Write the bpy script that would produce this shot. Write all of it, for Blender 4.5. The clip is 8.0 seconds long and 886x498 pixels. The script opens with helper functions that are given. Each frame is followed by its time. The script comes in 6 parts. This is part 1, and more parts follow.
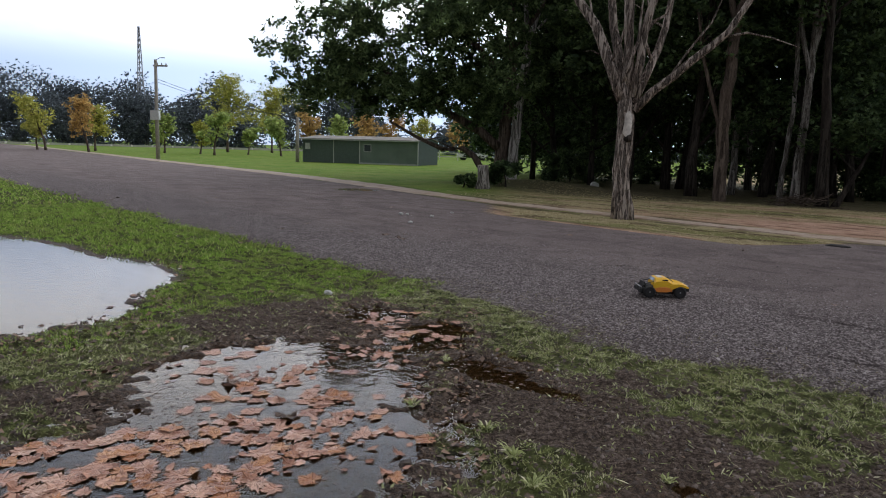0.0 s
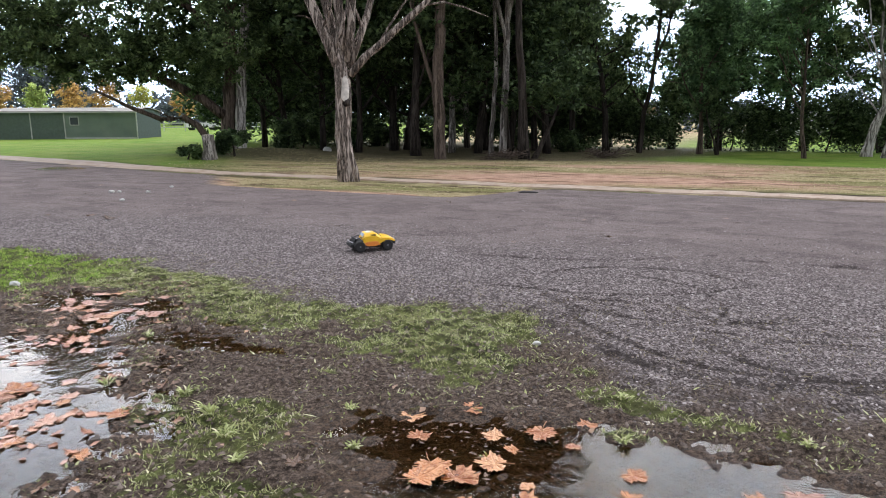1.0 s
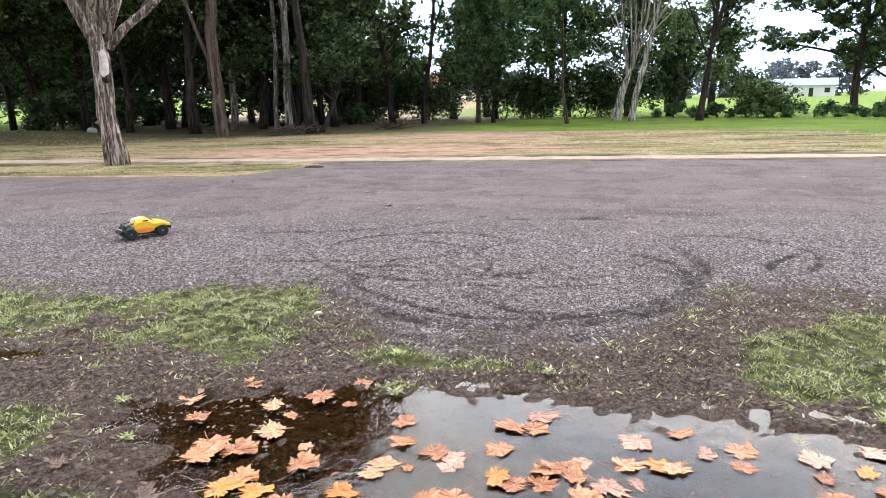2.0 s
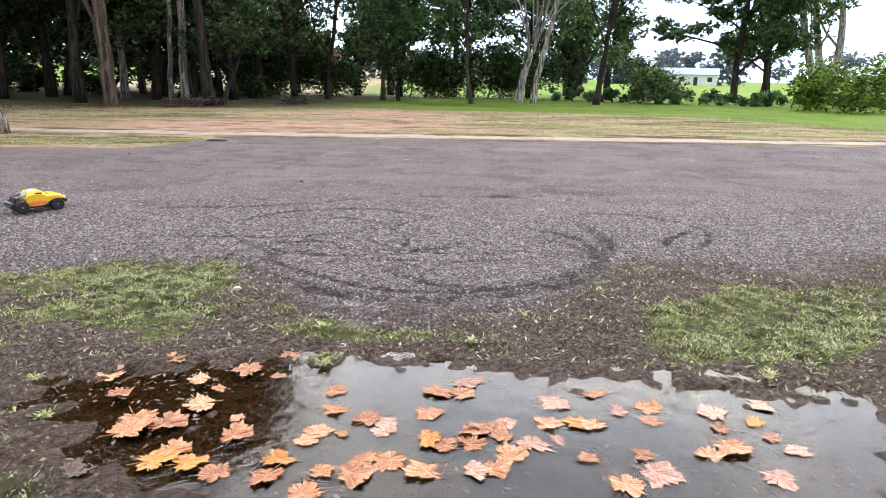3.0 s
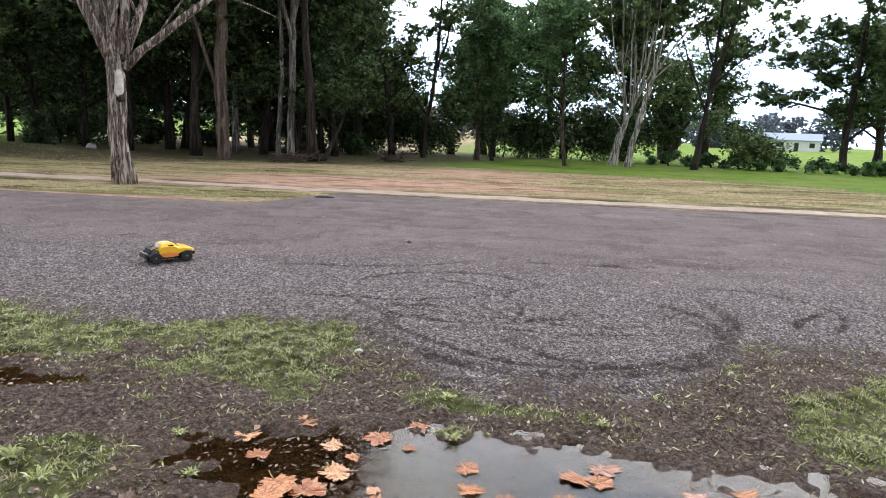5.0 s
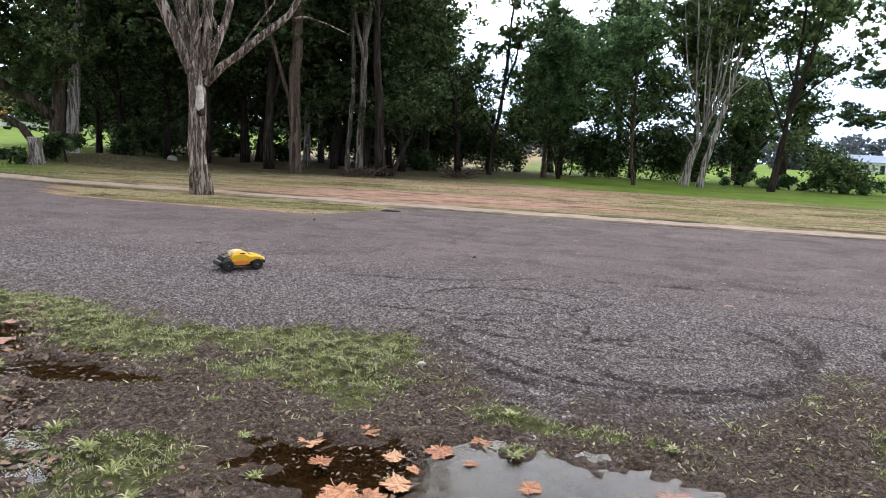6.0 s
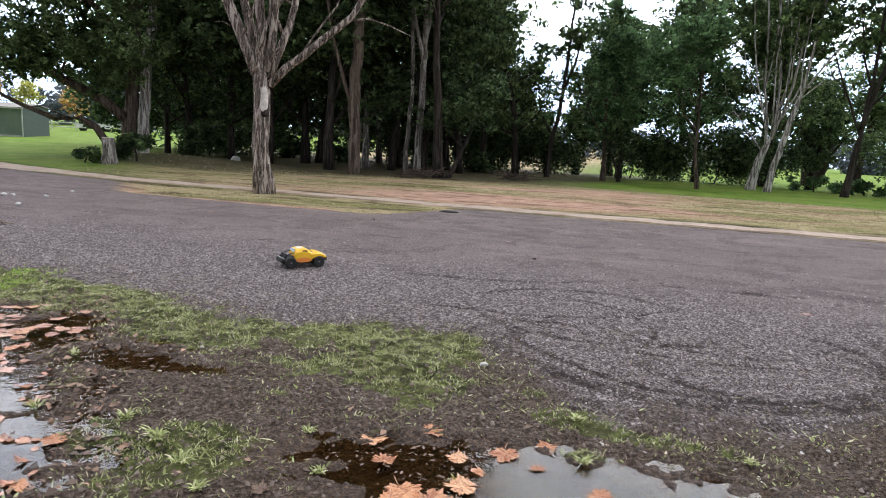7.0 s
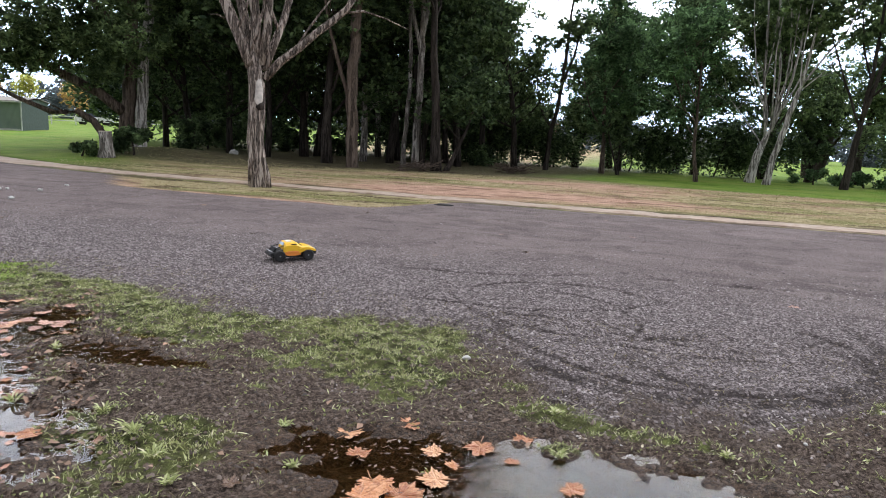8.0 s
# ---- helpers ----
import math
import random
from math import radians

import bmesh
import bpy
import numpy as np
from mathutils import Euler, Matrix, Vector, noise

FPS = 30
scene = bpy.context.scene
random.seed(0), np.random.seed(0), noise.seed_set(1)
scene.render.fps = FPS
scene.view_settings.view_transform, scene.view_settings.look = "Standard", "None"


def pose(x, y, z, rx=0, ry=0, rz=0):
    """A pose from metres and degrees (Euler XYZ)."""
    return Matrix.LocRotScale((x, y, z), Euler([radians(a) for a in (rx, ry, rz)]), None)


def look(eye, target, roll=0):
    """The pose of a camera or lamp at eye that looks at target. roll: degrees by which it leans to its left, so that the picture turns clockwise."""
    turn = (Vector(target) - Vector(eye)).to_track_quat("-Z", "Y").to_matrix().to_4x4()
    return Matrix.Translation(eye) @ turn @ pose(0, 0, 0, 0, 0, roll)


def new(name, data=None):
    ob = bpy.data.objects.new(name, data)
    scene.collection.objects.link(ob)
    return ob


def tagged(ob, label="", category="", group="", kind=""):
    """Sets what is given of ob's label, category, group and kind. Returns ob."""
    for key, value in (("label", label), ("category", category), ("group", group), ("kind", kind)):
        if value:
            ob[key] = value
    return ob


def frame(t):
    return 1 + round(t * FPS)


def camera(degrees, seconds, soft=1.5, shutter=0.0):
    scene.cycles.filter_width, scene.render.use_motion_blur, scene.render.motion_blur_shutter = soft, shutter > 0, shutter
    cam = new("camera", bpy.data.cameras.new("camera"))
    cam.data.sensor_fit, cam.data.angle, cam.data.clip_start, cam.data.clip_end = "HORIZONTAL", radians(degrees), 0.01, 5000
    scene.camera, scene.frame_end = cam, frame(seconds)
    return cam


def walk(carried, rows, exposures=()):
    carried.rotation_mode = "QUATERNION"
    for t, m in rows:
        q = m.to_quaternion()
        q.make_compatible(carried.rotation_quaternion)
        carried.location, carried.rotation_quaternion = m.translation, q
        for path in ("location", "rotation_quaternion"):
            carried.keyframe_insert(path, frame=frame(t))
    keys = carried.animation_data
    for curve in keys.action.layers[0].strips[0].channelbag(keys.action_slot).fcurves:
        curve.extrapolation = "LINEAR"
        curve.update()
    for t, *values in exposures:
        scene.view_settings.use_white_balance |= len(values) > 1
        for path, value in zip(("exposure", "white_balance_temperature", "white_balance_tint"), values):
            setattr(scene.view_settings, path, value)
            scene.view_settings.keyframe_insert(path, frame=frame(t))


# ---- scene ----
cam = camera(66.5, 8.0, soft=1.0, shutter=0.0)
PATH = [
    (0, (1.747, -0.273, 1.525), (1.695, 1.705, 1.231), 1.6),
    (0.5, (1.944, -0.456, 1.527), (2.286, 1.485, 1.19), 0.8),
    (1, (2.078, -0.606, 1.528), (2.744, 1.24, 1.145), -0.3),
    (1.5, (2.103, -0.708, 1.532), (3.021, 1.016, 1.101), -1.3),
    (2, (2.157, -0.84, 1.546), (3.326, 0.714, 1.079), -1.3),
    (2.2, (2.187, -0.905, 1.55), (3.461, 0.561, 1.07), -1.1),
    (3.3, (1.922, -0.78, 1.543), (3.3, 0.568, 1.008), 1.1),
    (3.5, (1.913, -0.745, 1.555), (3.248, 0.646, 1.023), 1.2),
    (4, (1.903, -0.712, 1.59), (3.177, 0.751, 1.104), 1.2),
    (4.5, (1.876, -0.684, 1.618), (3.147, 0.801, 1.197), 1.6),
    (5, (1.797, -0.605, 1.626), (3.014, 0.937, 1.254), 2.0),
    (5.2, (1.782, -0.593, 1.623), (2.952, 0.989, 1.267), 2.1),
    (6.5, (1.8, -0.545, 1.581), (2.823, 1.142, 1.253), 2.8),
    (7, (1.772, -0.485, 1.556), (2.701, 1.255, 1.226), 2.8),
    (7.5, (1.803, -0.455, 1.527), (2.645, 1.326, 1.183), 3.0),
    (8, (1.895, -0.534, 1.56), (2.82, 1.205, 1.21), 2.7),
]
EXPOSURES = [(0.0, -1.08), (0.5, -0.48), (1.0, 0.16), (1.5, 0.64), (2.0, 0.74), (3.5, 0.60), (4.5, 0.48), (5.0, 0.30), (6.5, 0.14), (8.0, 0.11)]
walk(cam, [(t, look(eye, target, roll)) for t, eye, target, roll in PATH], EXPOSURES)

# ---- world and light ----
SUN_ELEVATION, SUN_TURN = radians(30), radians(30)
SUN_WAY = Vector((math.sin(SUN_TURN) * math.cos(SUN_ELEVATION), math.cos(SUN_TURN) * math.cos(SUN_ELEVATION), math.sin(SUN_ELEVATION)))
world = bpy.data.worlds.new("overcast_sky")
scene.world = world
world.use_nodes = True
wn, wl = world.node_tree.nodes, world.node_tree.links
wn.clear()
w_out = wn.new("ShaderNodeOutputWorld")
w_sky = wn.new("ShaderNodeTexSky")
w_sky.sky_type, w_sky.sun_disc = "NISHITA", False
w_sky.sun_elevation, w_sky.sun_rotation = SUN_ELEVATION, SUN_TURN
w_blue = wn.new("ShaderNodeBackground")
w_blue.inputs["Strength"].default_value = 0.10
wl.new(w_sky.outputs[0], w_blue.inputs["Color"])
w_co = wn.new("ShaderNodeTexCoord")
w_map = wn.new("ShaderNodeMapping")
w_map.inputs["Scale"].default_value = (1.0, 1.0, 3.2)
wl.new(w_co.outputs["Generated"], w_map.inputs["Vector"])
w_noise = wn.new("ShaderNodeTexNoise")
w_noise.inputs["Scale"].default_value, w_noise.inputs["Detail"].default_value = 2.6, 7.0
w_noise.inputs["Roughness"].default_value, w_noise.inputs["Distortion"].default_value = 0.55, 0.4
wl.new(w_map.outputs[0], w_noise.inputs["Vector"])
w_ramp = wn.new("ShaderNodeValToRGB")
w_ramp.color_ramp.elements[0].position, w_ramp.color_ramp.elements[0].color = 0.33, (0.60, 0.67, 0.83, 1)
w_ramp.color_ramp.elements[1].position, w_ramp.color_ramp.elements[1].color = 0.62, (1.0, 0.985, 1.0, 1)
wl.new(w_noise.outputs["Fac"], w_ramp.inputs[0])
# the cloud is thinner, and so brighter, round the hidden sun
w_dot = wn.new("ShaderNodeVectorMath")
w_dot.operation = "DOT_PRODUCT"
w_dot.inputs[1].default_value = SUN_WAY
wl.new(w_co.outputs["Generated"], w_dot.inputs[0])
w_glow = wn.new("ShaderNodeMapRange")
w_glow.interpolation_type = "SMOOTHSTEP"
for socket, value in zip(("From Min", "From Max", "To Min", "To Max"), (-0.35, 1.0, 0.9, 5.3)):
    w_glow.inputs[socket].default_value = value
wl.new(w_dot.outputs["Value"], w_glow.inputs["Value"])
# heavier overhead, thin and bright lower down, with a blue-grey bank along the horizon
w_xyz = wn.new("ShaderNodeSeparateXYZ")
wl.new(w_co.outputs["Generated"], w_xyz.inputs[0])


def sky_step(source, *values):
    node = wn.new("ShaderNodeMapRange")
    node.interpolation_type = "SMOOTHSTEP"
    for socket, value in zip(("From Min", "From Max", "To Min", "To Max"), values):
        node.inputs[socket].default_value = value
    wl.new(source, node.inputs["Value"])
    return node.outputs[0]


def sky_times(one, other):
    node = wn.new("ShaderNodeMath")
    node.operation = "MULTIPLY"
    wl.new(one, node.inputs[0])
    wl.new(other, node.inputs[1])
    return node.outputs[0]


w_high, w_low = sky_step(w_xyz.outputs["Z"], 0.2, 0.8, 1.45, 0.6), sky_step(w_xyz.outputs["Z"], 0.09, 0.20, 0.0, 1.0)
w_bank = wn.new("ShaderNodeMix")
w_bank.data_type = "RGBA"
wl.new(w_low, w_bank.inputs["Factor"])
w_bank.inputs["A"].default_value = (0.27, 0.34, 0.47, 1)
wl.new(w_ramp.outputs[0], w_bank.inputs["B"])
w_cloud = wn.new("ShaderNodeBackground")
wl.new(sky_times(w_glow.outputs[0], w_high), w_cloud.inputs["Strength"])
wl.new(w_bank.outputs["Result"], w_cloud.inputs["Color"])
w_mix = wn.new("ShaderNodeMixShader")
w_mix.inputs[0].default_value = 0.85
wl.new(w_blue.outputs[0], w_mix.inputs[1])
wl.new(w_cloud.outputs[0], w_mix.inputs[2])
wl.new(w_mix.outputs[0], w_out.inputs["Surface"])

sun_data = bpy.data.lights.new("sun", "SUN")
sun_data.energy, sun_data.angle, sun_data.color = 0.6, radians(85), (1.0, 0.96, 0.9)
sun = new("sun", sun_data)
sun.matrix_basis = look(SUN_WAY * 60, (0, 0, 0))

# ---- helpers of this scene ----
R2 = math.sqrt(0.5)
rng = np.random.default_rng(7)


def along(x, y):
    """Metres along the road, to the right."""
    return (x - y) * R2


def across(x, y):
    """Metres across the road, away from the camera."""
    return (x + y) * R2


def at_road(a, s):
    return (a + s) * R2, (s - a) * R2


def smooth(lo, hi, v):
    t = np.clip((np.asarray(v, float) - lo) / (hi - lo), 0, 1)
    return t * t * (3 - 2 * t)


def lattice(ix, iy, seed):
    n = (ix.astype(np.int64) * 374761393 + iy.astype(np.int64) * 668265263 + seed * 974711) & 0x7FFFFFFF
    n = ((n ^ (n >> 13)) * 1274126177) & 0x7FFFFFFF
    return ((n ^ (n >> 16)) & 0xFFFF) / 65535.0


def vnoise(x, y, seed=0):
    x, y = np.asarray(x, float), np.asarray(y, float)
    ix, iy = np.floor(x), np.floor(y)
    fx, fy = x - ix, y - iy
    fx, fy = fx * fx * (3 - 2 * fx), fy * fy * (3 - 2 * fy)
    a, b = lattice(ix, iy, seed), lattice(ix + 1, iy, seed)
    c, d = lattice(ix, iy + 1, seed), lattice(ix + 1, iy + 1, seed)
    return (a + (b - a) * fx) * (1 - fy) + (c + (d - c) * fx) * fy


def fbm(x, y, scale, seed=0, octaves=4):
    """Noise of about 0 to 1 with features of that many metres."""
    total, amp, size = 0.0, 0.5, 1.0 / scale
    for k in range(octaves):
        total = total + amp * vnoise(np.asarray(x) * size + 17 * k, np.asarray(y) * size - 9 * k, seed + k)
        amp, size = amp * 0.5, size * 2.03
    return total / (1 - 0.5**octaves)


class Shape:
    """Collects faces and becomes one mesh."""

    def __init__(self):
        self.v, self.f = [], []

    def tube(self, points, radii, sides=8, rough=0.0, seed=0, flare=0.0):
        pts = [Vector(p) for p in points]
        base = len(self.v)
        rnd = random.Random(seed)
        ref = Vector((1, 0.13, 0.07)).normalized()
        lobes = [rnd.uniform(0, 6.28) for _ in range(3)]
        for i, p in enumerate(pts):
            d = (pts[min(i + 1, len(pts) - 1)] - pts[max(i - 1, 0)]).normalized()
            u = (ref - d * ref.dot(d)).normalized() if abs(ref.dot(d)) < 0.97 else d.orthogonal().normalized()
            w = d.cross(u)
            for k in range(sides):
                an = 6.28318 * k / sides
                r = radii[i] * (1 + rough * (0.5 * math.sin(3 * an + lobes[0] + i * 0.35) + 0.35 * math.sin(5 * an + lobes[1] - i * 0.22) + 0.4 * rnd.uniform(-1, 1)))
                if flare and i < 3:
                    r *= 1 + flare * (0, 0.45, 0.8)[2 - i] * (0.6 + 0.5 * math.sin(4 * an + lobes[2]))
                q = p + (u * math.cos(an) + w * math.sin(an)) * r
                self.v.append(tuple(q))
        for i in range(len(pts) - 1):
            for k in range(sides):
                a, b = base + i * sides + k, base + i * sides + (k + 1) % sides
                self.f.append((a, b, b + sides, a + sides))
        self.f.append(tuple(base + k for k in range(sides))[::-1])
        self.f.append(tuple(base + (len(pts) - 1) * sides + k for k in range(sides)))
        return self

    def box(self, x0, y0, z0, x1, y1, z1, m=None):
        base = len(self.v)
        for x, y, z in ((x0, y0, z0), (x1, y0, z0), (x1, y1, z0), (x0, y1, z0), (x0, y0, z1), (x1, y0, z1), (x1, y1, z1), (x0, y1, z1)):
            self.v.append(tuple(m @ Vector((x, y, z))) if m else (x, y, z))
        for f in ((0, 3, 2, 1), (4, 5, 6, 7), (0, 1, 5, 4), (1, 2, 6, 5), (2, 3, 7, 6), (3, 0, 4, 7)):
            self.f.append(tuple(base + k for k in f))
        return self

    def prism(self, outline, x0, x1):
        """An outline in y, z drawn out along x."""
        base, n = len(self.v), len(outline)
        self.v += [(x0, y, z) for y, z in outline] + [(x1, y, z) for y, z in outline]
        self.f += [(base + k, base + (k + 1) % n, base + n + (k + 1) % n, base + n + k) for k in range(n)]
        self.f += [tuple(base + k for k in range(n))[::-1], tuple(base + n + k for k in range(n))]
        return self

    def mesh(self, name, material, smooth_shade=True):
        me = bpy.data.meshes.new(name)
        me.from_pydata(self.v, [], self.f)
        if smooth_shade:
            me.polygons.foreach_set("use_smooth", [True] * len(me.polygons))
        me.materials.append(material)
        return me


def quads_mesh(name, verts, material):
    """A mesh of separate four-cornered faces from an array (n, 4, 3)."""
    n = len(verts)
    me = bpy.data.meshes.new(name)
    me.vertices.add(4 * n)
    me.vertices.foreach_set("co", verts.astype(np.float32).ravel())
    me.loops.add(4 * n)
    me.loops.foreach_set("vertex_index", np.arange(4 * n, dtype=np.int32))
    me.polygons.add(n)
    me.polygons.foreach_set("loop_start", np.arange(0, 4 * n, 4, dtype=np.int32))
    me.update(calc_edges=True)
    me.materials.append(material)
    return me


def part(name, mesh, parent, label=""):
    ob = new(name, mesh)
    ob.parent = parent
    return tagged(ob, label) if label else ob


def thing(name, place, label, category, group="", kind="", turn=0.0):
    ob = new(name)
    ob.empty_display_size = 0.2
    ob.matrix_basis = pose(*place, 0, 0, turn)
    return tagged(ob, label, category, group, kind)


# ---- materials ----
class Nodes:
    def __init__(self, name):
        self.mat = bpy.data.materials.new(name)
        self.mat.use_nodes = True
        self.n, self.l = self.mat.node_tree.nodes, self.mat.node_tree.links
        self.bsdf = self.n["Principled BSDF"]
        self.co = self.n.new("ShaderNodeTexCoord")

    def noise(self, scale, detail=5.0, rough=0.55, stretch=(1, 1, 1), coords="Object", distortion=0.0):
        m = self.n.new("ShaderNodeMapping")
        m.inputs["Scale"].default_value = stretch
        self.l.new(self.co.outputs[coords], m.inputs["Vector"])
        t = self.n.new("ShaderNodeTexNoise")
        t.inputs["Scale"].default_value, t.inputs["Detail"].default_value = scale, detail
        t.inputs["Roughness"].default_value, t.inputs["Distortion"].default_value = rough, distortion
        self.l.new(m.outputs[0], t.inputs["Vector"])
        return t.outputs["Fac"]

    def cells(self, scale, what="Color", stretch=(1, 1, 1)):
        m = self.n.new("ShaderNodeMapping")
        m.inputs["Scale"].default_value = stretch
        self.l.new(self.co.outputs["Object"], m.inputs["Vector"])
        t = self.n.new("ShaderNodeTexVoronoi")
        t.inputs["Scale"].default_value = scale
        self.l.new(m.outputs[0], t.inputs["Vector"])
        return t.outputs[what]

    def ramp(self, fac, *stops):
        r = self.n.new("ShaderNodeValToRGB")
        e = r.color_ramp.elements
        while len(e) < len(stops):
            e.new(0.5)
        for el, (p, c) in zip(e, stops):
            el.position, el.color = p, (*(c if isinstance(c, tuple) else (c, c, c)), 1)
        self.l.new(fac, r.inputs[0])
        return r.outputs[0]

    def mix(self, fac, a, b, blend="MIX"):
        m = self.n.new("ShaderNodeMix")
        m.data_type, m.blend_type = "RGBA", blend
        for socket, value in ((m.inputs["Factor"], fac), (m.inputs["A"], a), (m.inputs["B"], b)):
            if isinstance(value, bpy.types.NodeSocket):
                self.l.new(value, socket)
            elif isinstance(value, tuple):
                socket.default_value = (*value, 1)
            else:
                socket.default_value = value
        return m.outputs["Result"]

    def maths(self, op, a, b=0.0):
        m = self.n.new("ShaderNodeMath")
        m.operation, m.use_clamp = op, False
        for socket, value in ((m.inputs[0], a), (m.inputs[1], b)):
            if isinstance(value, bpy.types.NodeSocket):
                self.l.new(value, socket)
            else:
                socket.default_value = value
        return m.outputs[0]

    def attribute(self, name):
        t = self.n.new("ShaderNodeAttribute")
        t.attribute_name = name
        return t.outputs["Fac"]

    def random(self, island=False):
        if island:
            return self.n.new("ShaderNodeNewGeometry").outputs["Random Per Island"]
        return self.n.new("ShaderNodeObjectInfo").outputs["Random"]

    def set(self, color=None, rough=None, bump=None, height=0.01, strength=1.0, metal=0.0, spec=0.5):
        b = self.bsdf
        for key, value in (("Base Color", color), ("Roughness", rough)):
            if isinstance(value, bpy.types.NodeSocket):
                self.l.new(value, b.inputs[key])
            elif isinstance(value, tuple):
                b.inputs[key].default_value = (*value, 1)
            elif value is not None:
                b.inputs[key].default_value = value
        b.inputs["Metallic"].default_value = metal
        b.inputs["Specular IOR Level"].default_value = spec
        if bump is not None:
            t = self.n.new("ShaderNodeBump")
            t.inputs["Distance"].default_value, t.inputs["Strength"].default_value = height, strength
            self.l.new(bump, t.inputs["Height"])
            self.l.new(t.outputs[0], b.inputs["Normal"])
        return self.mat


def plain(name, color, rough=0.6, metal=0.0, spread=0.2, scale=6.0, spec=0.5, height=0.002):
    """A surface of one colour with stains and fine grain."""
    k = Nodes(name)
    big, fine = k.noise(scale, 4), k.noise(scale * 14, 3)
    dark, light = tuple(c * (1 - spread) for c in color), tuple(min(1, c * (1 + spread)) for c in color)
    base = k.ramp(big, (0.3, dark), (0.7, light))
    base = k.mix(0.25, base, k.ramp(fine, (0.35, dark), (0.65, light)))
    return k.set(base, rough, fine, height, 0.5, metal, spec)


def bark(name, dark, mid, pale, patch=0.5, streak=9.0):
    k = Nodes(name)
    long = k.noise(streak, 6, 0.6, (1, 1, 0.12), distortion=0.6)
    fine = k.noise(streak * 4, 5, 0.6, (1, 1, 0.2))
    patches = k.noise(1.6, 4, 0.6, (1, 1, 0.35), distortion=0.8)
    base = k.ramp(long, (0.45, dark), (0.50, mid), (0.56, pale))
    base = k.mix(k.ramp(patches, (patch - 0.06, 0.0), (patch + 0.06, 0.75)), base, mid)
    base = k.mix(0.35, base, k.ramp(fine, (0.35, dark), (0.65, pale)))
    height = k.maths("ADD", k.ramp(long, (0.35, 0.0), (0.6, 1.0)), k.maths("MULTIPLY", fine, 0.4))
    return k.set(base, 0.85, height, 0.03, 0.8, 0, 0.08)


def foliage(name, dark, light, warm=None, thin=0.35):
    k = Nodes(name)
    base = k.ramp(k.random(True), (0.0, dark), (0.75, light), (1.0, warm or light))
    # shadowed hollows and lit tops of the leaf clumps, painted into the colour
    clump, spray_shade = k.noise(0.55, 3), k.noise(2.1, 4, 0.6)
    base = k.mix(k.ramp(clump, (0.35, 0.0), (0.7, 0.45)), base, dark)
    base = k.mix(k.ramp(spray_shade, (0.40, 0.85), (0.56, 0.0)), base, tuple(0.5 * c for c in dark))
    base = k.mix(k.ramp(spray_shade, (0.52, 0.0), (0.66, 0.75)), base, tuple(min(1.0, 1.8 * c) for c in light))
    k.set(base, 0.6, spec=0.12)
    k.bsdf.inputs["Subsurface Weight"].default_value = 0.0
    tr = k.n.new("ShaderNodeBsdfTranslucent")
    k.l.new(base, tr.inputs["Color"])
    mx = k.n.new("ShaderNodeMixShader")
    mx.inputs[0].default_value = thin
    k.l.new(k.bsdf.outputs[0], mx.inputs[1])
    k.l.new(tr.outputs[0], mx.inputs[2])
    k.l.new(mx.outputs[0], k.n["Material Output"].inputs["Surface"])
    return k.mat


BARK_PALE = bark("pale_gum_bark", (0.05, 0.04, 0.034), (0.34, 0.305, 0.275), (0.66, 0.62, 0.575), 0.6, 12.0)
BARK_STREAKED = bark("streaked_gum_bark", (0.018, 0.014, 0.012), (0.09, 0.072, 0.06), (0.50, 0.46, 0.42), 0.5, 12.0)
BARK_MAIN = bark("peeling_gum_bark", (0.012, 0.009, 0.008), (0.125, 0.085, 0.068), (0.56, 0.475, 0.41), 0.66, 15.0)
BARK_BROWN = bark("brown_bark", (0.03, 0.022, 0.018), (0.095, 0.07, 0.055), (0.20, 0.155, 0.125))
BARK_DARK = bark("dark_bark", (0.012, 0.01, 0.009), (0.035, 0.028, 0.024), (0.08, 0.066, 0.056))
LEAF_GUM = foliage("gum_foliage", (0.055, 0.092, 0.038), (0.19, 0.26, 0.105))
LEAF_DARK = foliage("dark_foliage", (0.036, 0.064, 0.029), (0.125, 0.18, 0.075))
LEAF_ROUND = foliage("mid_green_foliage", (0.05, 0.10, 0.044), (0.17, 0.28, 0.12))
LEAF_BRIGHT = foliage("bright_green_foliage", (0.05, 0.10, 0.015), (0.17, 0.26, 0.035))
LEAF_YELLOW = foliage("autumn_yellow_foliage", (0.40, 0.42, 0.10), (0.58, 0.56, 0.16), (0.60, 0.46, 0.12), 0.6)
LEAF_ORANGE = foliage("autumn_orange_foliage", (0.50, 0.32, 0.12), (0.66, 0.42, 0.17), (0.68, 0.50, 0.19), 0.6)
# dark woods' green, paled and blued in the colour for distance haze
LEAF_HAZED = foliage("hazed_far_foliage", (0.105, 0.125, 0.145), (0.165, 0.19, 0.205))
LEAF_YOUNG = foliage("young_leaf_foliage", (0.32, 0.42, 0.13), (0.46, 0.55, 0.20), (0.50, 0.46, 0.14), 0.6)


# ---- the ground ----
def path_middle(a):
    """Across-road place of the footpath's middle."""
    return np.interp(np.asarray(a, float), [-160, -70, -50, -39, -33, -27, -20, -15, -12, -6, 60], [33, 23.2, 20.8, 19.8, 19.3, 18.6, 17.4, 16.3, 15.8, 15.6, 15.65])


def in_bow(a):
    """1 along the stretch where the verge bows in towards the road beside the bare tree."""
    a = np.asarray(a, float)
    return smooth(-11.8, -8.8, a) * (1 - smooth(-3.4, -2.0, a))


def verge_edge(a):
    """Far edge of the road."""
    return path_middle(a) - 0.62 - 2.35 * in_bow(a)


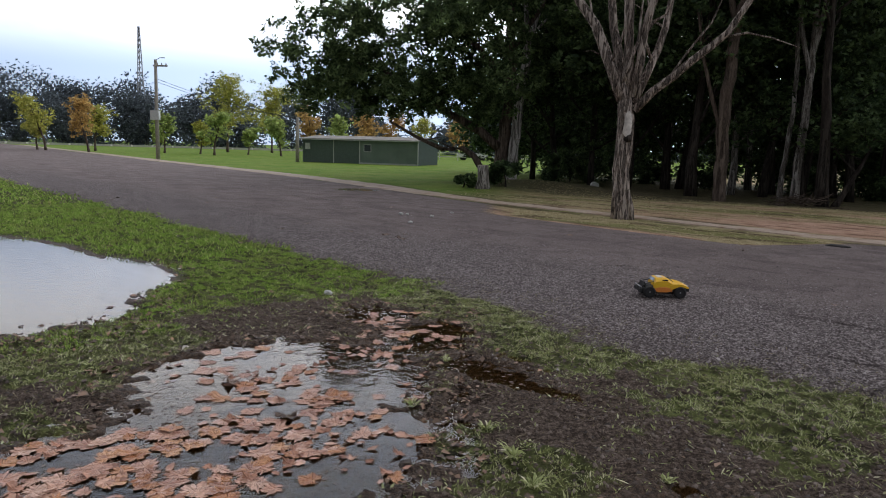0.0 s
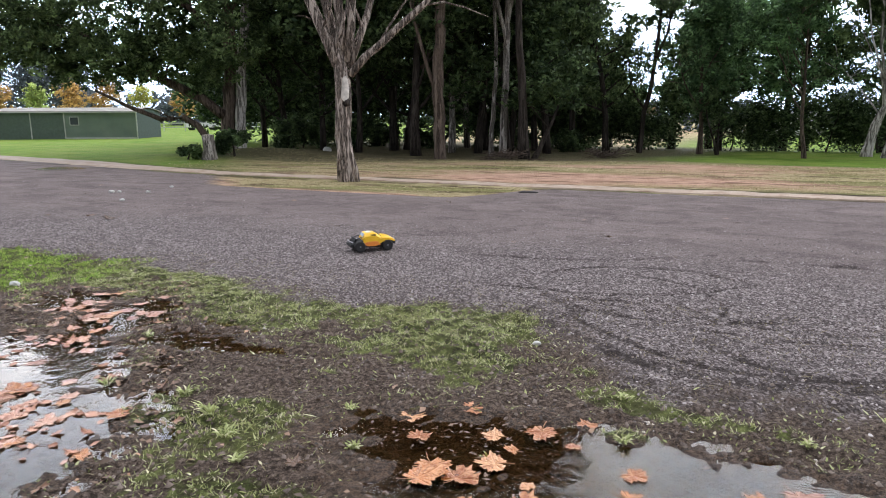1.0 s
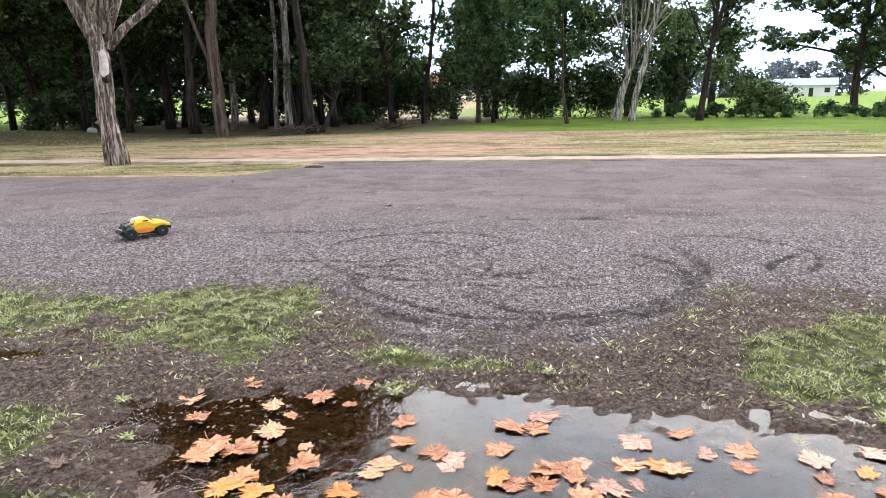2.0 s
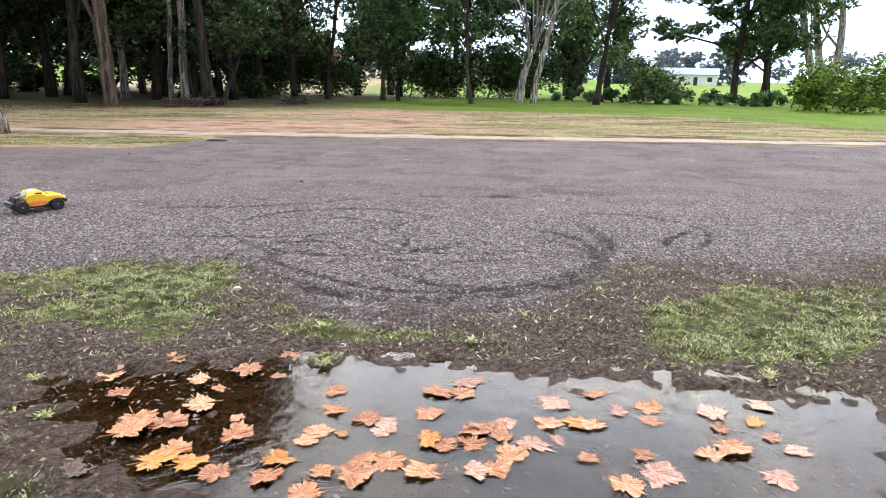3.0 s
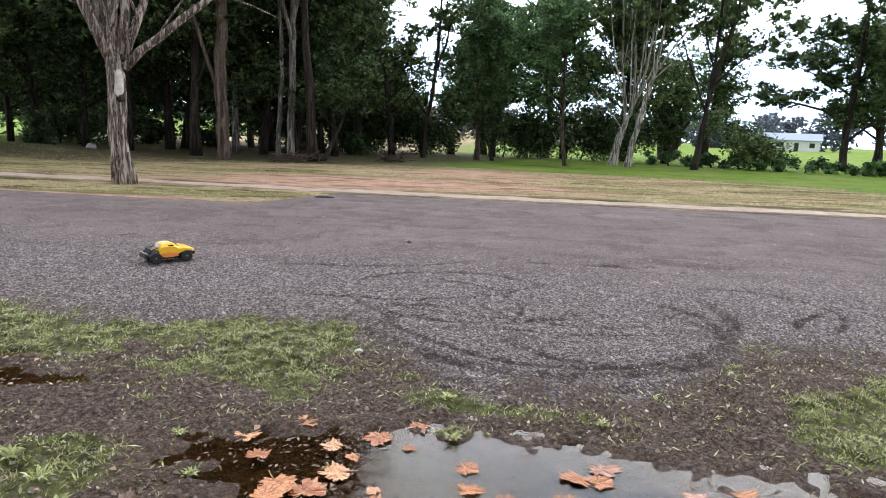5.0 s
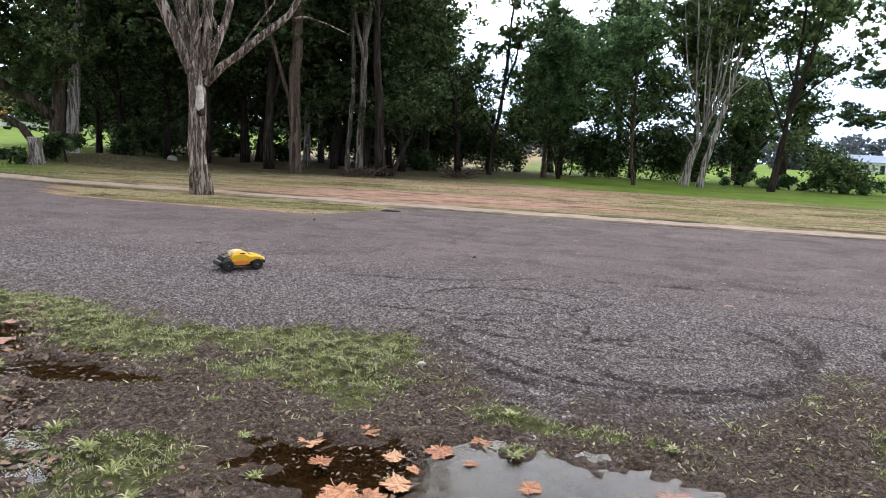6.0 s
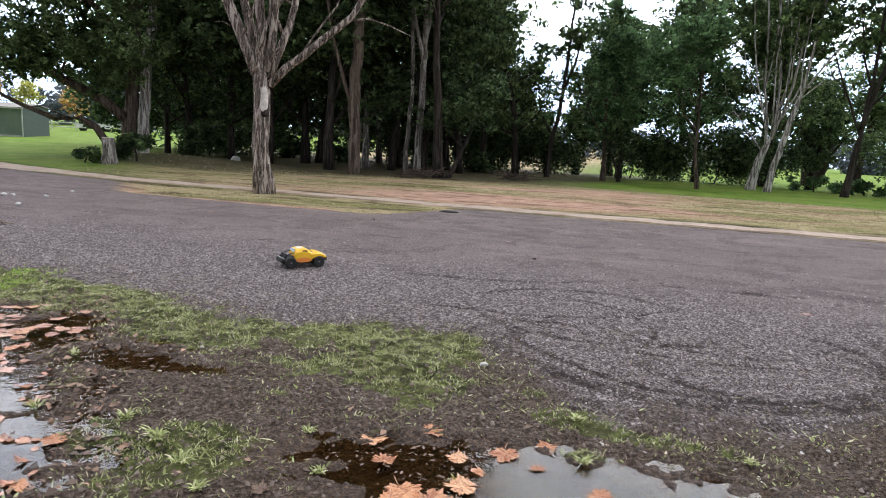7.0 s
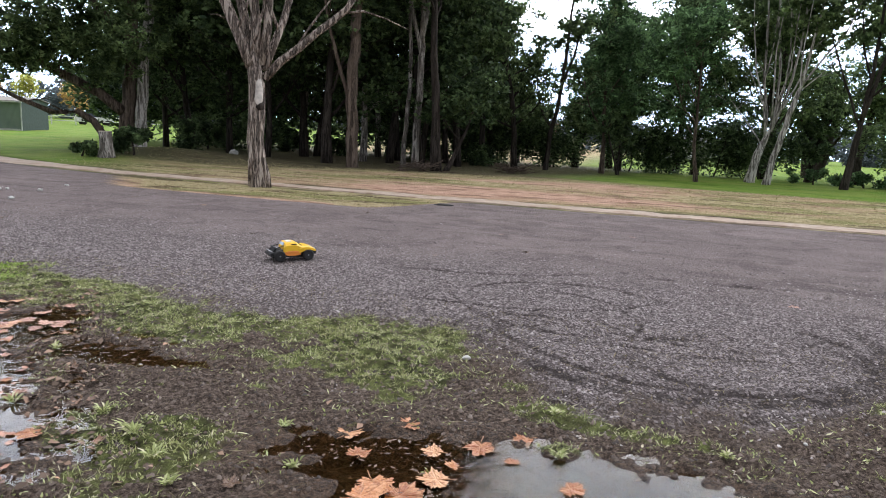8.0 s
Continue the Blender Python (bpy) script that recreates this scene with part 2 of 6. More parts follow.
def near_edge(a):
    """Near edge of the road; a muddy tongue of gravel runs towards the camera."""
    a = np.asarray(a, float)
    return 6.05 - 1.22 * smooth(0.1, 1.5, a) * (1 - smooth(2.4, 3.7, a)) - 0.45 * smooth(-3.2, -1.8, a) * (1 - smooth(-1.0, -0.2, a))


# puddles: middle x, y, half-lengths, turn in degrees
PUDDLES = [
    (-4.6, 7.3, 3.9, 1.9, -38), (-2.9, 6.9, 1.5, 1.35, -40),
    (0.62, 4.0, 0.95, 0.85, 10), (0.75, 3.1, 0.85, 0.75, 0), (0.35, 2.1, 0.95, 0.75, 30), (0.0, 2.55, 0.6, 0.42, 0), (1.35, 5.0, 0.65, 0.30, 60), (1.05, 5.75, 0.32, 0.30, 0),
    (2.0, 4.25, 0.40, 0.16, -40),
    (4.05, 1.25, 1.15, 0.38, -47), (4.62, 0.35, 0.75, 0.40, -47), (3.85, 0.75, 0.9, 0.55, -47), (3.75, 1.75, 0.35, 0.16, -40),
    (3.2, 2.22, 0.62, 0.27, -28), (3.0, 1.95, 0.38, 0.24, 0), (3.6, 1.75, 0.38, 0.28, -40), (3.02, 1.60, 0.26, 0.48, 10), (3.33, 1.62, 0.32, 0.25, 0), (3.3, 1.2, 0.45, 0.35, 0), (5.2, -0.15, 0.4, 0.25, -40), (4.5, -0.05, 0.75, 0.5, -47), (4.0, 0.35, 0.7, 0.45, -47),
]
WATER = -0.016


def basin(x, y):
    """1 inside the puddles, falling to 0 outside."""
    x, y = np.asarray(x, float), np.asarray(y, float)
    wx = x + 0.16 * (fbm(x, y, 0.5, 41) - 0.5) + 0.10 * (fbm(x, y, 0.16, 43) - 0.5)
    wy = y + 0.16 * (fbm(x, y, 0.5, 51) - 0.5) + 0.10 * (fbm(x, y, 0.16, 53) - 0.5)
    most = np.full(x.shape, -9.0)
    for cx, cy, ra, rb, turn in PUDDLES:
        c, s = math.cos(radians(turn)), math.sin(radians(turn))
        dx, dy = wx - cx, wy - cy
        d = np.hypot((dx * c + dy * s) / ra, (dy * c - dx * s) / rb)
        most = np.maximum(most, (1 - d) * min(ra, rb))
    return most


def height(x, y):
    x, y = np.asarray(x, float), np.asarray(y, float)
    a, s = along(x, y), across(x, y)
    fall = smooth(-35, -4, a) * np.maximum(0, s - 20) * -0.0167
    near = 1 - smooth(9, 16, np.hypot(x - 2, y))
    bumps = (fbm(x, y, 0.9, 5) - 0.5) * 0.035 + near * ((fbm(x, y, 0.16, 9, 2) - 0.5) * 0.036 + (fbm(x, y, 0.075, 13, 2) - 0.5) * 0.044)
    on_road = smooth(-0.3, 0.5, s - near_edge(a)) * (1 - smooth(-0.3, 0.2, s - verge_edge(a)))
    bumps = bumps * (1 - 0.75 * on_road) + 0.03 * on_road
    crown = 0.05 * on_road * np.sin(np.clip((s - 6) / 9, 0, 1) * math.pi)
    mound = 0.12 * np.exp(-((s - 22) / 3.2) ** 2) * smooth(-12, -2, a)
    stump_mound = 0.35 * np.exp(-(((x - 4.6) / 3.2) ** 2 + ((y - 29.0) / 2.3) ** 2))
    pool = basin(x, y)
    dip = smooth(-0.10, 0.22, pool)
    bumps = bumps + near * np.exp(-((pool - 0.02) / 0.17) ** 2) * ((fbm(x, y, 0.085, 17, 2) - 0.5) * 0.05 + (fbm(x, y, 0.25, 19, 2) - 0.5) * 0.03)
    bumps = bumps + near * np.exp(-((pool - 0.13) / 0.13) ** 2) * np.maximum(0, fbm(x, y, 0.06, 23, 2) - 0.46) * 0.09 * smooth(0.42, 0.56, fbm(x, y, 0.5, 29, 2))
    return fall + bumps * (1 - 0.35 * dip) - 0.012 * ruts(a, s) + crown + mound + stump_mound - 0.004 * near - (0.062 - 0.075 * (fbm(x, y, 0.15, 15, 3) - 0.45)) * dip


# tyre rings in the gravel: middle along, across, radius, from and to degrees, half width
RUTS = [
    (1.85, 6.75, 1.65, 205, 385, 0.10), (1.95, 6.72, 1.46, 190, 340, 0.05), (1.75, 6.70, 1.86, 200, 345, 0.06), (1.6, 6.8, 2.05, 215, 325, 0.04), (2.4, 6.3, 0.95, 200, 420, 0.06), (0.75, 6.55, 0.95, -30, 95, 0.03), (1.1, 6.6, 1.2, 40, 160, 0.04),
    (3.75, 7.0, 0.75, -60, 120, 0.05), (4.6, 6.4, 0.6, 100, 300, 0.06), (2.9, 7.9, 0.8, 20, 140, 0.035),
    (0.9, 5.9, 0.62, 60, 250, 0.05), (1.0, 5.8, 0.45, 90, 260, 0.03), (2.6, 6.1, 0.7, -90, 60, 0.07), (1.5, 8.6, 2.3, 235, 300, 0.035), (1.9, 8.9, 2.9, 240, 310, 0.03), (0.2, 8.8, 2.2, 250, 330, 0.03),
    (1.2, 7.4, 1.3, 190, 330, 0.03), (2.2, 7.2, 1.0, 210, 350, 0.03), (-0.6, 10.4, 2.6, 255, 320, 0.04), (2.5, 11.5, 3.0, 240, 285, 0.04),
]


def ruts(a, s):
    out, sway = np.zeros(np.shape(a)), (fbm(a, s, 0.9, 91) - 0.5) * 0.22
    for ca, cs, r, t0, t1, w in RUTS:
        ang = np.degrees(np.arctan2(s - cs, a - ca))
        ang = (ang - t0) % 360 + t0
        inside = smooth(t0, t0 + 15, ang) * (1 - smooth(t1 - 15, t1, ang))
        d = np.abs(np.hypot(a - ca, s - cs) - r + sway)
        out = np.maximum(out, inside * (1 - smooth(w * 0.4, w, d)))
    return out * (0.42 + 0.58 * smooth(0.34, 0.55, fbm(a, s, 0.45, 95))) * (0.55 + 0.45 * smooth(0.35, 0.6, fbm(a, s, 0.1, 97)))


def blob(a, s, ca, cs, ra, rs):
    """Above 0.5 inside an ellipse, along and across the road."""
    return 1.0 - 0.5 * np.hypot((a - ca) / ra, (s - cs) / rs)


def masks(x, y):
    """Shares of gravel, near grass, dry grass, bare earth, wet mud, leaf litter and far lawn."""
    a, s = along(x, y), across(x, y)
    wob = (fbm(x, y, 0.7, 21) - 0.5) * 0.7 + (fbm(x, y, 0.2, 25) - 0.5) * 0.45
    far_wob = (fbm(x, y, 2.5, 31) - 0.5) * 1.6
    road = smooth(-0.35, 0.4, s - near_edge(a) + 1.3 * wob) * (1 - smooth(-0.25, 0.25, s - verge_edge(a) + 0.5 * far_wob))
    low = 5.15 - 0.20 * np.clip(a + 2.8, 0, 4.5)
    band = smooth(-0.22, 0.18, s - low + wob) * (1 - smooth(0.35, 0.75, a + wob)) * smooth(-4.9, -4.3, a + wob)
    lush_left = 1 - smooth(-4.7, -4.0, a + 0.9 * wob)
    shapes = [band, lush_left]
    for ca, cs, ra, rs, k in ((-3.7, 2.5, 0.9, 0.75, 0.7), (-0.65, 3.5, 0.55, 0.30, 0.75), (1.3, 4.62, 0.26, 0.16, 0.8), (1.4, 4.13, 0.13, 0.13, 0.8), (1.75, 4.5, 0.3, 0.08, 0.6), (3.95, 4.75, 0.80, 0.70, 0.85), (5.3, 4.9, 1.0, 0.7, 0.65), (-1.9, 3.9, 0.35, 0.25, 0.5), (-2.5, 1.5, 0.8, 0.5, 0.6), (0.2, 2.9, 0.45, 0.2, 0.6)):
        shapes.append(k * smooth(0.44, 0.58, blob(a, s, ca, cs, ra, rs) + 0.5 * wob))
    shapes.append(0.55 * smooth(0.63, 0.72, fbm(x, y, 0.28, 65)) * (1 - smooth(0.0, 0.5, s - near_edge(a))))
    near = np.maximum.reduce(shapes) * (1 - smooth(-0.2, 0.25, s - near_edge(a) + 0.8 * wob)) * smooth(0.22, 0.45, fbm(x, y, 0.4, 67) + 0.06)
    strip = smooth(-0.1, 0.2, s - verge_edge(a) + 0.5 * far_wob)
    crest = np.interp(a, [-20, -5.3, -0.5, 3.5, 8.8, 11.3, 12.8, 16], [29, 28.5, 26.8, 24.7, 22.8, 20.5, 18.8, 17.6])
    lush = np.maximum(smooth(-1.2, 1.2, s - crest + 0.6 * far_wob) * smooth(-8, 0, a), 1 - smooth(-18, -12.5, a + 0.25 * (s - 20) + far_wob))
    lawn = np.where(s > 9, strip * lush, 0)
    dry = np.where(s > 9, strip * (1 - lush), 0)
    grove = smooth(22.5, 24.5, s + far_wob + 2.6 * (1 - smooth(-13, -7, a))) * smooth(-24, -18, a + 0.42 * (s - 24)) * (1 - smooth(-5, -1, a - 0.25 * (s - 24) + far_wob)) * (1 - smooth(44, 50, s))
    bare = np.clip(np.exp(-((s - 17.8 - 0.05 * a) / 1.5) ** 2 - ((a + 1.5) / 5.0) ** 2) * 1.8 + np.exp(-((s - 21.5) / 1.5) ** 2 - ((a - 0.5) / 4.0) ** 2) * 0.8 + 0.8 * np.exp(-((x - 4.2) / 2.6) ** 2 - ((y - 26.2) / 1.6) ** 2) + 2.6 * (fbm(0.35 * a, s, 1.1, 81) - 0.52), 0, 1) * smooth(0.35, 0.75, s - path_middle(a))
    rim = np.exp(-((s - verge_edge(a) - 0.28 + 0.25 * far_wob) / 0.26) ** 2) * in_bow(a)
    bare = np.maximum(bare, np.clip(1.3 * rim * smooth(0.3, 0.6, fbm(x, y, 0.8, 85) + 0.1), 0, 1))
    pool = basin(x, y)
    wet = smooth(-0.30, 0.05, pool)
    near = near * (1 - smooth(-0.12, 0.02, pool))
    packed = road * smooth(7.2, 9.6, s + 1.2 * far_wob + 0.5 * wob)
    off = np.abs(s - path_middle(a)) - 0.36 - 0.37 * (1 - smooth(-19, -11, a))
    # patchy dark line painted beside the footpath for the shadow at its edge
    broken = np.exp(-((off - 0.16 + 0.12 * far_wob) / 0.20) ** 2) * smooth(0.36, 0.52, fbm(0.4 * a, s, 0.6, 87)) * smooth(-24, -18, a)
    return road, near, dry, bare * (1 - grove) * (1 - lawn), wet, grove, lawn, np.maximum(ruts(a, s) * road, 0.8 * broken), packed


MASKS = ("road", "grass", "dry", "bare", "wet", "grove", "lawn", "rut_and_shadow", "packed")


def spread_axis(dense_lo, dense_hi, step, lo, hi, growth):
    mid = list(np.arange(dense_lo, dense_hi, step))
    right, left, d = [dense_hi], [dense_lo - step], step
    while right[-1] < hi:
        d *= growth
        right.append(right[-1] + d)
    d = step
    while left[-1] > lo:
        d *= growth
        left.append(left[-1] - d)
    return np.array(left[::-1] + mid + right)


def ground_material():
    k = Nodes("park_ground")
    road, grass, dry, bare, wet, under, lawn, rut_and_shadow, packed = (k.attribute(n) for n in MASKS)
    big, mid, fine, grain = k.noise(0.35, 5), k.noise(2.2, 6, 0.6), k.noise(14, 6, 0.65), k.noise(70, 4, 0.7)
    stones, cobbles, crumbs = k.cells(75, "Color"), k.cells(33, "Color"), k.noise(38, 8, 0.8)
    mud = k.ramp(mid, (0.3, (0.085, 0.063, 0.050)), (0.7, (0.180, 0.138, 0.112)))
    # shade between the crumbs is painted in, since the bump alone shows little
    mud = k.mix(0.72, mud, k.ramp(crumbs, (0.43, (0.008, 0.006, 0.005)), (0.51, (0.10, 0.074, 0.060)), (0.62, (0.27, 0.215, 0.178))))
    gravel = k.ramp(big, (0.3, (0.165, 0.134, 0.133)), (0.7, (0.225, 0.183, 0.180)))
    gravel = k.mix(k.ramp(mid, (0.42, 0.0), (0.62, 0.55)), gravel, (0.140, 0.112, 0.106))
    gravel = k.mix(0.55, gravel, k.ramp(grain, (0.32, (0.05, 0.043, 0.042)), (0.52, (0.175, 0.150, 0.146)), (0.72, (0.38, 0.34, 0.33))))
    gravel = k.mix(0.62, gravel, k.ramp(stones, (0.30, (0.020, 0.015, 0.015)), (0.5, (0.150, 0.122, 0.120)), (0.75, (0.50, 0.44, 0.43))))
    gravel = k.mix(k.ramp(cobbles, (0.55, 0.0), (0.62, 0.55)), gravel, (0.06, 0.05, 0.048))
    tar = k.ramp(k.noise(0.8, 5, 0.6, (1, 1, 1)), (0.35, (0.185, 0.148, 0.142)), (0.65, (0.255, 0.208, 0.198)))
    tar = k.mix(0.35, tar, k.ramp(grain, (0.38, (0.06, 0.049, 0.048)), (0.62, (0.30, 0.255, 0.245))))
    # dusty and dark drag marks that run along the road
    turned = k.n.new("ShaderNodeMapping")
    turned.inputs["Rotation"].default_value = (0, 0, radians(45))
    k.l.new(k.co.outputs["Object"], turned.inputs["Vector"])

    def streak(scale, seed, *stops):
        m, t = k.n.new("ShaderNodeMapping"), k.n.new("ShaderNodeTexNoise")
        m.inputs["Scale"].default_value, m.inputs["Location"].default_value = (0.28, 1.3, 1), (seed, seed, 0)
        t.inputs["Scale"].default_value, t.inputs["Detail"].default_value, t.inputs["Roughness"].default_value = scale, 6, 0.6
        t.inputs["Distortion"].default_value = 0.35
        k.l.new(turned.outputs[0], m.inputs["Vector"])
        k.l.new(m.outputs[0], t.inputs["Vector"])
        return k.ramp(t.outputs["Fac"], *stops)

    tar = k.mix(streak(1.1, 3, (0.48, 0.0), (0.68, 0.5)), tar, (0.32, 0.265, 0.245))
    tar = k.mix(k.ramp(k.noise(1.3, 6, 0.7, distortion=0.6), (0.50, 0.0), (0.58, 0.6)), tar, (0.125, 0.100, 0.097))
    gravel = k.mix(k.maths("MULTIPLY", packed, 0.8), gravel, tar)
    gravel = k.mix(streak(1.7, 11, (0.54, 0.0), (0.72, 0.4)), gravel, (0.075, 0.061, 0.057))
    gravel = k.mix(streak(3.5, 23, (0.60, 0.0), (0.74, 0.45)), gravel, (0.06, 0.049, 0.046))
    green = k.ramp(fine, (0.40, (0.022, 0.021, 0.012)), (0.54, (0.085, 0.098, 0.036)), (0.66, (0.20, 0.225, 0.08)))
    green = k.mix(k.ramp(mid, (0.4, 0.0), (0.7, 0.5)), green, (0.20, 0.205, 0.09))
    straw = k.ramp(k.noise(5, 7, 0.7), (0.3, (0.20, 0.16, 0.085)), (0.55, (0.40, 0.335, 0.19)), (0.7, (0.50, 0.43, 0.27)))
    straw = k.mix(streak(0.9, 41, (0.49, 0.0), (0.55, 0.9)), straw, k.ramp(fine, (0.35, (0.11, 0.115, 0.042)), (0.65, (0.27, 0.27, 0.105))))
    straw = k.mix(streak(1.6, 47, (0.54, 0.0), (0.59, 0.85)), straw, (0.095, 0.066, 0.042))
    meadow = k.ramp(k.noise(1.1, 6, 0.7), (0.3, (0.085, 0.160, 0.022)), (0.7, (0.185, 0.285, 0.050)))
    meadow = k.mix(k.ramp(big, (0.4, 0.0), (0.65, 0.5)), meadow, (0.24, 0.27, 0.075))
    earth = k.ramp(mid, (0.3, (0.36, 0.215, 0.15)), (0.7, (0.58, 0.385, 0.285)))
    earth = k.mix(streak(2.2, 53, (0.53, 0.0), (0.59, 0.75)), earth, (0.16, 0.10, 0.068))
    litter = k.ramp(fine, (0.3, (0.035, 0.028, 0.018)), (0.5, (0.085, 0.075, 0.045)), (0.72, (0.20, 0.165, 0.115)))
    base = k.mix(road, mud, gravel)
    base = k.mix(dry, base, straw)
    base = k.mix(bare, base, earth)
    edge = k.maths("ADD", grass, k.maths("MULTIPLY", k.maths("SUBTRACT", fine, 0.5), 0.9))
    base = k.mix(k.ramp(edge, (0.35, 0.0), (0.6, 1.0)), base, green)
    base = k.mix(lawn, base, meadow)
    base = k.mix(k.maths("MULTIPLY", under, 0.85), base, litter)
    # dark tyre ruts, and the painted shadow line beside the footpath
    base = k.mix(k.maths("MULTIPLY", rut_and_shadow, 0.9), base, (0.035, 0.028, 0.026))
    base = k.mix(k.maths("MULTIPLY", wet, 0.85), base, (0.66, 0.50, 0.34), "MULTIPLY")
    rough = k.mix(wet, (0.9, 0.9, 0.9), (0.5, 0.5, 0.5))
    rough = k.mix(road, rough, (0.82, 0.82, 0.82))
    lift = k.maths("ADD", k.maths("MULTIPLY", fine, 0.6), k.maths("MULTIPLY", crumbs, 0.8))
    mat = k.set(base, rough, lift, 0.05, 1.0, 0, 0.05)
    k.l.new(k.maths("ADD", k.maths("MULTIPLY", wet, 0.14), 0.03), k.bsdf.inputs["Specular IOR Level"])
    return mat


def build_ground():
    aa = spread_axis(-3.6, 5.2, 0.029, -900, 700, 1.065)
    ss = spread_axis(2.4, 7.0, 0.029, -60, 900, 1.045)
    ss = np.concatenate([ss[ss < 11.5], np.arange(11.5, 21, 0.14), ss[ss > 21]])
    A, S = np.meshgrid(aa, ss)
    X, Y = at_road(A, S)
    Z = height(X, Y)
    me = bpy.data.meshes.new("ground")
    rows, cols = A.shape
    idx = np.arange(rows * cols).reshape(rows, cols)
    faces = np.stack([idx[:-1, :-1], idx[:-1, 1:], idx[1:, 1:], idx[1:, :-1]], -1).reshape(-1, 4)
    me.vertices.add(rows * cols)
    me.vertices.foreach_set("co", np.stack([X, Y, Z], -1).astype(np.float32).ravel())
    me.loops.add(faces.size)
    me.loops.foreach_set("vertex_index", faces.astype(np.int32).ravel())
    me.polygons.add(len(faces))
    me.polygons.foreach_set("loop_start", np.arange(0, faces.size, 4, dtype=np.int32))
    me.polygons.foreach_set("use_smooth", np.ones(len(faces), dtype=bool))
    me.update(calc_edges=True)
    for name, values in zip(MASKS, masks(X, Y)):
        me.attributes.new(name, "FLOAT", "POINT").data.foreach_set("value", values.astype(np.float32).ravel())
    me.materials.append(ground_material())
    return tagged(new("ground", me), "gravel road, muddy grass verge and park lawn", "ground", kind="structure")


ground = build_ground()


def level(x, y):
    return float(height(np.array([x]), np.array([y]))[0])


# ---- water ----
def water_material():
    k = Nodes("puddle_water")
    k.n.remove(k.bsdf)
    ripple = k.maths("ADD", k.noise(9, 3, 0.5), k.maths("MULTIPLY", k.noise(30, 2, 0.5), 0.12))
    bump = k.n.new("ShaderNodeBump")
    bump.inputs["Distance"].default_value, bump.inputs["Strength"].default_value = 0.006, 0.5
    k.l.new(ripple, bump.inputs["Height"])
    clear, gloss, fres, mx = (k.n.new("ShaderNode" + n) for n in ("BsdfTransparent", "BsdfGlossy", "Fresnel", "MixShader"))
    clear.inputs["Color"].default_value = (0.90, 0.76, 0.54, 1)
    gloss.inputs["Roughness"].default_value = 0.02
    fres.inputs["IOR"].default_value = 1.33
    k.l.new(bump.outputs[0], gloss.inputs["Normal"])
    k.l.new(bump.outputs[0], fres.inputs["Normal"])
    k.l.new(fres.outputs[0], mx.inputs[0])
    k.l.new(clear.outputs[0], mx.inputs[1])
    k.l.new(gloss.outputs[0], mx.inputs[2])
    k.l.new(mx.outputs[0], k.n["Material Output"].inputs["Surface"])
    return k.mat


WATER_MAT = water_material()


def build_water(x0, y0, x1, y1, label):
    """A still sheet that fills one hollow, cut off where the ground rises above it."""
    step = 0.06
    xs, ys = np.arange(x0, x1, step), np.arange(y0, y1, step)
    X, Y = np.meshgrid(xs, ys)
    wet = basin(X, Y) > -0.22
    sheet = Shape()
    ids = {}
    for j in range(len(ys) - 1):
        for i in range(len(xs) - 1):
            if wet[j, i] or wet[j + 1, i + 1]:
                face = []
                for jj, ii in ((j, i), (j, i + 1), (j + 1, i + 1), (j + 1, i)):
                    if (jj, ii) not in ids:
                        ids[jj, ii] = len(sheet.v)
                        sheet.v.append((xs[ii], ys[jj], WATER))
                    face.append(ids[jj, ii])
                sheet.f.append(tuple(face))
    return tagged(new("water", sheet.mesh("water", WATER_MAT)), label, "puddle", kind="structure")


build_water(-9.5, 3.2, -1.0, 12.0, "rain puddle mirroring white clouds on the grass verge")
build_water(-1.0, 1.0, 2.55, 6.4, "shallow leaf-strewn rain puddle in the muddy verge")
build_water(2.56, -0.9, 6.0, 2.9, "brown rain puddle with floating autumn leaves")


# ---- footpath ----
def build_footpath():
    slab, rnd = Shape(), random.Random(31)
    aa = np.concatenate([np.arange(-150, -30, 1.5), np.arange(-30, 16, 0.4), np.arange(16, 60, 1.5)])
    for i, a in enumerate(aa):
        mid = float(path_middle(a))
        z, half = level(*at_road(a, mid)), 0.31 + 0.37 * float(1 - smooth(-19, -11, a))
        lo, hi = mid - half - rnd.uniform(-0.08, 0.08), mid + half + rnd.uniform(-0.06, 0.06)
        for s, dz in ((lo - 0.05, -0.10), (lo, 0.018), (lo + 0.12, 0.028), (hi - 0.12, 0.028), (hi, 0.018), (hi + 0.05, -0.10)):
            x, y = at_road(a, s)
            slab.v.append((x, y, z + dz + rnd.uniform(-0.006, 0.006)))
        if i:
            b = 6 * i
            slab.f += [(b - 6 + k, b - 5 + k, b + 1 + k, b + k) for k in range(5)]
    k = Nodes("worn_concrete")
    base = k.ramp(k.noise(1.2, 5), (0.3, (0.26, 0.19, 0.14)), (0.7, (0.42, 0.325, 0.25)))
    base = k.mix(0.4, base, k.ramp(k.noise(25, 4), (0.35, (0.27, 0.215, 0.165)), (0.65, (0.50, 0.405, 0.32))))
    base = k.mix(k.ramp(k.noise(2.6, 6, 0.65), (0.50, 0.0), (0.62, 0.75)), base, (0.25, 0.16, 0.105))
    return tagged(new("pavement", slab.mesh("pavement", k.set(base, 0.9, k.noise(60, 3), 0.004), False)), "narrow worn concrete footpath beside the road", "footpath", kind="structure")


build_footpath()


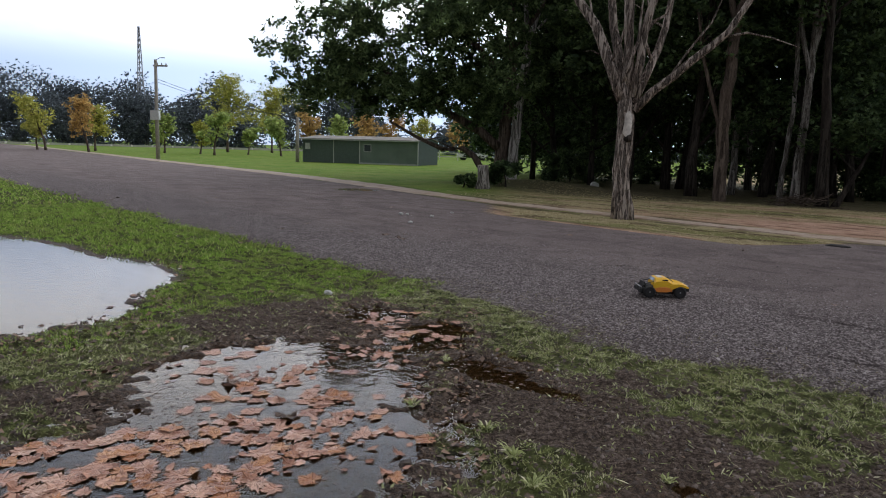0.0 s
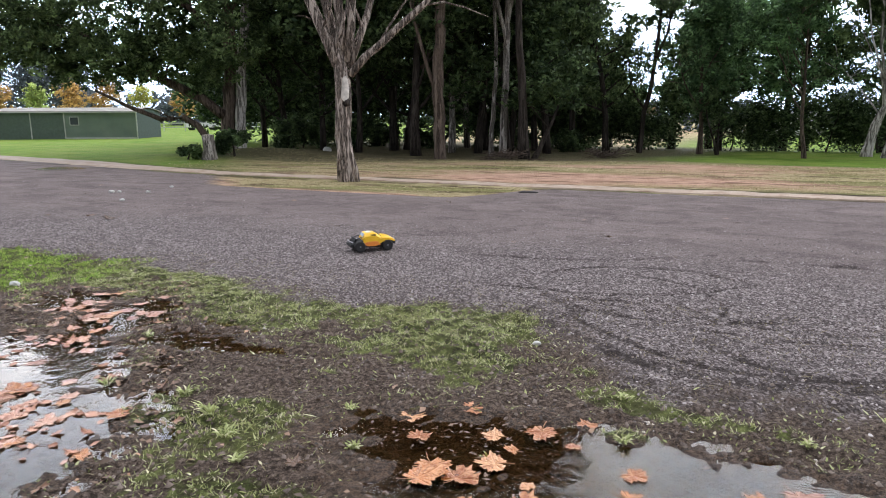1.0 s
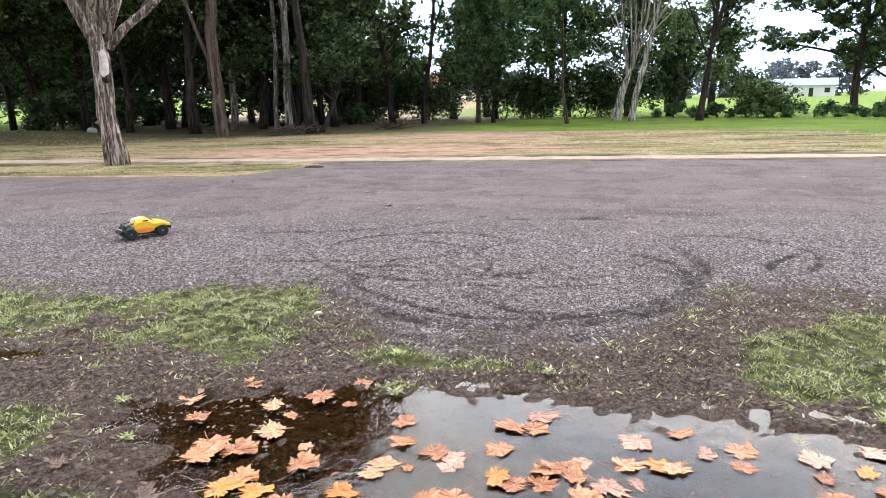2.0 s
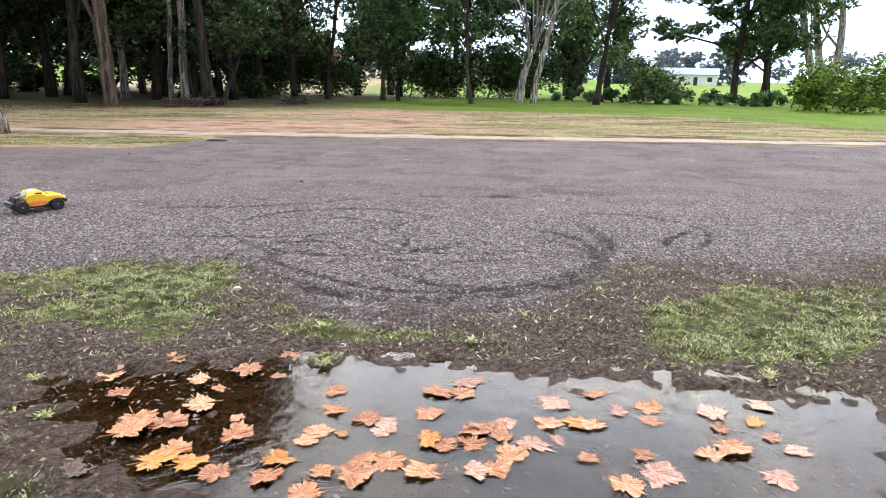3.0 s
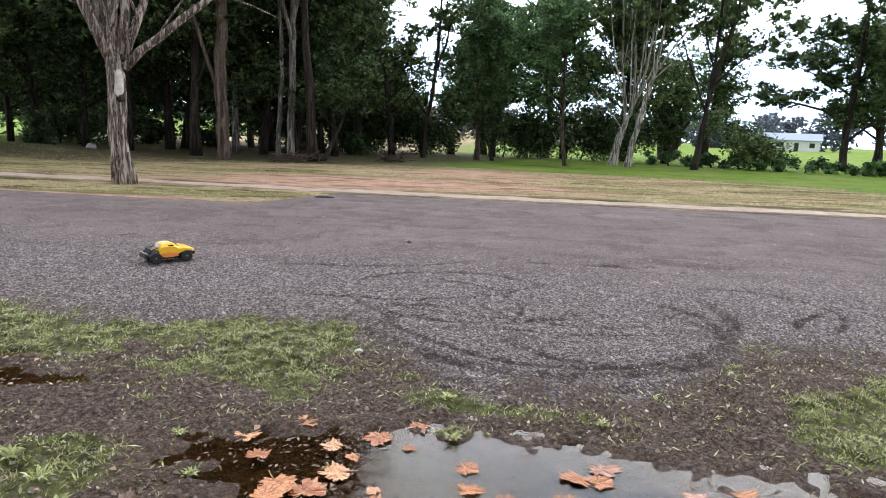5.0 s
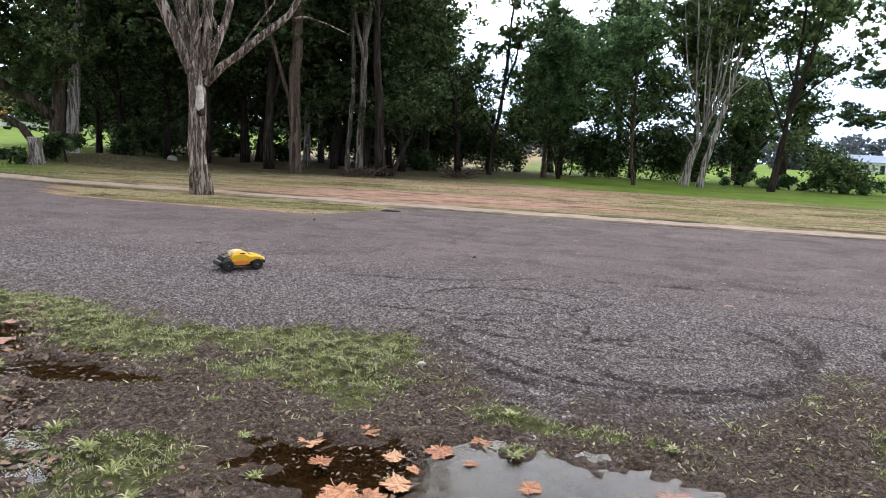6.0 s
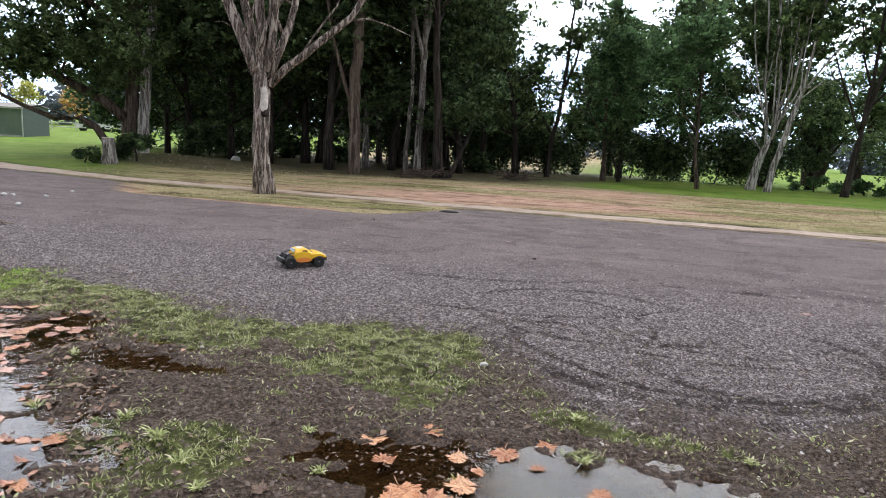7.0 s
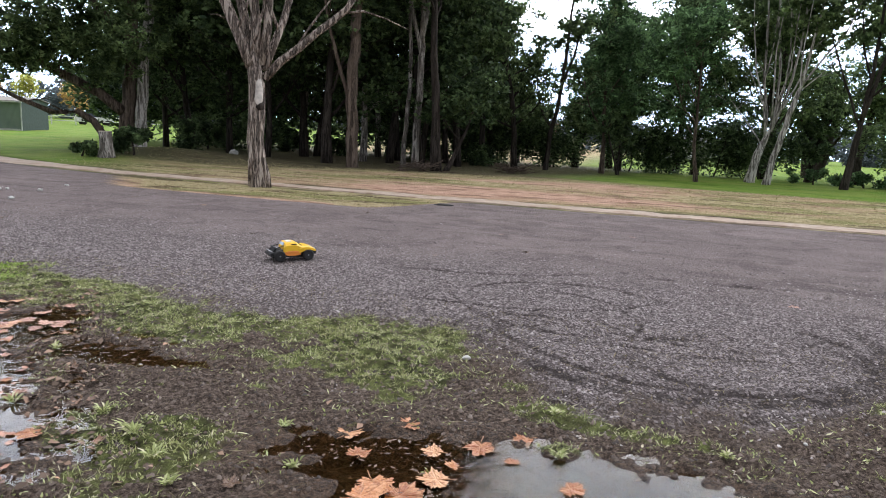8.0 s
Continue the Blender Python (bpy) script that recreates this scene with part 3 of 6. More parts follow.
# ---- trees ----
def leaf_quads(centres, radii, count, size, droop=0.4, flat=0.75, seed=0, sprays=9):
    """Many small leaves gathered in sprays on the skins of the given clumps, as an array (n, 4, 3)."""
    r = np.random.default_rng(seed)
    centres, radii = np.asarray(centres, float), np.asarray(radii, float)
    if sprays:
        d = r.normal(size=(len(centres), sprays, 3))
        d /= np.linalg.norm(d, axis=2)[..., None]
        d[..., 2] = d[..., 2] * flat + 0.12
        reach = 0.35 + 0.75 * r.random((len(centres), sprays, 1))
        centres = (centres[:, None] + d * reach * radii[:, None, None]).reshape(-1, 3)
        radii = np.repeat(radii, sprays) * (0.20 + 0.24 * r.random(len(centres)))
    share = radii**2 / (radii**2).sum()
    pick = r.choice(len(centres), count, p=share)
    d = r.normal(size=(count, 3))
    d /= np.linalg.norm(d, axis=1)[:, None]
    dist = r.random(count) ** 0.5 * (0.75 + 0.5 * r.random(count))
    place = centres[pick] + d * (dist * radii[pick])[:, None] * np.array([1, 1, flat])
    u = r.normal(size=(count, 3)) * np.array([1, 1, 0.6])
    u[:, 2] -= droop
    u /= np.linalg.norm(u, axis=1)[:, None]
    w = np.cross(u, r.normal(size=(count, 3)))
    w /= np.linalg.norm(w, axis=1)[:, None]
    ln = size * (0.6 + 0.8 * r.random(count))[:, None]
    wd = ln * (0.32 + 0.25 * r.random(count))[:, None]
    bend = np.cross(u, w) * ln * 0.12
    return np.stack([place - u * ln / 2, place + w * wd / 2 + bend, place + u * ln / 2, place - w * wd / 2 + bend], 1)


def wander(start, direction, length, steps, wild, rnd, lift=0.0):
    p, d, out = Vector(start), Vector(direction).normalized(), [Vector(start)]
    for _ in range(steps):
        d = (d + Vector((rnd.uniform(-wild, wild), rnd.uniform(-wild, wild), rnd.uniform(-wild, wild) * 0.5 + lift))).normalized()
        p = p + d * (length / steps)
        out.append(p.copy())
    return out


def taper(r0, r1, n):
    return [r0 + (r1 - r0) * (i / (n - 1)) for i in range(n)]


def tree(x, y, tall, radius, label, bark_mat, leaf_mat, fork=0.35, stems=1, limbs=6, spread=3.0, crown_from=0.35, leaves=6000, leaf=0.22, clump=1.0, lean=(0, 0), seed=1, droop=0.4, name="tree", group="", flat=0.7, splay=0.25, crown_shift=(0, 0)):
    rnd = random.Random(seed)
    root = thing(name, (x, y, level(x, y)), label, "tree", group)
    wood = Shape()
    tips, fat = [], []
    for k in range(stems):
        turn = 6.28 * k / max(1, stems) + rnd.uniform(0, 1)
        tilt = splay if stems > 1 else 0.0
        direction = Vector((lean[0] + tilt * math.cos(turn), lean[1] + tilt * math.sin(turn), 1))
        sr = radius * (1.0 if stems == 1 else 0.72)
        start = (0.35 * radius * math.cos(turn) * (stems > 1), 0.35 * radius * math.sin(turn) * (stems > 1), -0.15)
        n = 12
        pts = wander(start, direction, tall * 0.88, n, 0.10, rnd, 0.03)
        radii = [sr * ((1 - i / n) ** 0.8 * 0.88 + 0.10) for i in range(n + 1)]
        wood.tube(pts, radii, 10, 0.10, rnd.randint(0, 9999), 0.55)
        for j in range(limbs):
            f = fork + (0.95 - fork) * (j + rnd.random()) / limbs
            i = min(n - 1, int(f * n))
            p = pts[i].lerp(pts[i + 1], f * n - i)
            an = rnd.uniform(0, 6.28)
            out = Vector((math.cos(an), math.sin(an), rnd.uniform(0.35, 1.1)))
            ln = spread * rnd.uniform(0.6, 1.1) * (1.15 - 0.5 * f)
            limb = wander(p, out, ln, 6, 0.22, rnd, 0.05)
            wood.tube(limb, taper(radii[i] * 0.45, 0.02, 7), 6, 0.05, rnd.randint(0, 9999))
            tips += [limb[-1], limb[-3]]
            fat += [clump * rnd.uniform(0.8, 1.25), clump * rnd.uniform(0.6, 0.9)]
            for _ in range(2):
                q = limb[rnd.randint(2, 4)]
                twig = wander(q, Vector((rnd.uniform(-1, 1), rnd.uniform(-1, 1), rnd.uniform(-0.1, 0.9))), ln * 0.5, 4, 0.25, rnd)
                wood.tube(twig, taper(radii[i] * 0.2, 0.012, 5), 5, 0, 0)
                tips.append(twig[-1])
                fat.append(clump * rnd.uniform(0.6, 1.0))
        tips.append(pts[-1])
        fat.append(clump)
    part("trunk", wood.mesh("trunk", bark_mat), root)
    keep = [(t, f) for t, f in zip(tips, fat) if t.z > crown_from * tall] or [(tips[-1], 1.0)]
    centres = np.array([(t.x + crown_shift[0], t.y + crown_shift[1], t.z) for t, _ in keep])
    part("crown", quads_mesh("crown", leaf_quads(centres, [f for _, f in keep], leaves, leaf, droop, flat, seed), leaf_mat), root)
    return root


def shrub(x, y, wide, tall, label, leaf_mat, leaves=2500, leaf=0.16, seed=1, name="shrub", deep=None, group="", turn=0.0):
    rnd = random.Random(seed)
    root = thing(name, (x, y, level(x, y)), label, "shrub", group, turn=turn)
    wood, centres, radii = Shape(), [], []
    deep = deep or wide
    wood.tube(wander((0, 0, -0.1), (0.1, 0.05, 1), tall * 0.75, 5, 0.3, rnd), taper(0.05, 0.012, 6), 6, 0.1, seed)
    for _ in range(max(5, int(wide * 4))):
        c = Vector((rnd.uniform(-0.42, 0.42) * wide, rnd.uniform(-0.42, 0.42) * deep, rnd.uniform(0.2, 0.8) * tall))
        centres.append(tuple(c))
        radii.append(rnd.uniform(0.22, 0.38) * min(tall, wide) * 1.1)
    part("stem", wood.mesh("stem", BARK_DARK), root)
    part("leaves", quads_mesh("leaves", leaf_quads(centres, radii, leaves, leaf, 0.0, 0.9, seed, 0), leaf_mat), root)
    return root


def crown_clumps(ellipsoids, rnd):
    """Clump centres scattered through ellipsoids (x, y, z, rx, ry, rz, count, clump radius), thicker towards their skins."""
    centres, radii = [], []
    for x, y, z, rx, ry, rz, count, size in ellipsoids:
        for _ in range(count):
            d = Vector((rnd.gauss(0, 1), rnd.gauss(0, 1), rnd.gauss(0, 1))).normalized() * rnd.uniform(0.25, 1.0) ** 0.5
            centres.append((x + d.x * rx, y + d.y * ry, z + d.z * rz))
            radii.append(size * rnd.uniform(0.6, 1.25))
    return centres, radii


def figure_tree(x, y, facing, label, name, bark_mat, leaf_mat, lines, ellipsoids, leaves=6000, leaf=0.24, seed=1, group="", twigs=2, droop=0.4):
    """A tree whose trunk and limbs follow given lines: (part, points (right, away, up), first and last radius).
    facing: the level way from the viewer to the tree."""
    rnd = random.Random(seed)
    f = Vector((*facing, 0)).normalized()
    turn = math.degrees(math.atan2(f.y, f.x)) - 90
    root = thing(name, (x, y, level(x, y)), label, "tree", group, turn=turn)
    for kind, points, r0, r1 in lines:
        pts = [Vector(points[0])]
        for p, q in zip(points, points[1:]):
            p, q = Vector(p), Vector(q)
            steps = max(1, int((q - p).length / 0.45))
            for k in range(steps):
                w = p.lerp(q, (k + 1) / steps)
                pts.append(w + Vector((rnd.uniform(-1, 1), rnd.uniform(-1, 1), 0)) * min(0.05, 0.3 * r0) * (k + 1 < steps))
        wood = Shape()
        radii = taper(r0, r1, len(pts))
        if kind == "trunk":
            radii[-1], radii[-2] = radii[-1] * 0.35, radii[-2] * 0.8
        wood.tube(pts, radii, 20 if kind == "trunk" else 8, 0.13 if kind == "trunk" else 0.08, rnd.randint(0, 9999), 0.5 if kind == "trunk" else 0)
        if kind != "twig":
            for _ in range(twigs if kind == "limb" else 0):
                i = rnd.randint(len(pts) // 3, len(pts) - 1)
                side = Vector((rnd.uniform(-1, 1), rnd.uniform(-1, 1), rnd.uniform(0.1, 1)))
                tw = wander(pts[i], side, rnd.uniform(0.8, 2.0), 5, 0.3, rnd, 0.04)
                wood.tube(tw, taper(radii[i] * 0.4, 0.008, 6), 5)
        part(kind, wood.mesh(kind, bark_mat), root)
    if ellipsoids:
        centres, radii = crown_clumps(ellipsoids, rnd)
        part("crown", quads_mesh("crown", leaf_quads(centres, radii, leaves, leaf, droop, 0.75, seed), leaf_mat), root)
    return root


# ---- the bare tree beside the path ----
def bare_tree():
    x, y = 5.50, 15.65
    lines = [
        ("trunk", [(0, 0, -0.2), (0, 0, 0.05), (-0.02, 0, 0.35), (-0.10, 0, 1.1), (-0.06, 0, 1.65), (-0.05, 0, 2.3), (-0.10, 0.02, 2.75), (-0.12, 0.03, 3.45)], 0.195, 0.19),
        ("limb", [(-0.16, 0, 2.75), (-0.40, 0.05, 3.35), (-0.66, 0.1, 3.95), (-0.85, 0.1, 4.4), (-1.25, 0.15, 4.95), (-1.7, 0.2, 6.0), (-2.1, 0.1, 7.4), (-2.3, 0.3, 8.8)], 0.145, 0.03),
        ("limb", [(-0.12, 0.06, 2.9), (-0.30, 0.25, 3.75), (-0.46, 0.35, 4.4), (-0.53, 0.4, 5.0), (-0.8, 0.6, 6.6), (-0.9, 0.7, 8.4)], 0.12, 0.025),
        ("limb", [(-0.05, 0.05, 2.85), (-0.06, -0.05, 3.6), (-0.12, -0.1, 4.3), (-0.12, -0.15, 4.9), (0.0, -0.3, 6.5), (0.2, -0.3, 9.2)], 0.12, 0.03),
        ("limb", [(0.06, 0.0, 2.8), (0.18, -0.1, 3.6), (0.22, -0.2, 4.2), (0.31, -0.25, 4.6), (0.42, -0.3, 5.0), (0.9, -0.6, 6.8), (1.1, -0.7, 8.8)], 0.11, 0.025),
        ("limb", [(0.10, 0.08, 2.7), (0.37, 0.25, 3.4), (0.56, 0.35, 3.9), (0.69, 0.45, 4.4), (0.76, 0.5, 4.9), (1.0, 0.8, 6.6), (1.3, 1.0, 8.2)], 0.10, 0.025),
        ("limb", [(0.12, -0.05, 2.5), (0.50, -0.15, 2.92), (0.87, -0.25, 3.20), (1.25, -0.35, 3.55), (1.62, -0.4, 3.85), (1.93, -0.45, 4.12), (2.12, -0.5, 4.45), (2.3, -0.5, 4.75), (2.7, -0.6, 5.3), (3.2, -0.7, 6.6), (3.4, -0.6, 7.8)], 0.105, 0.03),
        ("twig", [(1.86, -0.43, 4.03), (2.3, -0.5, 4.1), (2.75, -0.6, 3.98), (3.3, -0.7, 3.76)], 0.03, 0.008),
        ("twig", [(0.75, -0.2, 3.1), (1.06, -0.3, 3.6), (1.37, -0.2, 4.05), (1.6, -0.3, 4.35), (1.9, -0.3, 5.2)], 0.03, 0.01),
        ("twig", [(-0.72, 0.1, 4.1), (-0.95, 0.0, 4.65), (-1.05, -0.1, 5.2)], 0.04, 0.01),
        ("twig", [(-0.70, 0.1, 3.75), (-0.9, 0.05, 3.84), (-1.1, 0, 3.82)], 0.02, 0.008),
        ("twig", [(0.20, -0.15, 4.1), (0.43, -0.1, 4.45), (0.68, -0.1, 4.58), (0.76, -0.1, 4.95), (0.9, -0.1, 5.6)], 0.045, 0.012),
        ("twig", [(-0.2, 0.02, 3.0), (-0.05, -0.2, 3.5), (0.1, -0.3, 4.0), (0.15, -0.35, 4.9)], 0.05, 0.015),
        ("twig", [(-0.5, 0.05, 3.5), (-0.3, -0.15, 3.9), (-0.2, -0.25, 4.3), (-0.25, -0.3, 5.1)], 0.045, 0.012),
        ("twig", [(0.45, 0.25, 3.6), (0.25, 0.1, 4.1), (0.3, 0.05, 4.7), (0.15, 0, 5.4)], 0.04, 0.012),
    ]
    root = figure_tree(x, y, (0.222, 0.975), "bare gum tree with pale peeling bark beside the footpath", "bare_gum_tree", BARK_MAIN, LEAF_GUM, lines, [(-0.3, 0.2, 9.2, 2.2, 1.8, 1.2, 14, 0.6), (2.6, -0.4, 8.0, 1.2, 1.0, 0.8, 8, 0.5)], 2200, 0.18, 3, "", 5)
    # the pale wound where bark came away, torn at its rim
    wound = Shape()
    rim_rnd = random.Random(15)
    rows = ((1.86, -0.3, 0.25), (1.92, -0.75, 0.30), (2.0, -0.9, 0.55), (2.1, -0.8, 0.62), (2.2, -0.7, 0.60), (2.3, -0.72, 0.42), (2.4, -0.55, 0.30), (2.47, -0.3, 0.12))
    for i, (z, lo, hi) in enumerate(rows):
        lo, hi = lo + rim_rnd.uniform(-0.1, 0.1), hi + rim_rnd.uniform(-0.1, 0.1)
        for k in range(7):
            an = radians(-70) + 0.68 * (lo + (hi - lo) * k / 6)
            out = 0.222 - 0.02 * (k in (0, 6))
            wound.v.append((-0.05 + out * math.cos(an), out * math.sin(an), z + (rim_rnd.uniform(-0.03, 0.03) if i in (0, 7) else 0)))
        if i:
            wound.f += [(7 * (i - 1) + k, 7 * (i - 1) + k + 1, 7 * i + k + 1, 7 * i + k) for k in range(6)]
    part("bare_wood_patch", wound.mesh("bare_wood_patch", plain("bare_pale_wood", (0.58, 0.53, 0.48), 0.8, spread=0.35, scale=9)), root, "pale torn patch of bare wood")
    part("knot", Shape().tube([(0.02, -0.15, 1.86), (0.03, -0.235, 1.84), (0.03, -0.25, 1.84)], [0.10, 0.07, 0.03], 10, 0.2, 5).mesh("knot", BARK_DARK), root, "dark hollow knot")
    strip = Shape()
    strip.tube([(-0.19, -0.13, 0.02), (-0.21, -0.16, 0.5), (-0.17, -0.18, 1.1)], [0.07, 0.05, 0.02], 6, 0.2, 8)
    strip.tube([(0.19, -0.12, -0.05), (0.18, -0.14, 0.3), (0.11, -0.17, 0.7)], [0.09, 0.07, 0.02], 6, 0.2, 9)
    part("loose_bark", strip.mesh("loose_bark", BARK_MAIN), root)


bare_tree()

# ---- the spreading tree beside the stump ----
G1 = "grove of gum trees"
figure_tree(3.4, 31.3, (0.05, 1.0), "spreading dark-leaved tree with brown trunk and low limbs", "spreading_tree", BARK_BROWN, LEAF_GUM, [
    ("trunk", [(0, 0, -0.2), (0, 0, 0.1), (0.1, 0, 1.0), (0.3, 0, 3.2), (0.42, 0, 5.5), (0.25, 0, 7.5), (0.3, 0, 11.0)], 0.33, 0.10),
    ("limb", [(-0.55, -0.4, -0.1), (-0.75, -0.4, 0.5), (-1.15, -0.5, 1.15), (-1.7, -0.5, 1.5), (-2.6, -0.5, 1.42), (-3.9, -0.6, 2.0), (-5.0, -0.8, 2.6)], 0.17, 0.05),
    ("limb", [(-0.1, -0.1, 1.6), (-0.9, -0.3, 2.3), (-2.3, -0.6, 3.0), (-3.4, -0.8, 3.7), (-4.5, -1.0, 4.5), (-6.0, -1.0, 5.0), (-7.5, -1, 5.6)], 0.22, 0.06),
    ("limb", [(0.35, 0, 4.2), (-0.8, -0.5, 5.6), (-2.5, -0.8, 7.2), (-4.5, -0.8, 8.4)], 0.16, 0.05),
    ("limb", [(0.4, 0, 6.0), (1.4, -0.4, 7.4), (2.3, -0.6, 9.0)], 0.13, 0.04),
], [(-4.6, -0.6, 6.2, 5.4, 3.6, 3.0, 85, 1.05), (-3.4, -0.8, 3.7, 3.4, 2.2, 1.0, 40, 0.75), (-6.6, -0.8, 3.6, 3.0, 2.0, 0.9, 30, 0.75), (-1.2, -0.6, 5.4, 3.2, 2.8, 2.9, 30, 1.15), (-1.5, 0, 9.4, 3.6, 3.0, 1.6, 18, 1.2), (-7.8, -0.8, 5.3, 2.9, 2.2, 2.0, 40, 0.9), (2.4, 0.4, 7.6, 2.4, 2.6, 2.8, 26, 1.2), (1.0, 1.5, 10.0, 3.4, 2.4, 2.2, 22, 1.3)], 82000, 0.20, 11, G1, 3)
figure_tree(3.95, 31.0, (0.05, 1.0), "tall gum tree with smooth grey trunk", "gum_tree", BARK_PALE, LEAF_DARK, [
    ("trunk", [(0, 0, -0.2), (0, 0, 0.1), (0.05, 0, 1.2), (0.18, 0, 3.0), (0.42, 0, 5.0), (0.55, 0, 6.4)], 0.25, 0.17),
    ("limb", [(0.52, 0, 6.2), (0.35, 0, 7.6), (0.4, 0, 9.0), (0.2, 0, 12.0)], 0.13, 0.04),
    ("limb", [(0.52, 0, 6.0), (0.9, 0, 7.4), (1.2, 0, 9.0), (1.6, 0, 11.5)], 0.11, 0.03),
    ("limb", [(0.56, 0, 6.4), (1.4, -0.2, 7.3), (2.2, -0.2, 7.6), (3.2, -0.2, 7.4)], 0.06, 0.02),
], [(0.8, 0, 10.4, 2.6, 2.2, 1.8, 20, 1.0)], 6000, 0.24, 12, G1, 3)

# ---- the grove ----
GROVE = [
    (5.7, 38.5, 13, 0.15, 0), (6.7, 35.6, 14, 0.17, 0), (8.2, 34.3, 15, 0.15, 0), (11.6, 33.0, 18, 0.18, 0),
    (10.9, 27.2, 18, 0.19, 0), (13.7, 30.3, 19, 0.16, 3), (14.6, 29.2, 19, 0.15, 0), (15.2, 27.2, 19, 0.18, 0),
    (14.1, 23.3, 15, 0.19, 0), (9.5, 41.0, 18, 0.17, 3), (12.6, 34.2, 18, 0.17, 0), (17.0, 36.5, 18, 0.17, 3), (19.0, 31.8, 14, 0.15, 0),
    (12.4, 36.0, 17, 0.14, 3), (16.5, 32.5, 18, 0.15, 0), (9.2, 30.6, 16, 0.13, 0), (21.5, 35.0, 10, 0.16, 0),
]
WORDS = ("dark-trunked gum tree in the shade of the grove", "", "", "slim grey-trunked gum tree deep in the grove")
for k, (x, y, tall, r, look_of) in enumerate(GROVE):
    tree(x, y, tall, r, WORDS[look_of], (BARK_DARK, BARK_BROWN, BARK_PALE, BARK_STREAKED)[look_of], LEAF_DARK, 0.42 if k == 8 else 0.11, 1, 17, 4.2, 0.40 if k == 8 else 0.12, 12500 if k < 3 else 10500, 0.28, 1.7, seed=30 + k, name="gum_tree", group=G1, lean=(random.Random(k).uniform(-0.06, 0.06), 0))
for k, (x, y, tall) in enumerate(((17.8, 28.3, 19), (20.5, 30.7, 17), (21.3, 28.6, 12.5), (16.9, 30.5, 18))):
    tree(x, y, tall, 0.16, "dense gum tree with drooping olive foliage", BARK_DARK, LEAF_GUM, 0.17, 1, 20, (3.4, 2.8, 2.3, 3.4)[k], 0.15, (11500, 9500, 8500, 11500)[k], 0.21, (1.1, 0.95, 0.85, 1.1)[k], seed=50 + k, name="gum_tree", group=G1, droop=0.9)
tree(14.6, 23.6, 4.0, 0.11, "thin leaning dark sapling beside the grove", BARK_DARK, LEAF_DARK, 0.4, 1, 6, 1.8, 0.5, 2500, 0.22, 0.8, seed=59, name="sapling", group=G1, lean=(0.38, -0.3))
figure_tree(11.0, 24.4, (0.35, 0.94), "stout brown gum tree with a forked trunk", "gum_tree", BARK_BROWN, LEAF_DARK, [
    ("trunk", [(0, 0, -0.2), (0, 0, 0.1), (-0.02, 0, 0.6), (-0.05, 0, 2.0), (-0.08, 0, 3.4), (0.02, 0, 5.2), (0.12, 0, 6.8)], 0.225, 0.19),
    ("limb", [(-0.12, 0, 2.3), (-0.30, 0, 3.0), (-0.62, 0, 4.0), (-0.9, 0, 5.0), (-1.3, 0.2, 7.0)], 0.085, 0.04),
    ("limb", [(0.05, 0, 6.2), (-0.3, 0, 7.6), (-0.8, 0, 9.4), (-1.2, 0, 12)], 0.12, 0.04),
    ("limb", [(0.12, 0, 6.4), (0.6, 0, 8.2), (1.1, 0, 10.2), (1.3, 0, 13)], 0.13, 0.04),
], [(0, 0, 11.0, 3.6, 3.2, 3.4, 34, 1.4), (-0.5, 1.5, 6.5, 3.0, 2.0, 2.0, 14, 1.2)], 12000, 0.26, 21, G1, 3)
figure_tree(14.1, 25.3, (0.43, 0.9), "tall gum tree with pale streaked bark", "gum_tree", BARK_STREAKED, LEAF_DARK, [
    ("trunk", [(0, 0, -0.2), (0, 0, 0.1), (0.0, 0, 0.9), (0.06, 0, 2.6), (0.10, 0, 4.4), (0.12, 0, 6.0)], 0.145, 0.12),
    ("trunk", [(-0.5, 0.2, -0.2), (-0.5, 0.2, 0.1), (-0.48, 0.2, 1.2), (-0.3, 0.3, 3.5), (-0.4, 0.3, 6.0), (-0.5, 0.3, 9.0)], 0.10, 0.06),
    ("limb", [(0.10, 0, 5.2), (0.3, 0, 6.6), (0.62, 0, 8.2), (0.8, 0, 11.0)], 0.11, 0.04),
    ("limb", [(0.12, 0, 5.6), (0.1, 0, 7.2), (0.02, 0, 9.0), (0.1, 0, 13.0)], 0.12, 0.04),
    ("limb", [(0.10, 0, 4.6), (-0.25, -0.1, 6.0), (-0.5, -0.1, 7.8), (-0.8, 0, 10)], 0.10, 0.04),
], [(0, 0, 11.5, 3.4, 3.2, 3.2, 30, 1.35), (0.8, 1.8, 6.5, 2.6, 1.5, 2.4, 14, 1.1)], 11000, 0.26, 22, G1, 3)
# low dark growth that closes the grove behind
for k in range(9):
    f = k / 8
    shrub(4.5 + 19.0 * f, 46.5 - 7.5 * f + 1.2 * math.sin(5 * k), 5.4, 7.5 + 1.6 * math.sin(3.3 * k), "dense dark bush behind the grove", LEAF_DARK, 3400, 0.42, 110 + k, "understory_bush", 2.6, "dark bushes behind the grove")

for k, (x, y) in enumerate(((7.6, 37.2), (10.2, 38.0), (12.2, 38.6), (14.6, 35.4), (17.4, 34.0), (19.4, 34.6), (9.9, 34.9), (22.6, 33.2))):
    shrub(x, y, 2.6, 1.7 + 0.5 * math.sin(2.1 * k), "low dark undergrowth between the trunks", LEAF_DARK, 2200, 0.22, 130 + k, "undergrowth", 1.8, "undergrowth in the grove")

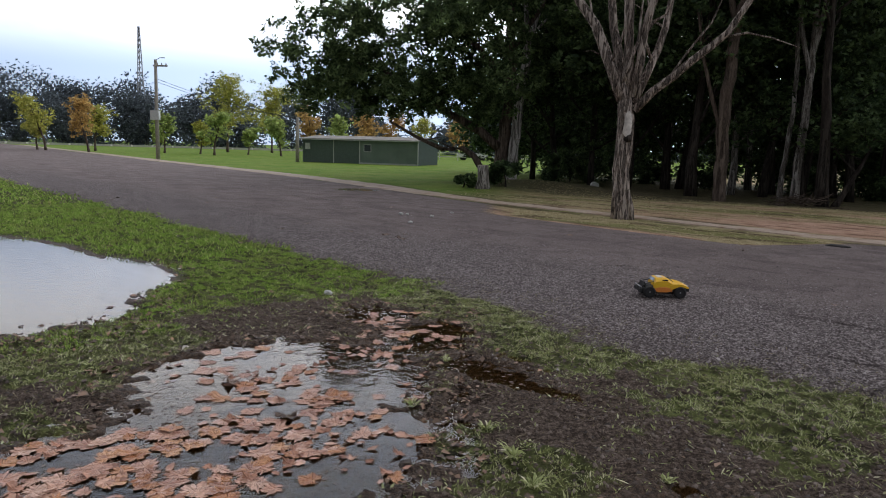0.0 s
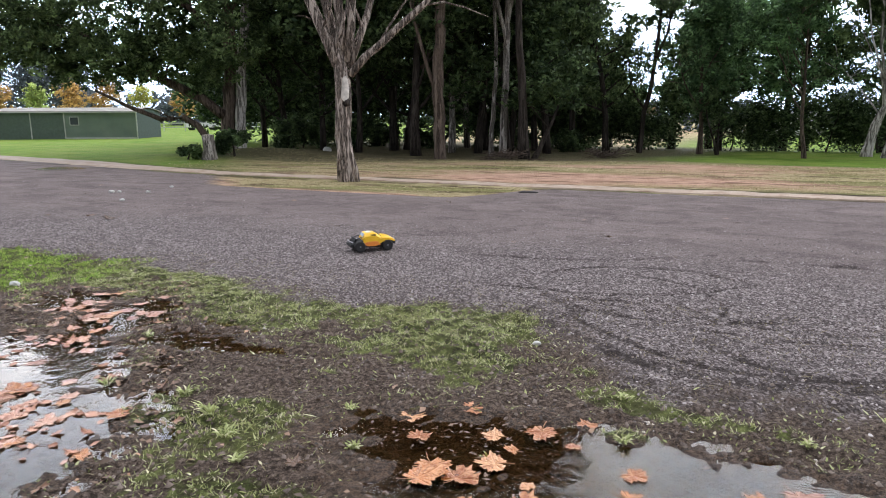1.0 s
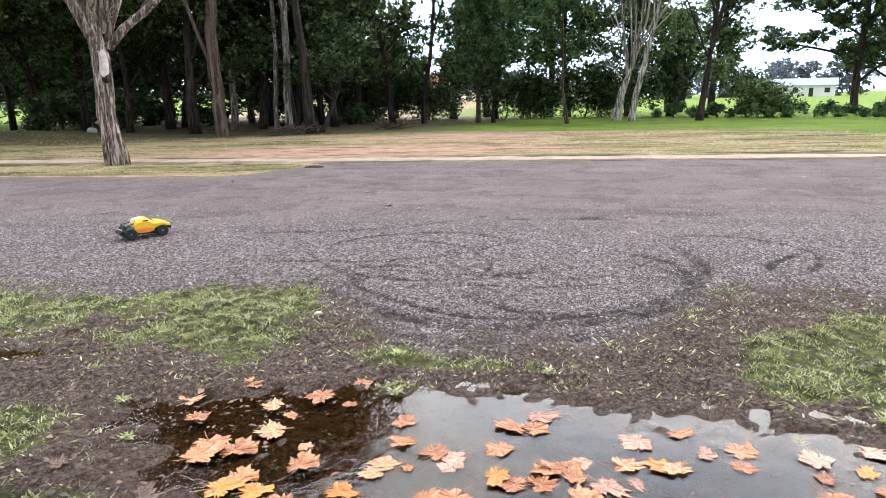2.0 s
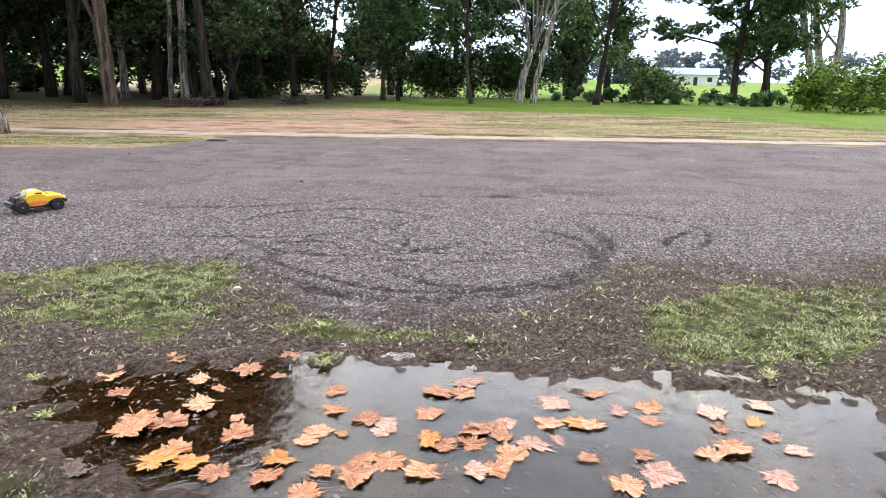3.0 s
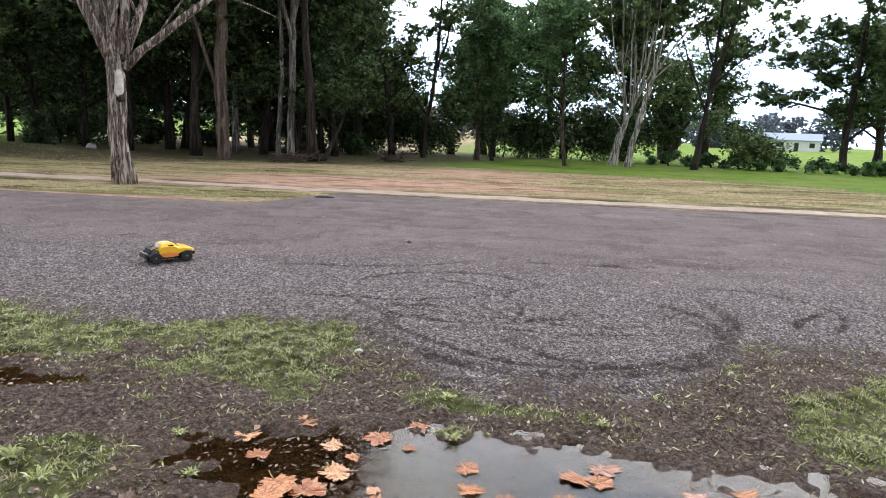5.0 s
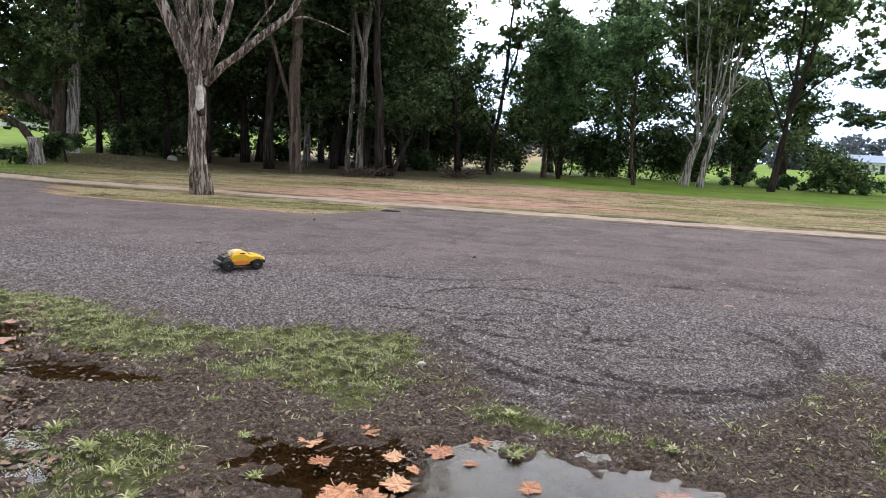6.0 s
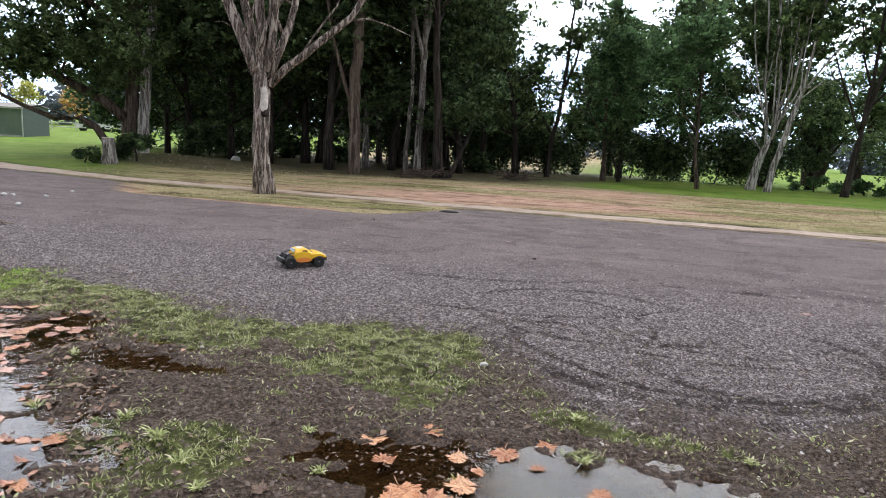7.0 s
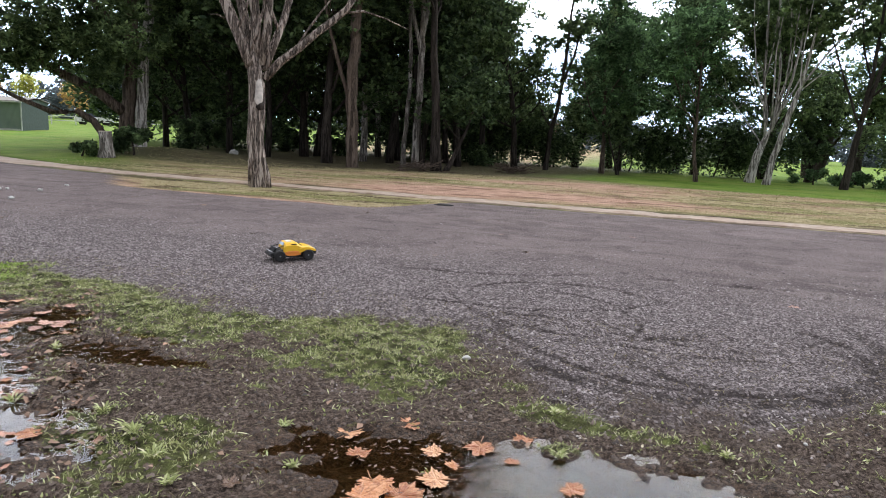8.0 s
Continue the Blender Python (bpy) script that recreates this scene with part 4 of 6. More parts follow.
# ---- trees along the lawn ----
G2 = "trees along the lawn"
figure_tree(22.6, 27.7, (0.58, 0.81), "slender dark gum tree with open crown", "gum_tree", BARK_DARK, LEAF_GUM, [
    ("trunk", [(0, 0, -0.2), (0, 0, 0.1), (0.05, 0, 0.9), (0.12, 0, 2.0), (0.40, 0, 3.2), (0.55, 0, 4.5), (0.7, 0, 7.0), (0.9, 0, 10)], 0.125, 0.04),
    ("limb", [(0.12, 0, 2.2), (-0.3, 0, 2.7), (-0.6, 0, 3.6), (-0.7, 0, 4.6)], 0.07, 0.02),
    ("limb", [(0.5, 0, 4.2), (1.0, 0, 5.6), (1.3, 0, 7.6)], 0.08, 0.02),
], [(1.3, 0, 6.0, 1.5, 1.5, 1.8, 14, 0.6), (0.9, 0, 8.6, 2.4, 1.5, 2.0, 22, 0.6), (-0.4, 0, 5.0, 0.9, 1.0, 1.6, 8, 0.5)], 5200, 0.2, 60, G2, 3)
tree(24.6, 25.8, 8.6, 0.12, "round-crowned green tree at the lawn's edge", BARK_BROWN, LEAF_ROUND, 0.2, 1, 14, 2.8, 0.26, 11000, 0.2, 1.2, seed=61, name="round_tree", group=G2, lean=(0.1, 0))
tree(24.7, 24.7, 3.4, 0.09, "small dark sapling with crooked stems", BARK_DARK, LEAF_DARK, 0.25, 2, 4, 1.2, 0.4, 1500, 0.18, 0.55, seed=69, name="sapling", group=G2)
tree(25.5, 20.6, 8.0, 0.085, "round-crowned green tree with slim trunk", BARK_BROWN, LEAF_ROUND, 0.27, 1, 13, 2.7, 0.31, 9500, 0.2, 1.15, seed=62, name="round_tree", group=G2, crown_shift=(-0.4, 0.3))
figure_tree(29.6, 21.1, (0.79, 0.61), "white-barked gum tree with many upright stems", "white_gum_tree", BARK_PALE, LEAF_GUM, [
    ("trunk", [(0, 0, -0.2), (0, 0, 0.1), (0.12, 0, 0.8), (0.40, 0, 1.9), (0.62, 0, 2.5)], 0.20, 0.17),
    ("limb", [(0.45, 0, 2.0), (0.38, 0, 3.2), (0.10, 0, 4.6), (0.02, 0, 6.4), (-0.1, 0, 8.0), (-0.5, 0, 11.0)], 0.072, 0.028),
    ("limb", [(0.62, 0, 2.4), (0.75, 0.1, 3.6), (0.72, 0.1, 5.2), (0.4, 0.1, 7.2), (0.2, 0.1, 11.5)], 0.072, 0.028),
    ("limb", [(0.65, 0, 2.4), (0.98, -0.1, 3.6), (1.25, -0.1, 4.8), (1.45, -0.1, 6.6), (1.5, -0.1, 9.0), (1.8, 0, 12)], 0.067, 0.022),
    ("limb", [(0.60, 0, 2.6), (1.0, 0.2, 4.4), (1.05, 0.2, 6.0), (0.8, 0.2, 8.6), (1.0, 0.2, 12)], 0.052, 0.022),
    ("limb", [(0.25, 0, 1.9), (-0.35, 0, 2.7), (-0.9, 0, 3.4), (-1.4, 0, 4.0), (-1.6, 0, 4.8)], 0.036, 0.011),
    ("limb", [(0.42, 0, 2.4), (0.2, -0.2, 3.6), (-0.25, -0.3, 5.0), (-0.55, -0.3, 6.8), (-0.8, -0.3, 9.0)], 0.046, 0.016),
    ("limb", [(0.70, 0, 2.8), (1.25, 0.2, 4.0), (1.8, 0.3, 5.4), (2.05, 0.3, 7.2), (2.3, 0.3, 9.4)], 0.047, 0.016),
    ("limb", [(0.60, 0, 2.9), (0.55, -0.3, 4.2), (0.45, -0.4, 6.0), (0.6, -0.5, 8.5)], 0.046, 0.018),
    ("limb", [(0.72, 0.1, 3.6), (1.15, -0.2, 5.2), (1.15, -0.3, 7.0), (1.3, -0.4, 9.6)], 0.040, 0.016),
    ("limb", [(0.38, 0, 3.2), (-0.2, 0.2, 4.4), (-0.75, 0.3, 5.6), (-1.15, 0.3, 7.2)], 0.034, 0.012),
    ("limb", [(0.1, 0, 4.6), (0.3, 0.1, 6.0), (0.35, 0.2, 8.0), (0.1, 0.2, 10.0)], 0.034, 0.012),
], [(0.6, 0.3, 9.5, 2.8, 2.2, 3.0, 30, 0.85), (-0.9, 0.3, 6.0, 1.4, 1.2, 1.6, 12, 0.6), (0.8, 1.0, 7.0, 1.8, 0.8, 1.8, 16, 0.65), (2.0, 0.4, 7.2, 1.2, 1.2, 1.6, 10, 0.6)], 16000, 0.2, 63, G2, 3)
figure_tree(29.1, 19.8, (0.79, 0.61), "white-barked gum tree leaning outward", "white_gum_tree", BARK_PALE, LEAF_GUM, [
    ("trunk", [(0, 0, -0.2), (0, 0, 0.1), (0.08, 0, 0.7), (0.36, 0, 2.2), (0.68, 0, 3.6), (0.95, 0, 4.6)], 0.15, 0.10),
    ("limb", [(0.9, 0, 4.4), (1.05, 0, 5.8), (1.3, 0, 7.6), (1.5, 0, 11)], 0.065, 0.022),
    ("limb", [(0.9, 0, 4.4), (1.5, 0, 5.4), (2.3, 0, 6.6), (2.9, 0, 8.4), (3.3, 0, 10)], 0.049, 0.017),
    ("limb", [(0.8, 0, 4.1), (1.6, 0.2, 4.9), (2.5, 0.2, 6.0), (3.0, 0.2, 6.3)], 0.029, 0.010),
    ("limb", [(0.5, 0, 2.9), (0.85, -0.2, 4.0), (0.75, -0.3, 5.6), (0.9, -0.3, 8.0)], 0.038, 0.013),
], [(2.0, 0, 9.3, 2.2, 1.8, 2.0, 18, 0.8), (3.0, 0, 7.0, 1.1, 1.1, 1.1, 8, 0.6), (0.8, 0.4, 7.4, 1.0, 0.9, 1.2, 8, 0.55)], 6000, 0.19, 64, G2, 3)
figure_tree(30.8, 17.3, (0.85, 0.53), "tall dark gum tree with forked trunk", "gum_tree", BARK_DARK, LEAF_GUM, [
    ("trunk", [(0, 0, -0.2), (0, 0, 0.1), (0.08, 0, 0.8), (0.20, 0, 2.0), (0.30, 0, 3.2)], 0.155, 0.12),
    ("limb", [(0.28, 0, 2.9), (0.42, 0, 4.6), (0.50, 0, 6.5), (0.45, 0, 9.5)], 0.10, 0.03),
    ("limb", [(0.30, 0, 3.0), (0.62, 0, 4.6), (1.0, 0, 6.4), (1.5, 0, 9.0)], 0.10, 0.03),
    ("limb", [(0.24, 0, 2.7), (-0.2, 0, 3.8), (-0.7, 0, 5.0), (-1.3, 0, 6.6)], 0.06, 0.02),
    ("limb", [(0.5, 0, 3.9), (1.3, 0, 4.8), (2.3, 0, 5.5), (3.3, 0, 5.9)], 0.05, 0.015),
    ("limb", [(0.42, 0, 4.6), (0.0, -0.2, 5.8), (-0.3, -0.3, 7.6)], 0.05, 0.015),
], [(0.6, 0, 9.0, 2.6, 2.0, 1.6, 22, 0.8), (2.2, 0, 6.9, 1.9, 1.5, 1.3, 14, 0.7), (3.4, 0, 6.0, 1.1, 1.0, 0.6, 7, 0.5), (-1.0, 0, 6.6, 1.1, 1.0, 1.2, 8, 0.6), (-1.2, 0.6, 3.7, 1.0, 1.0, 0.8, 8, 0.55)], 10000, 0.19, 65, G2, 3)
tree(43.0, 27.0, 7.5, 0.5, "broad dark tree beyond the lawn", BARK_DARK, LEAF_GUM, 0.25, 3, 6, 3.6, 0.3, 7000, 0.26, 1.2, seed=66, name="gum_tree", group=G2, splay=0.3)
figure_tree(43.0, 15.75, (0.93, 0.36), "spreading dark conifer with layered boughs", "conifer", BARK_DARK, LEAF_DARK, [
    ("trunk", [(0, 0, -0.2), (0, 0, 0.1), (0.02, 0, 1.0), (0.05, 0, 2.6), (0.2, 0, 5.6), (0.4, 0, 10.5)], 0.22, 0.06),
    ("limb", [(0.0, 0, 1.5), (0.9, 0, 2.4), (2.0, 0, 3.0), (3.2, 0, 3.3)], 0.09, 0.03),
    ("limb", [(0.1, 0, 2.5), (-1.2, 0, 3.3), (-2.8, 0, 3.7), (-4.2, 0, 4.0)], 0.10, 0.03),
    ("limb", [(0.2, 0, 4.0), (-1.3, 0, 5.0), (-2.8, 0, 5.7)], 0.08, 0.03),
    ("limb", [(0.3, 0, 5.0), (1.5, 0, 6.4), (2.4, 0, 7.2)], 0.08, 0.03),
], [(-3.0, 0, 4.1, 1.9, 1.6, 0.55, 20, 0.6), (-2.4, 0, 6.0, 1.7, 1.5, 0.6, 18, 0.6), (2.3, 0, 3.7, 1.9, 1.6, 0.7, 18, 0.65), (1.6, 0, 6.6, 1.7, 1.5, 0.8, 18, 0.6), (0.5, 0, 9.6, 1.7, 1.4, 1.4, 26, 0.6), (-0.8, 0, 7.6, 1.8, 1.4, 0.7, 20, 0.6), (-0.3, 0.3, 5.0, 1.6, 1.2, 0.8, 20, 0.6), (0.7, 0.3, 5.4, 1.3, 1.0, 1.2, 16, 0.6), (0.2, 0.2, 3.2, 1.4, 1.1, 0.6, 14, 0.55)], 24000, 0.2, 67, G2, 2, 0.1)
tree(49.0, 12.6, 14, 0.40, "tall pale gum tree behind the shrubs", BARK_PALE, LEAF_GUM, 0.25, 3, 6, 4.2, 0.36, 13000, 0.26, 1.4, seed=68, name="gum_tree", group=G2)
for k, (x, y, tall, kind) in enumerate(((27, 37, 5.5, 0), (32.5, 28.5, 14, 1), (35.0, 24.5, 14, 1), (38.5, 21.5, 12, 1), (31, 32.5, 10, 0), (28.2, 32.4, 7.0, 1), (23.4, 34.4, 9.5, 1), (33, 27.5, 11, 0), (38, 27.0, 12, 0), (29, 29.5, 9, 0), (36, 22.5, 5.0, 0), (26.5, 33.0, 3.8, 1), (52, 17, 11, 0), (47, 15.4, 9.0, 0))):
    tree(x, y, tall, 0.2, "dark tree in the belt behind the lawn", BARK_DARK, (LEAF_DARK, LEAF_GUM)[kind], 0.2, 1, 12, 1.8 if x == 38.5 else min(3.0, 0.3 * tall), 0.24, 9000 if tall > 6 else 4500, 0.23, min(1.2, 0.16 * tall), seed=160 + k, name="gum_tree", group="belt of trees behind the lawn")
shrub(35.4, 17.6, 3.4, 2.9, "rounded dark green bush at the lawn's edge", LEAF_GUM, 5000, 0.2, 71)
shrub(34.8, 7.6, 3.6, 2.8, "bright yellow-green leafy bush on the lawn", LEAF_BRIGHT, 4500, 0.2, 72)
for k in range(8):
    f = k / 7
    if k == 3:
        continue
    shrub(23.5 + 10.5 * f, 36.0 - 12.0 * f, 4.2, 3.5 - 0.4 * (k % 3), "dark hedge bush behind the lawn", LEAF_DARK, 5200, 0.2, 80 + k, "hedge_bush", 2.0, "hedge behind the lawn", -48)
for k in range(8):
    f = k / 7
    shrub(33.5 + 6.5 * f, 20.5 - 13.5 * f, 2.8, 0.75, "low green undergrowth at the lawn's edge", LEAF_ROUND, 1600, 0.16, 90 + k, "low_bush", 1.4, "undergrowth along the lawn", -62)
shrub(3.45, 26.6, 1.5, 0.95, "dark leafy bush beside the sawn stump", LEAF_DARK, 3200, 0.15, 73)
shrub(1.75, 26.3, 0.9, 0.5, "small dark bush beside the sawn stump", LEAF_DARK, 1500, 0.15, 74)
shrub(6.3, 33.6, 1.5, 1.5, "dark bush under the grove", LEAF_DARK, 2200, 0.17, 75)
shrub(20.0, 30.2, 1.5, 1.0, "small round dark bush on the lawn", LEAF_DARK, 2000, 0.15, 76)


# ---- stump, brush and rock ----
def stump():
    root = thing("tree_stump", (2.52, 25.9, level(2.52, 25.9)), "sawn-off grey tree stump with cracked bark", "stump")
    part("bark", Shape().tube([(0, 0, -0.15), (0, 0, 0.05), (0.01, 0, 0.35), (0, 0, 0.65), (-0.02, 0, 0.88)], [0.27, 0.25, 0.22, 0.215, 0.215], 16, 0.14, 4, 0.3).mesh("bark", BARK_STREAKED), root)
    part("sawn_top", Shape().tube([(-0.02, 0, 0.87), (-0.02, 0, 0.90)], [0.195, 0.185], 16).mesh("sawn_top", plain("sawn_wood", (0.42, 0.36, 0.29), 0.85), False), root, "weathered flat sawn top")


def brush_pile(x, y, wide, seed):
    rnd = random.Random(seed)
    pile = Shape()
    for _ in range(70):
        p = Vector((rnd.uniform(-0.5, 0.5) * wide, rnd.uniform(-0.3, 0.3) * wide, rnd.uniform(0.0, 0.22)))
        pile.tube(wander(p, (rnd.uniform(-1, 1), rnd.uniform(-1, 1), rnd.uniform(-0.05, 0.25)), rnd.uniform(0.4, 1.1), 4, 0.25, rnd), taper(0.02, 0.006, 5), 4)
    tagged(new("brush_pile", pile.mesh("brush_pile", BARK_BROWN)), "heap of dead brown twigs under the trees", "brush pile", kind="stuff").matrix_basis = pose(x, y, level(x, y) + 0.02)


def rock(x, y, size, label, seed, mat):
    rnd = random.Random(seed)
    bm = bmesh.new()
    bmesh.ops.create_icosphere(bm, subdivisions=2, radius=size)
    for v in bm.verts:
        v.co = Vector((v.co.x, v.co.y * 0.8, v.co.z * 0.6)) * (1 + 0.35 * (noise.noise(v.co / size * 1.1 + Vector((seed, 0, 0)))))
    me = bpy.data.meshes.new("rock")
    bm.to_mesh(me)
    bm.free()
    me.materials.append(mat)
    ob = tagged(new("rock", me), label, "rock")
    ob.matrix_basis = pose(x, y, level(x, y) + size * 0.35, 0, 0, rnd.uniform(0, 360))
    return ob


ROCK = plain("pale_rock", (0.5, 0.49, 0.46), 0.8)
stump()
brush_pile(12.9, 22.6, 1.6, 5)
brush_pile(17.8, 23.5, 0.9, 6)
rock(7.9, 31.6, 0.26, "pale grey rock under the grove", 3, ROCK)
rock(8.6, 30.4, 0.12, "small pale rock under the grove", 4, ROCK)


# ---- the shed ----
def corrugated(x0, x1, y, z0, z1, pitch=0.076, depth=0.018):
    sh = Shape()
    n = int((x1 - x0) / pitch * 4)
    for k in range(n + 1):
        x = x0 + (x1 - x0) * k / n
        d = y + depth * math.sin(math.pi * 0.5 * k)
        sh.v += [(x, d, z0), (x, d, z1)]
        if k:
            sh.f.append((2 * k - 2, 2 * k, 2 * k + 1, 2 * k - 1))
    return sh


def shed():
    root = thing("shed", (-2.15, 58.0, 0), "long low green corrugated-iron shed with pale roof", "shed", turn=165)
    # local x runs along the front towards the power line, local y away from the front is minus
    k = Nodes("faded_green_iron")
    base = k.ramp(k.noise(0.7, 5), (0.3, (0.13, 0.175, 0.145)), (0.7, (0.20, 0.25, 0.205)))
    green = k.set(k.mix(k.ramp(k.noise(5, 4, 0.6, (1, 1, 0.15)), (0.5, 0.0), (0.75, 0.4)), base, (0.19, 0.20, 0.17)), 0.6)
    dark = plain("dark_green_iron", (0.10, 0.135, 0.112), 0.6)
    # the same green iron for the end walls, with their shade put into the colour
    shade = plain("shaded_green_iron", (0.05, 0.068, 0.057), 0.85, spec=0.1)
    roof_mat = plain("weathered_iron_roof", (0.23, 0.215, 0.19), 0.8, 0.0, 0.35, 1.2, 0.15)
    trim = plain("pale_trim", (0.45, 0.46, 0.42), 0.6)
    part("back_wall", Shape().box(0, -5.65, -0.3, 10.9, -5.55, 2.05).mesh("back_wall", green, False), root)
    part("front_wall", corrugated(0, 5.4, 0, -0.3, 2.1).mesh("front_wall", green), root)
    part("front_wall", corrugated(5.4, 10.9, 0.02, -0.3, 2.1).mesh("front_wall", dark), root)
    for name, x in (("end_wall", 0.0), ("end_wall", 10.9)):
        part(name, Shape().prism([(0, -0.3), (0, 2.1), (-2.8, 2.36), (-5.6, 2.1), (-5.6, -0.3)], x - 0.03, x + 0.03).mesh(name, shade, False), root)
    roof = Shape()
    roof.prism([(0.22, 2.08), (-2.8, 2.38), (-5.82, 2.08), (-5.82, 2.13), (-2.8, 2.44), (0.22, 2.13)], -0.18, 11.08)
    part("roof", roof.mesh("roof", roof_mat, False), root, "pale weathered iron roof")
    part("gutter", Shape().box(-0.15, 0.2, 2.0, 11.05, 0.3, 2.08).mesh("gutter", trim, False), root)
    for x in (0.0, 5.4, 7.9, 10.9):
        part("corner_trim", Shape().box(x - 0.04, 0.02, -0.2, x + 0.04, 0.06, 2.05).mesh("corner_trim", trim if x != 10.9 else dark, False), root)
    win = part("window", Shape().box(4.35, 0.0, 1.1, 4.95, 0.05, 1.65).mesh("window", plain("dusty_glass", (0.04, 0.05, 0.05), 0.15), False), root)
    part("window_frame", Shape().box(4.3, 0.03, 1.04, 5.0, 0.07, 1.1).box(4.3, 0.03, 1.65, 5.0, 0.07, 1.71).box(4.3, 0.03, 1.1, 4.35, 0.07, 1.65).box(4.95, 0.03, 1.1, 5.0, 0.07, 1.65).mesh("window_frame", trim, False), win)
    part("meter_box", Shape().box(10.2, 0.03, 1.15, 10.6, 0.2, 1.7).mesh("meter_box", trim, False), root)
    part("sill_band", Shape().box(0.1, 0.02, -0.1, 5.3, 0.07, 0.12).mesh("sill_band", trim, False), root)


shed()


# ---- poles, wire and mast ----
TIMBER = plain("weathered_timber", (0.30, 0.27, 0.23), 0.85, spread=0.3)
STEEL = plain("galvanised_steel", (0.33, 0.34, 0.36), 0.5, 0.6)


def power_pole(x, y, tall, label, arm=True):
    root = thing("power_pole", (x, y, level(x, y)), label, "pole")
    part("post", Shape().tube([(0, 0, -0.3), (0, 0, tall * 0.5), (0.05, 0, tall)], [0.17, 0.15, 0.12], 10).mesh("post", TIMBER), root)
    if arm:
        part("crossarm", Shape().box(-0.15, -0.06, tall - 0.55, 1.0, 0.06, tall - 0.42).mesh("crossarm", TIMBER, False), root)
        for k in range(3):
            part("insulator", Shape().tube([(0.2 + 0.35 * k, 0, tall - 0.42), (0.2 + 0.35 * k, 0, tall - 0.24)], [0.05, 0.035], 8).mesh("insulator", plain("porcelain", (0.5, 0.5, 0.48), 0.3)), root)
        part("lamp_arm", Shape().tube([(0.05, 0, tall - 0.05), (0.5, -0.2, tall + 0.12), (0.95, -0.4, tall + 0.1)], [0.03, 0.03, 0.05], 6).mesh("lamp_arm", STEEL), root)
        part("transformer_box", Shape().box(-0.35, -0.45, tall * 0.40, 0.35, -0.1, tall * 0.40 + 0.75).mesh("transformer_box", plain("pale_grey_paint", (0.5, 0.5, 0.48), 0.5), False), root)
    return root


power_pole(-23.4, 55.2, 8.0, "tall weathered timber power pole with pale box")
power_pole(-12.9, 59.5, 3.9, "short timber service pole beside the shed", False)
wire = Shape()
for dz in (0.0, 0.25):
    a, b = Vector((-23.2, 55.2, 6.2 + dz)), Vector((-12.9, 59.5, 3.8))
    wire.tube([a.lerp(b, k / 10) - Vector((0, 0, 1.4 * (k / 10) * (1 - k / 10))) for k in range(11)], [0.018] * 11, 5)
tagged(new("overhead_wire", wire.mesh("overhead_wire", plain("wire_black", (0.05, 0.05, 0.05), 0.6))), "thin dark overhead wires between the poles", "wire")


def lattice_mast():
    x, y = -84.5, 181
    root = thing("lattice_mast", (x, y, level(x, y)), "tall slender steel lattice mast behind the trees", "mast")
    tall, legs = 31.0, []
    for k in range(3):
        an = 2.094 * k
        foot, top = Vector((1.5 * math.cos(an), 1.5 * math.sin(an), -0.5)), Vector((0.2 * math.cos(an), 0.2 * math.sin(an), tall))
        legs.append((foot, top))
        part("leg", Shape().tube([foot, top], [0.19, 0.13], 6).mesh("leg", STEEL), root)
    for i in range(22):
        braces = Shape()
        for k in range(3):
            f0, f1 = i / 22, (i + 1) / 22
            braces.tube([legs[k][0].lerp(legs[k][1], f0), legs[(k + 1) % 3][0].lerp(legs[(k + 1) % 3][1], f1)], [0.08, 0.08], 4)
        part("brace", braces.mesh("brace", STEEL), root)


lattice_mast()

# ---- young avenue trees on the far lawn ----
AVENUE = [
    (-55, 80, 4.2, 1), (-50.5, 82, 4.6, 0), (-47.6, 79.0, 6.9, 0), (-45.5, 86, 6.2, 0), (-40.2, 75, 6.4, 2), (-41.5, 95, 4.0, 1), (-36.5, 86, 5.4, 1), (-31.5, 85.0, 4.2, 0),
    (-27.5, 79, 5.3, 1), (-36.0, 108, 12.5, 0), (-30.0, 112, 11.5, 0), (-27.0, 90, 3.8, 1), (-21.2, 85, 5.0, 1), (-18.0, 88, 6.0, 2), (-12.5, 96, 6.5, 2), (-8.5, 100, 6.8, 2), (-4.5, 100, 6.0, 0), (-14.5, 88, 5.6, 1), (1.5, 98, 5.5, 2),
]
for k, (x, y, tall, tone) in enumerate(AVENUE):
    tree(x, y, tall, 0.09 + 0.008 * tall, ("young avenue tree with yellowing leaves", "young avenue tree with fresh green leaves", "young avenue tree with orange autumn leaves")[tone],
         BARK_BROWN, (LEAF_YELLOW, LEAF_YOUNG, LEAF_ORANGE)[tone], 0.28, 1, 9, tall * 0.3, 0.25, 2300 if tall < 9 else 7000, 0.30, 0.17 * tall, seed=220 + k, name="avenue_tree", group="avenue of young trees")


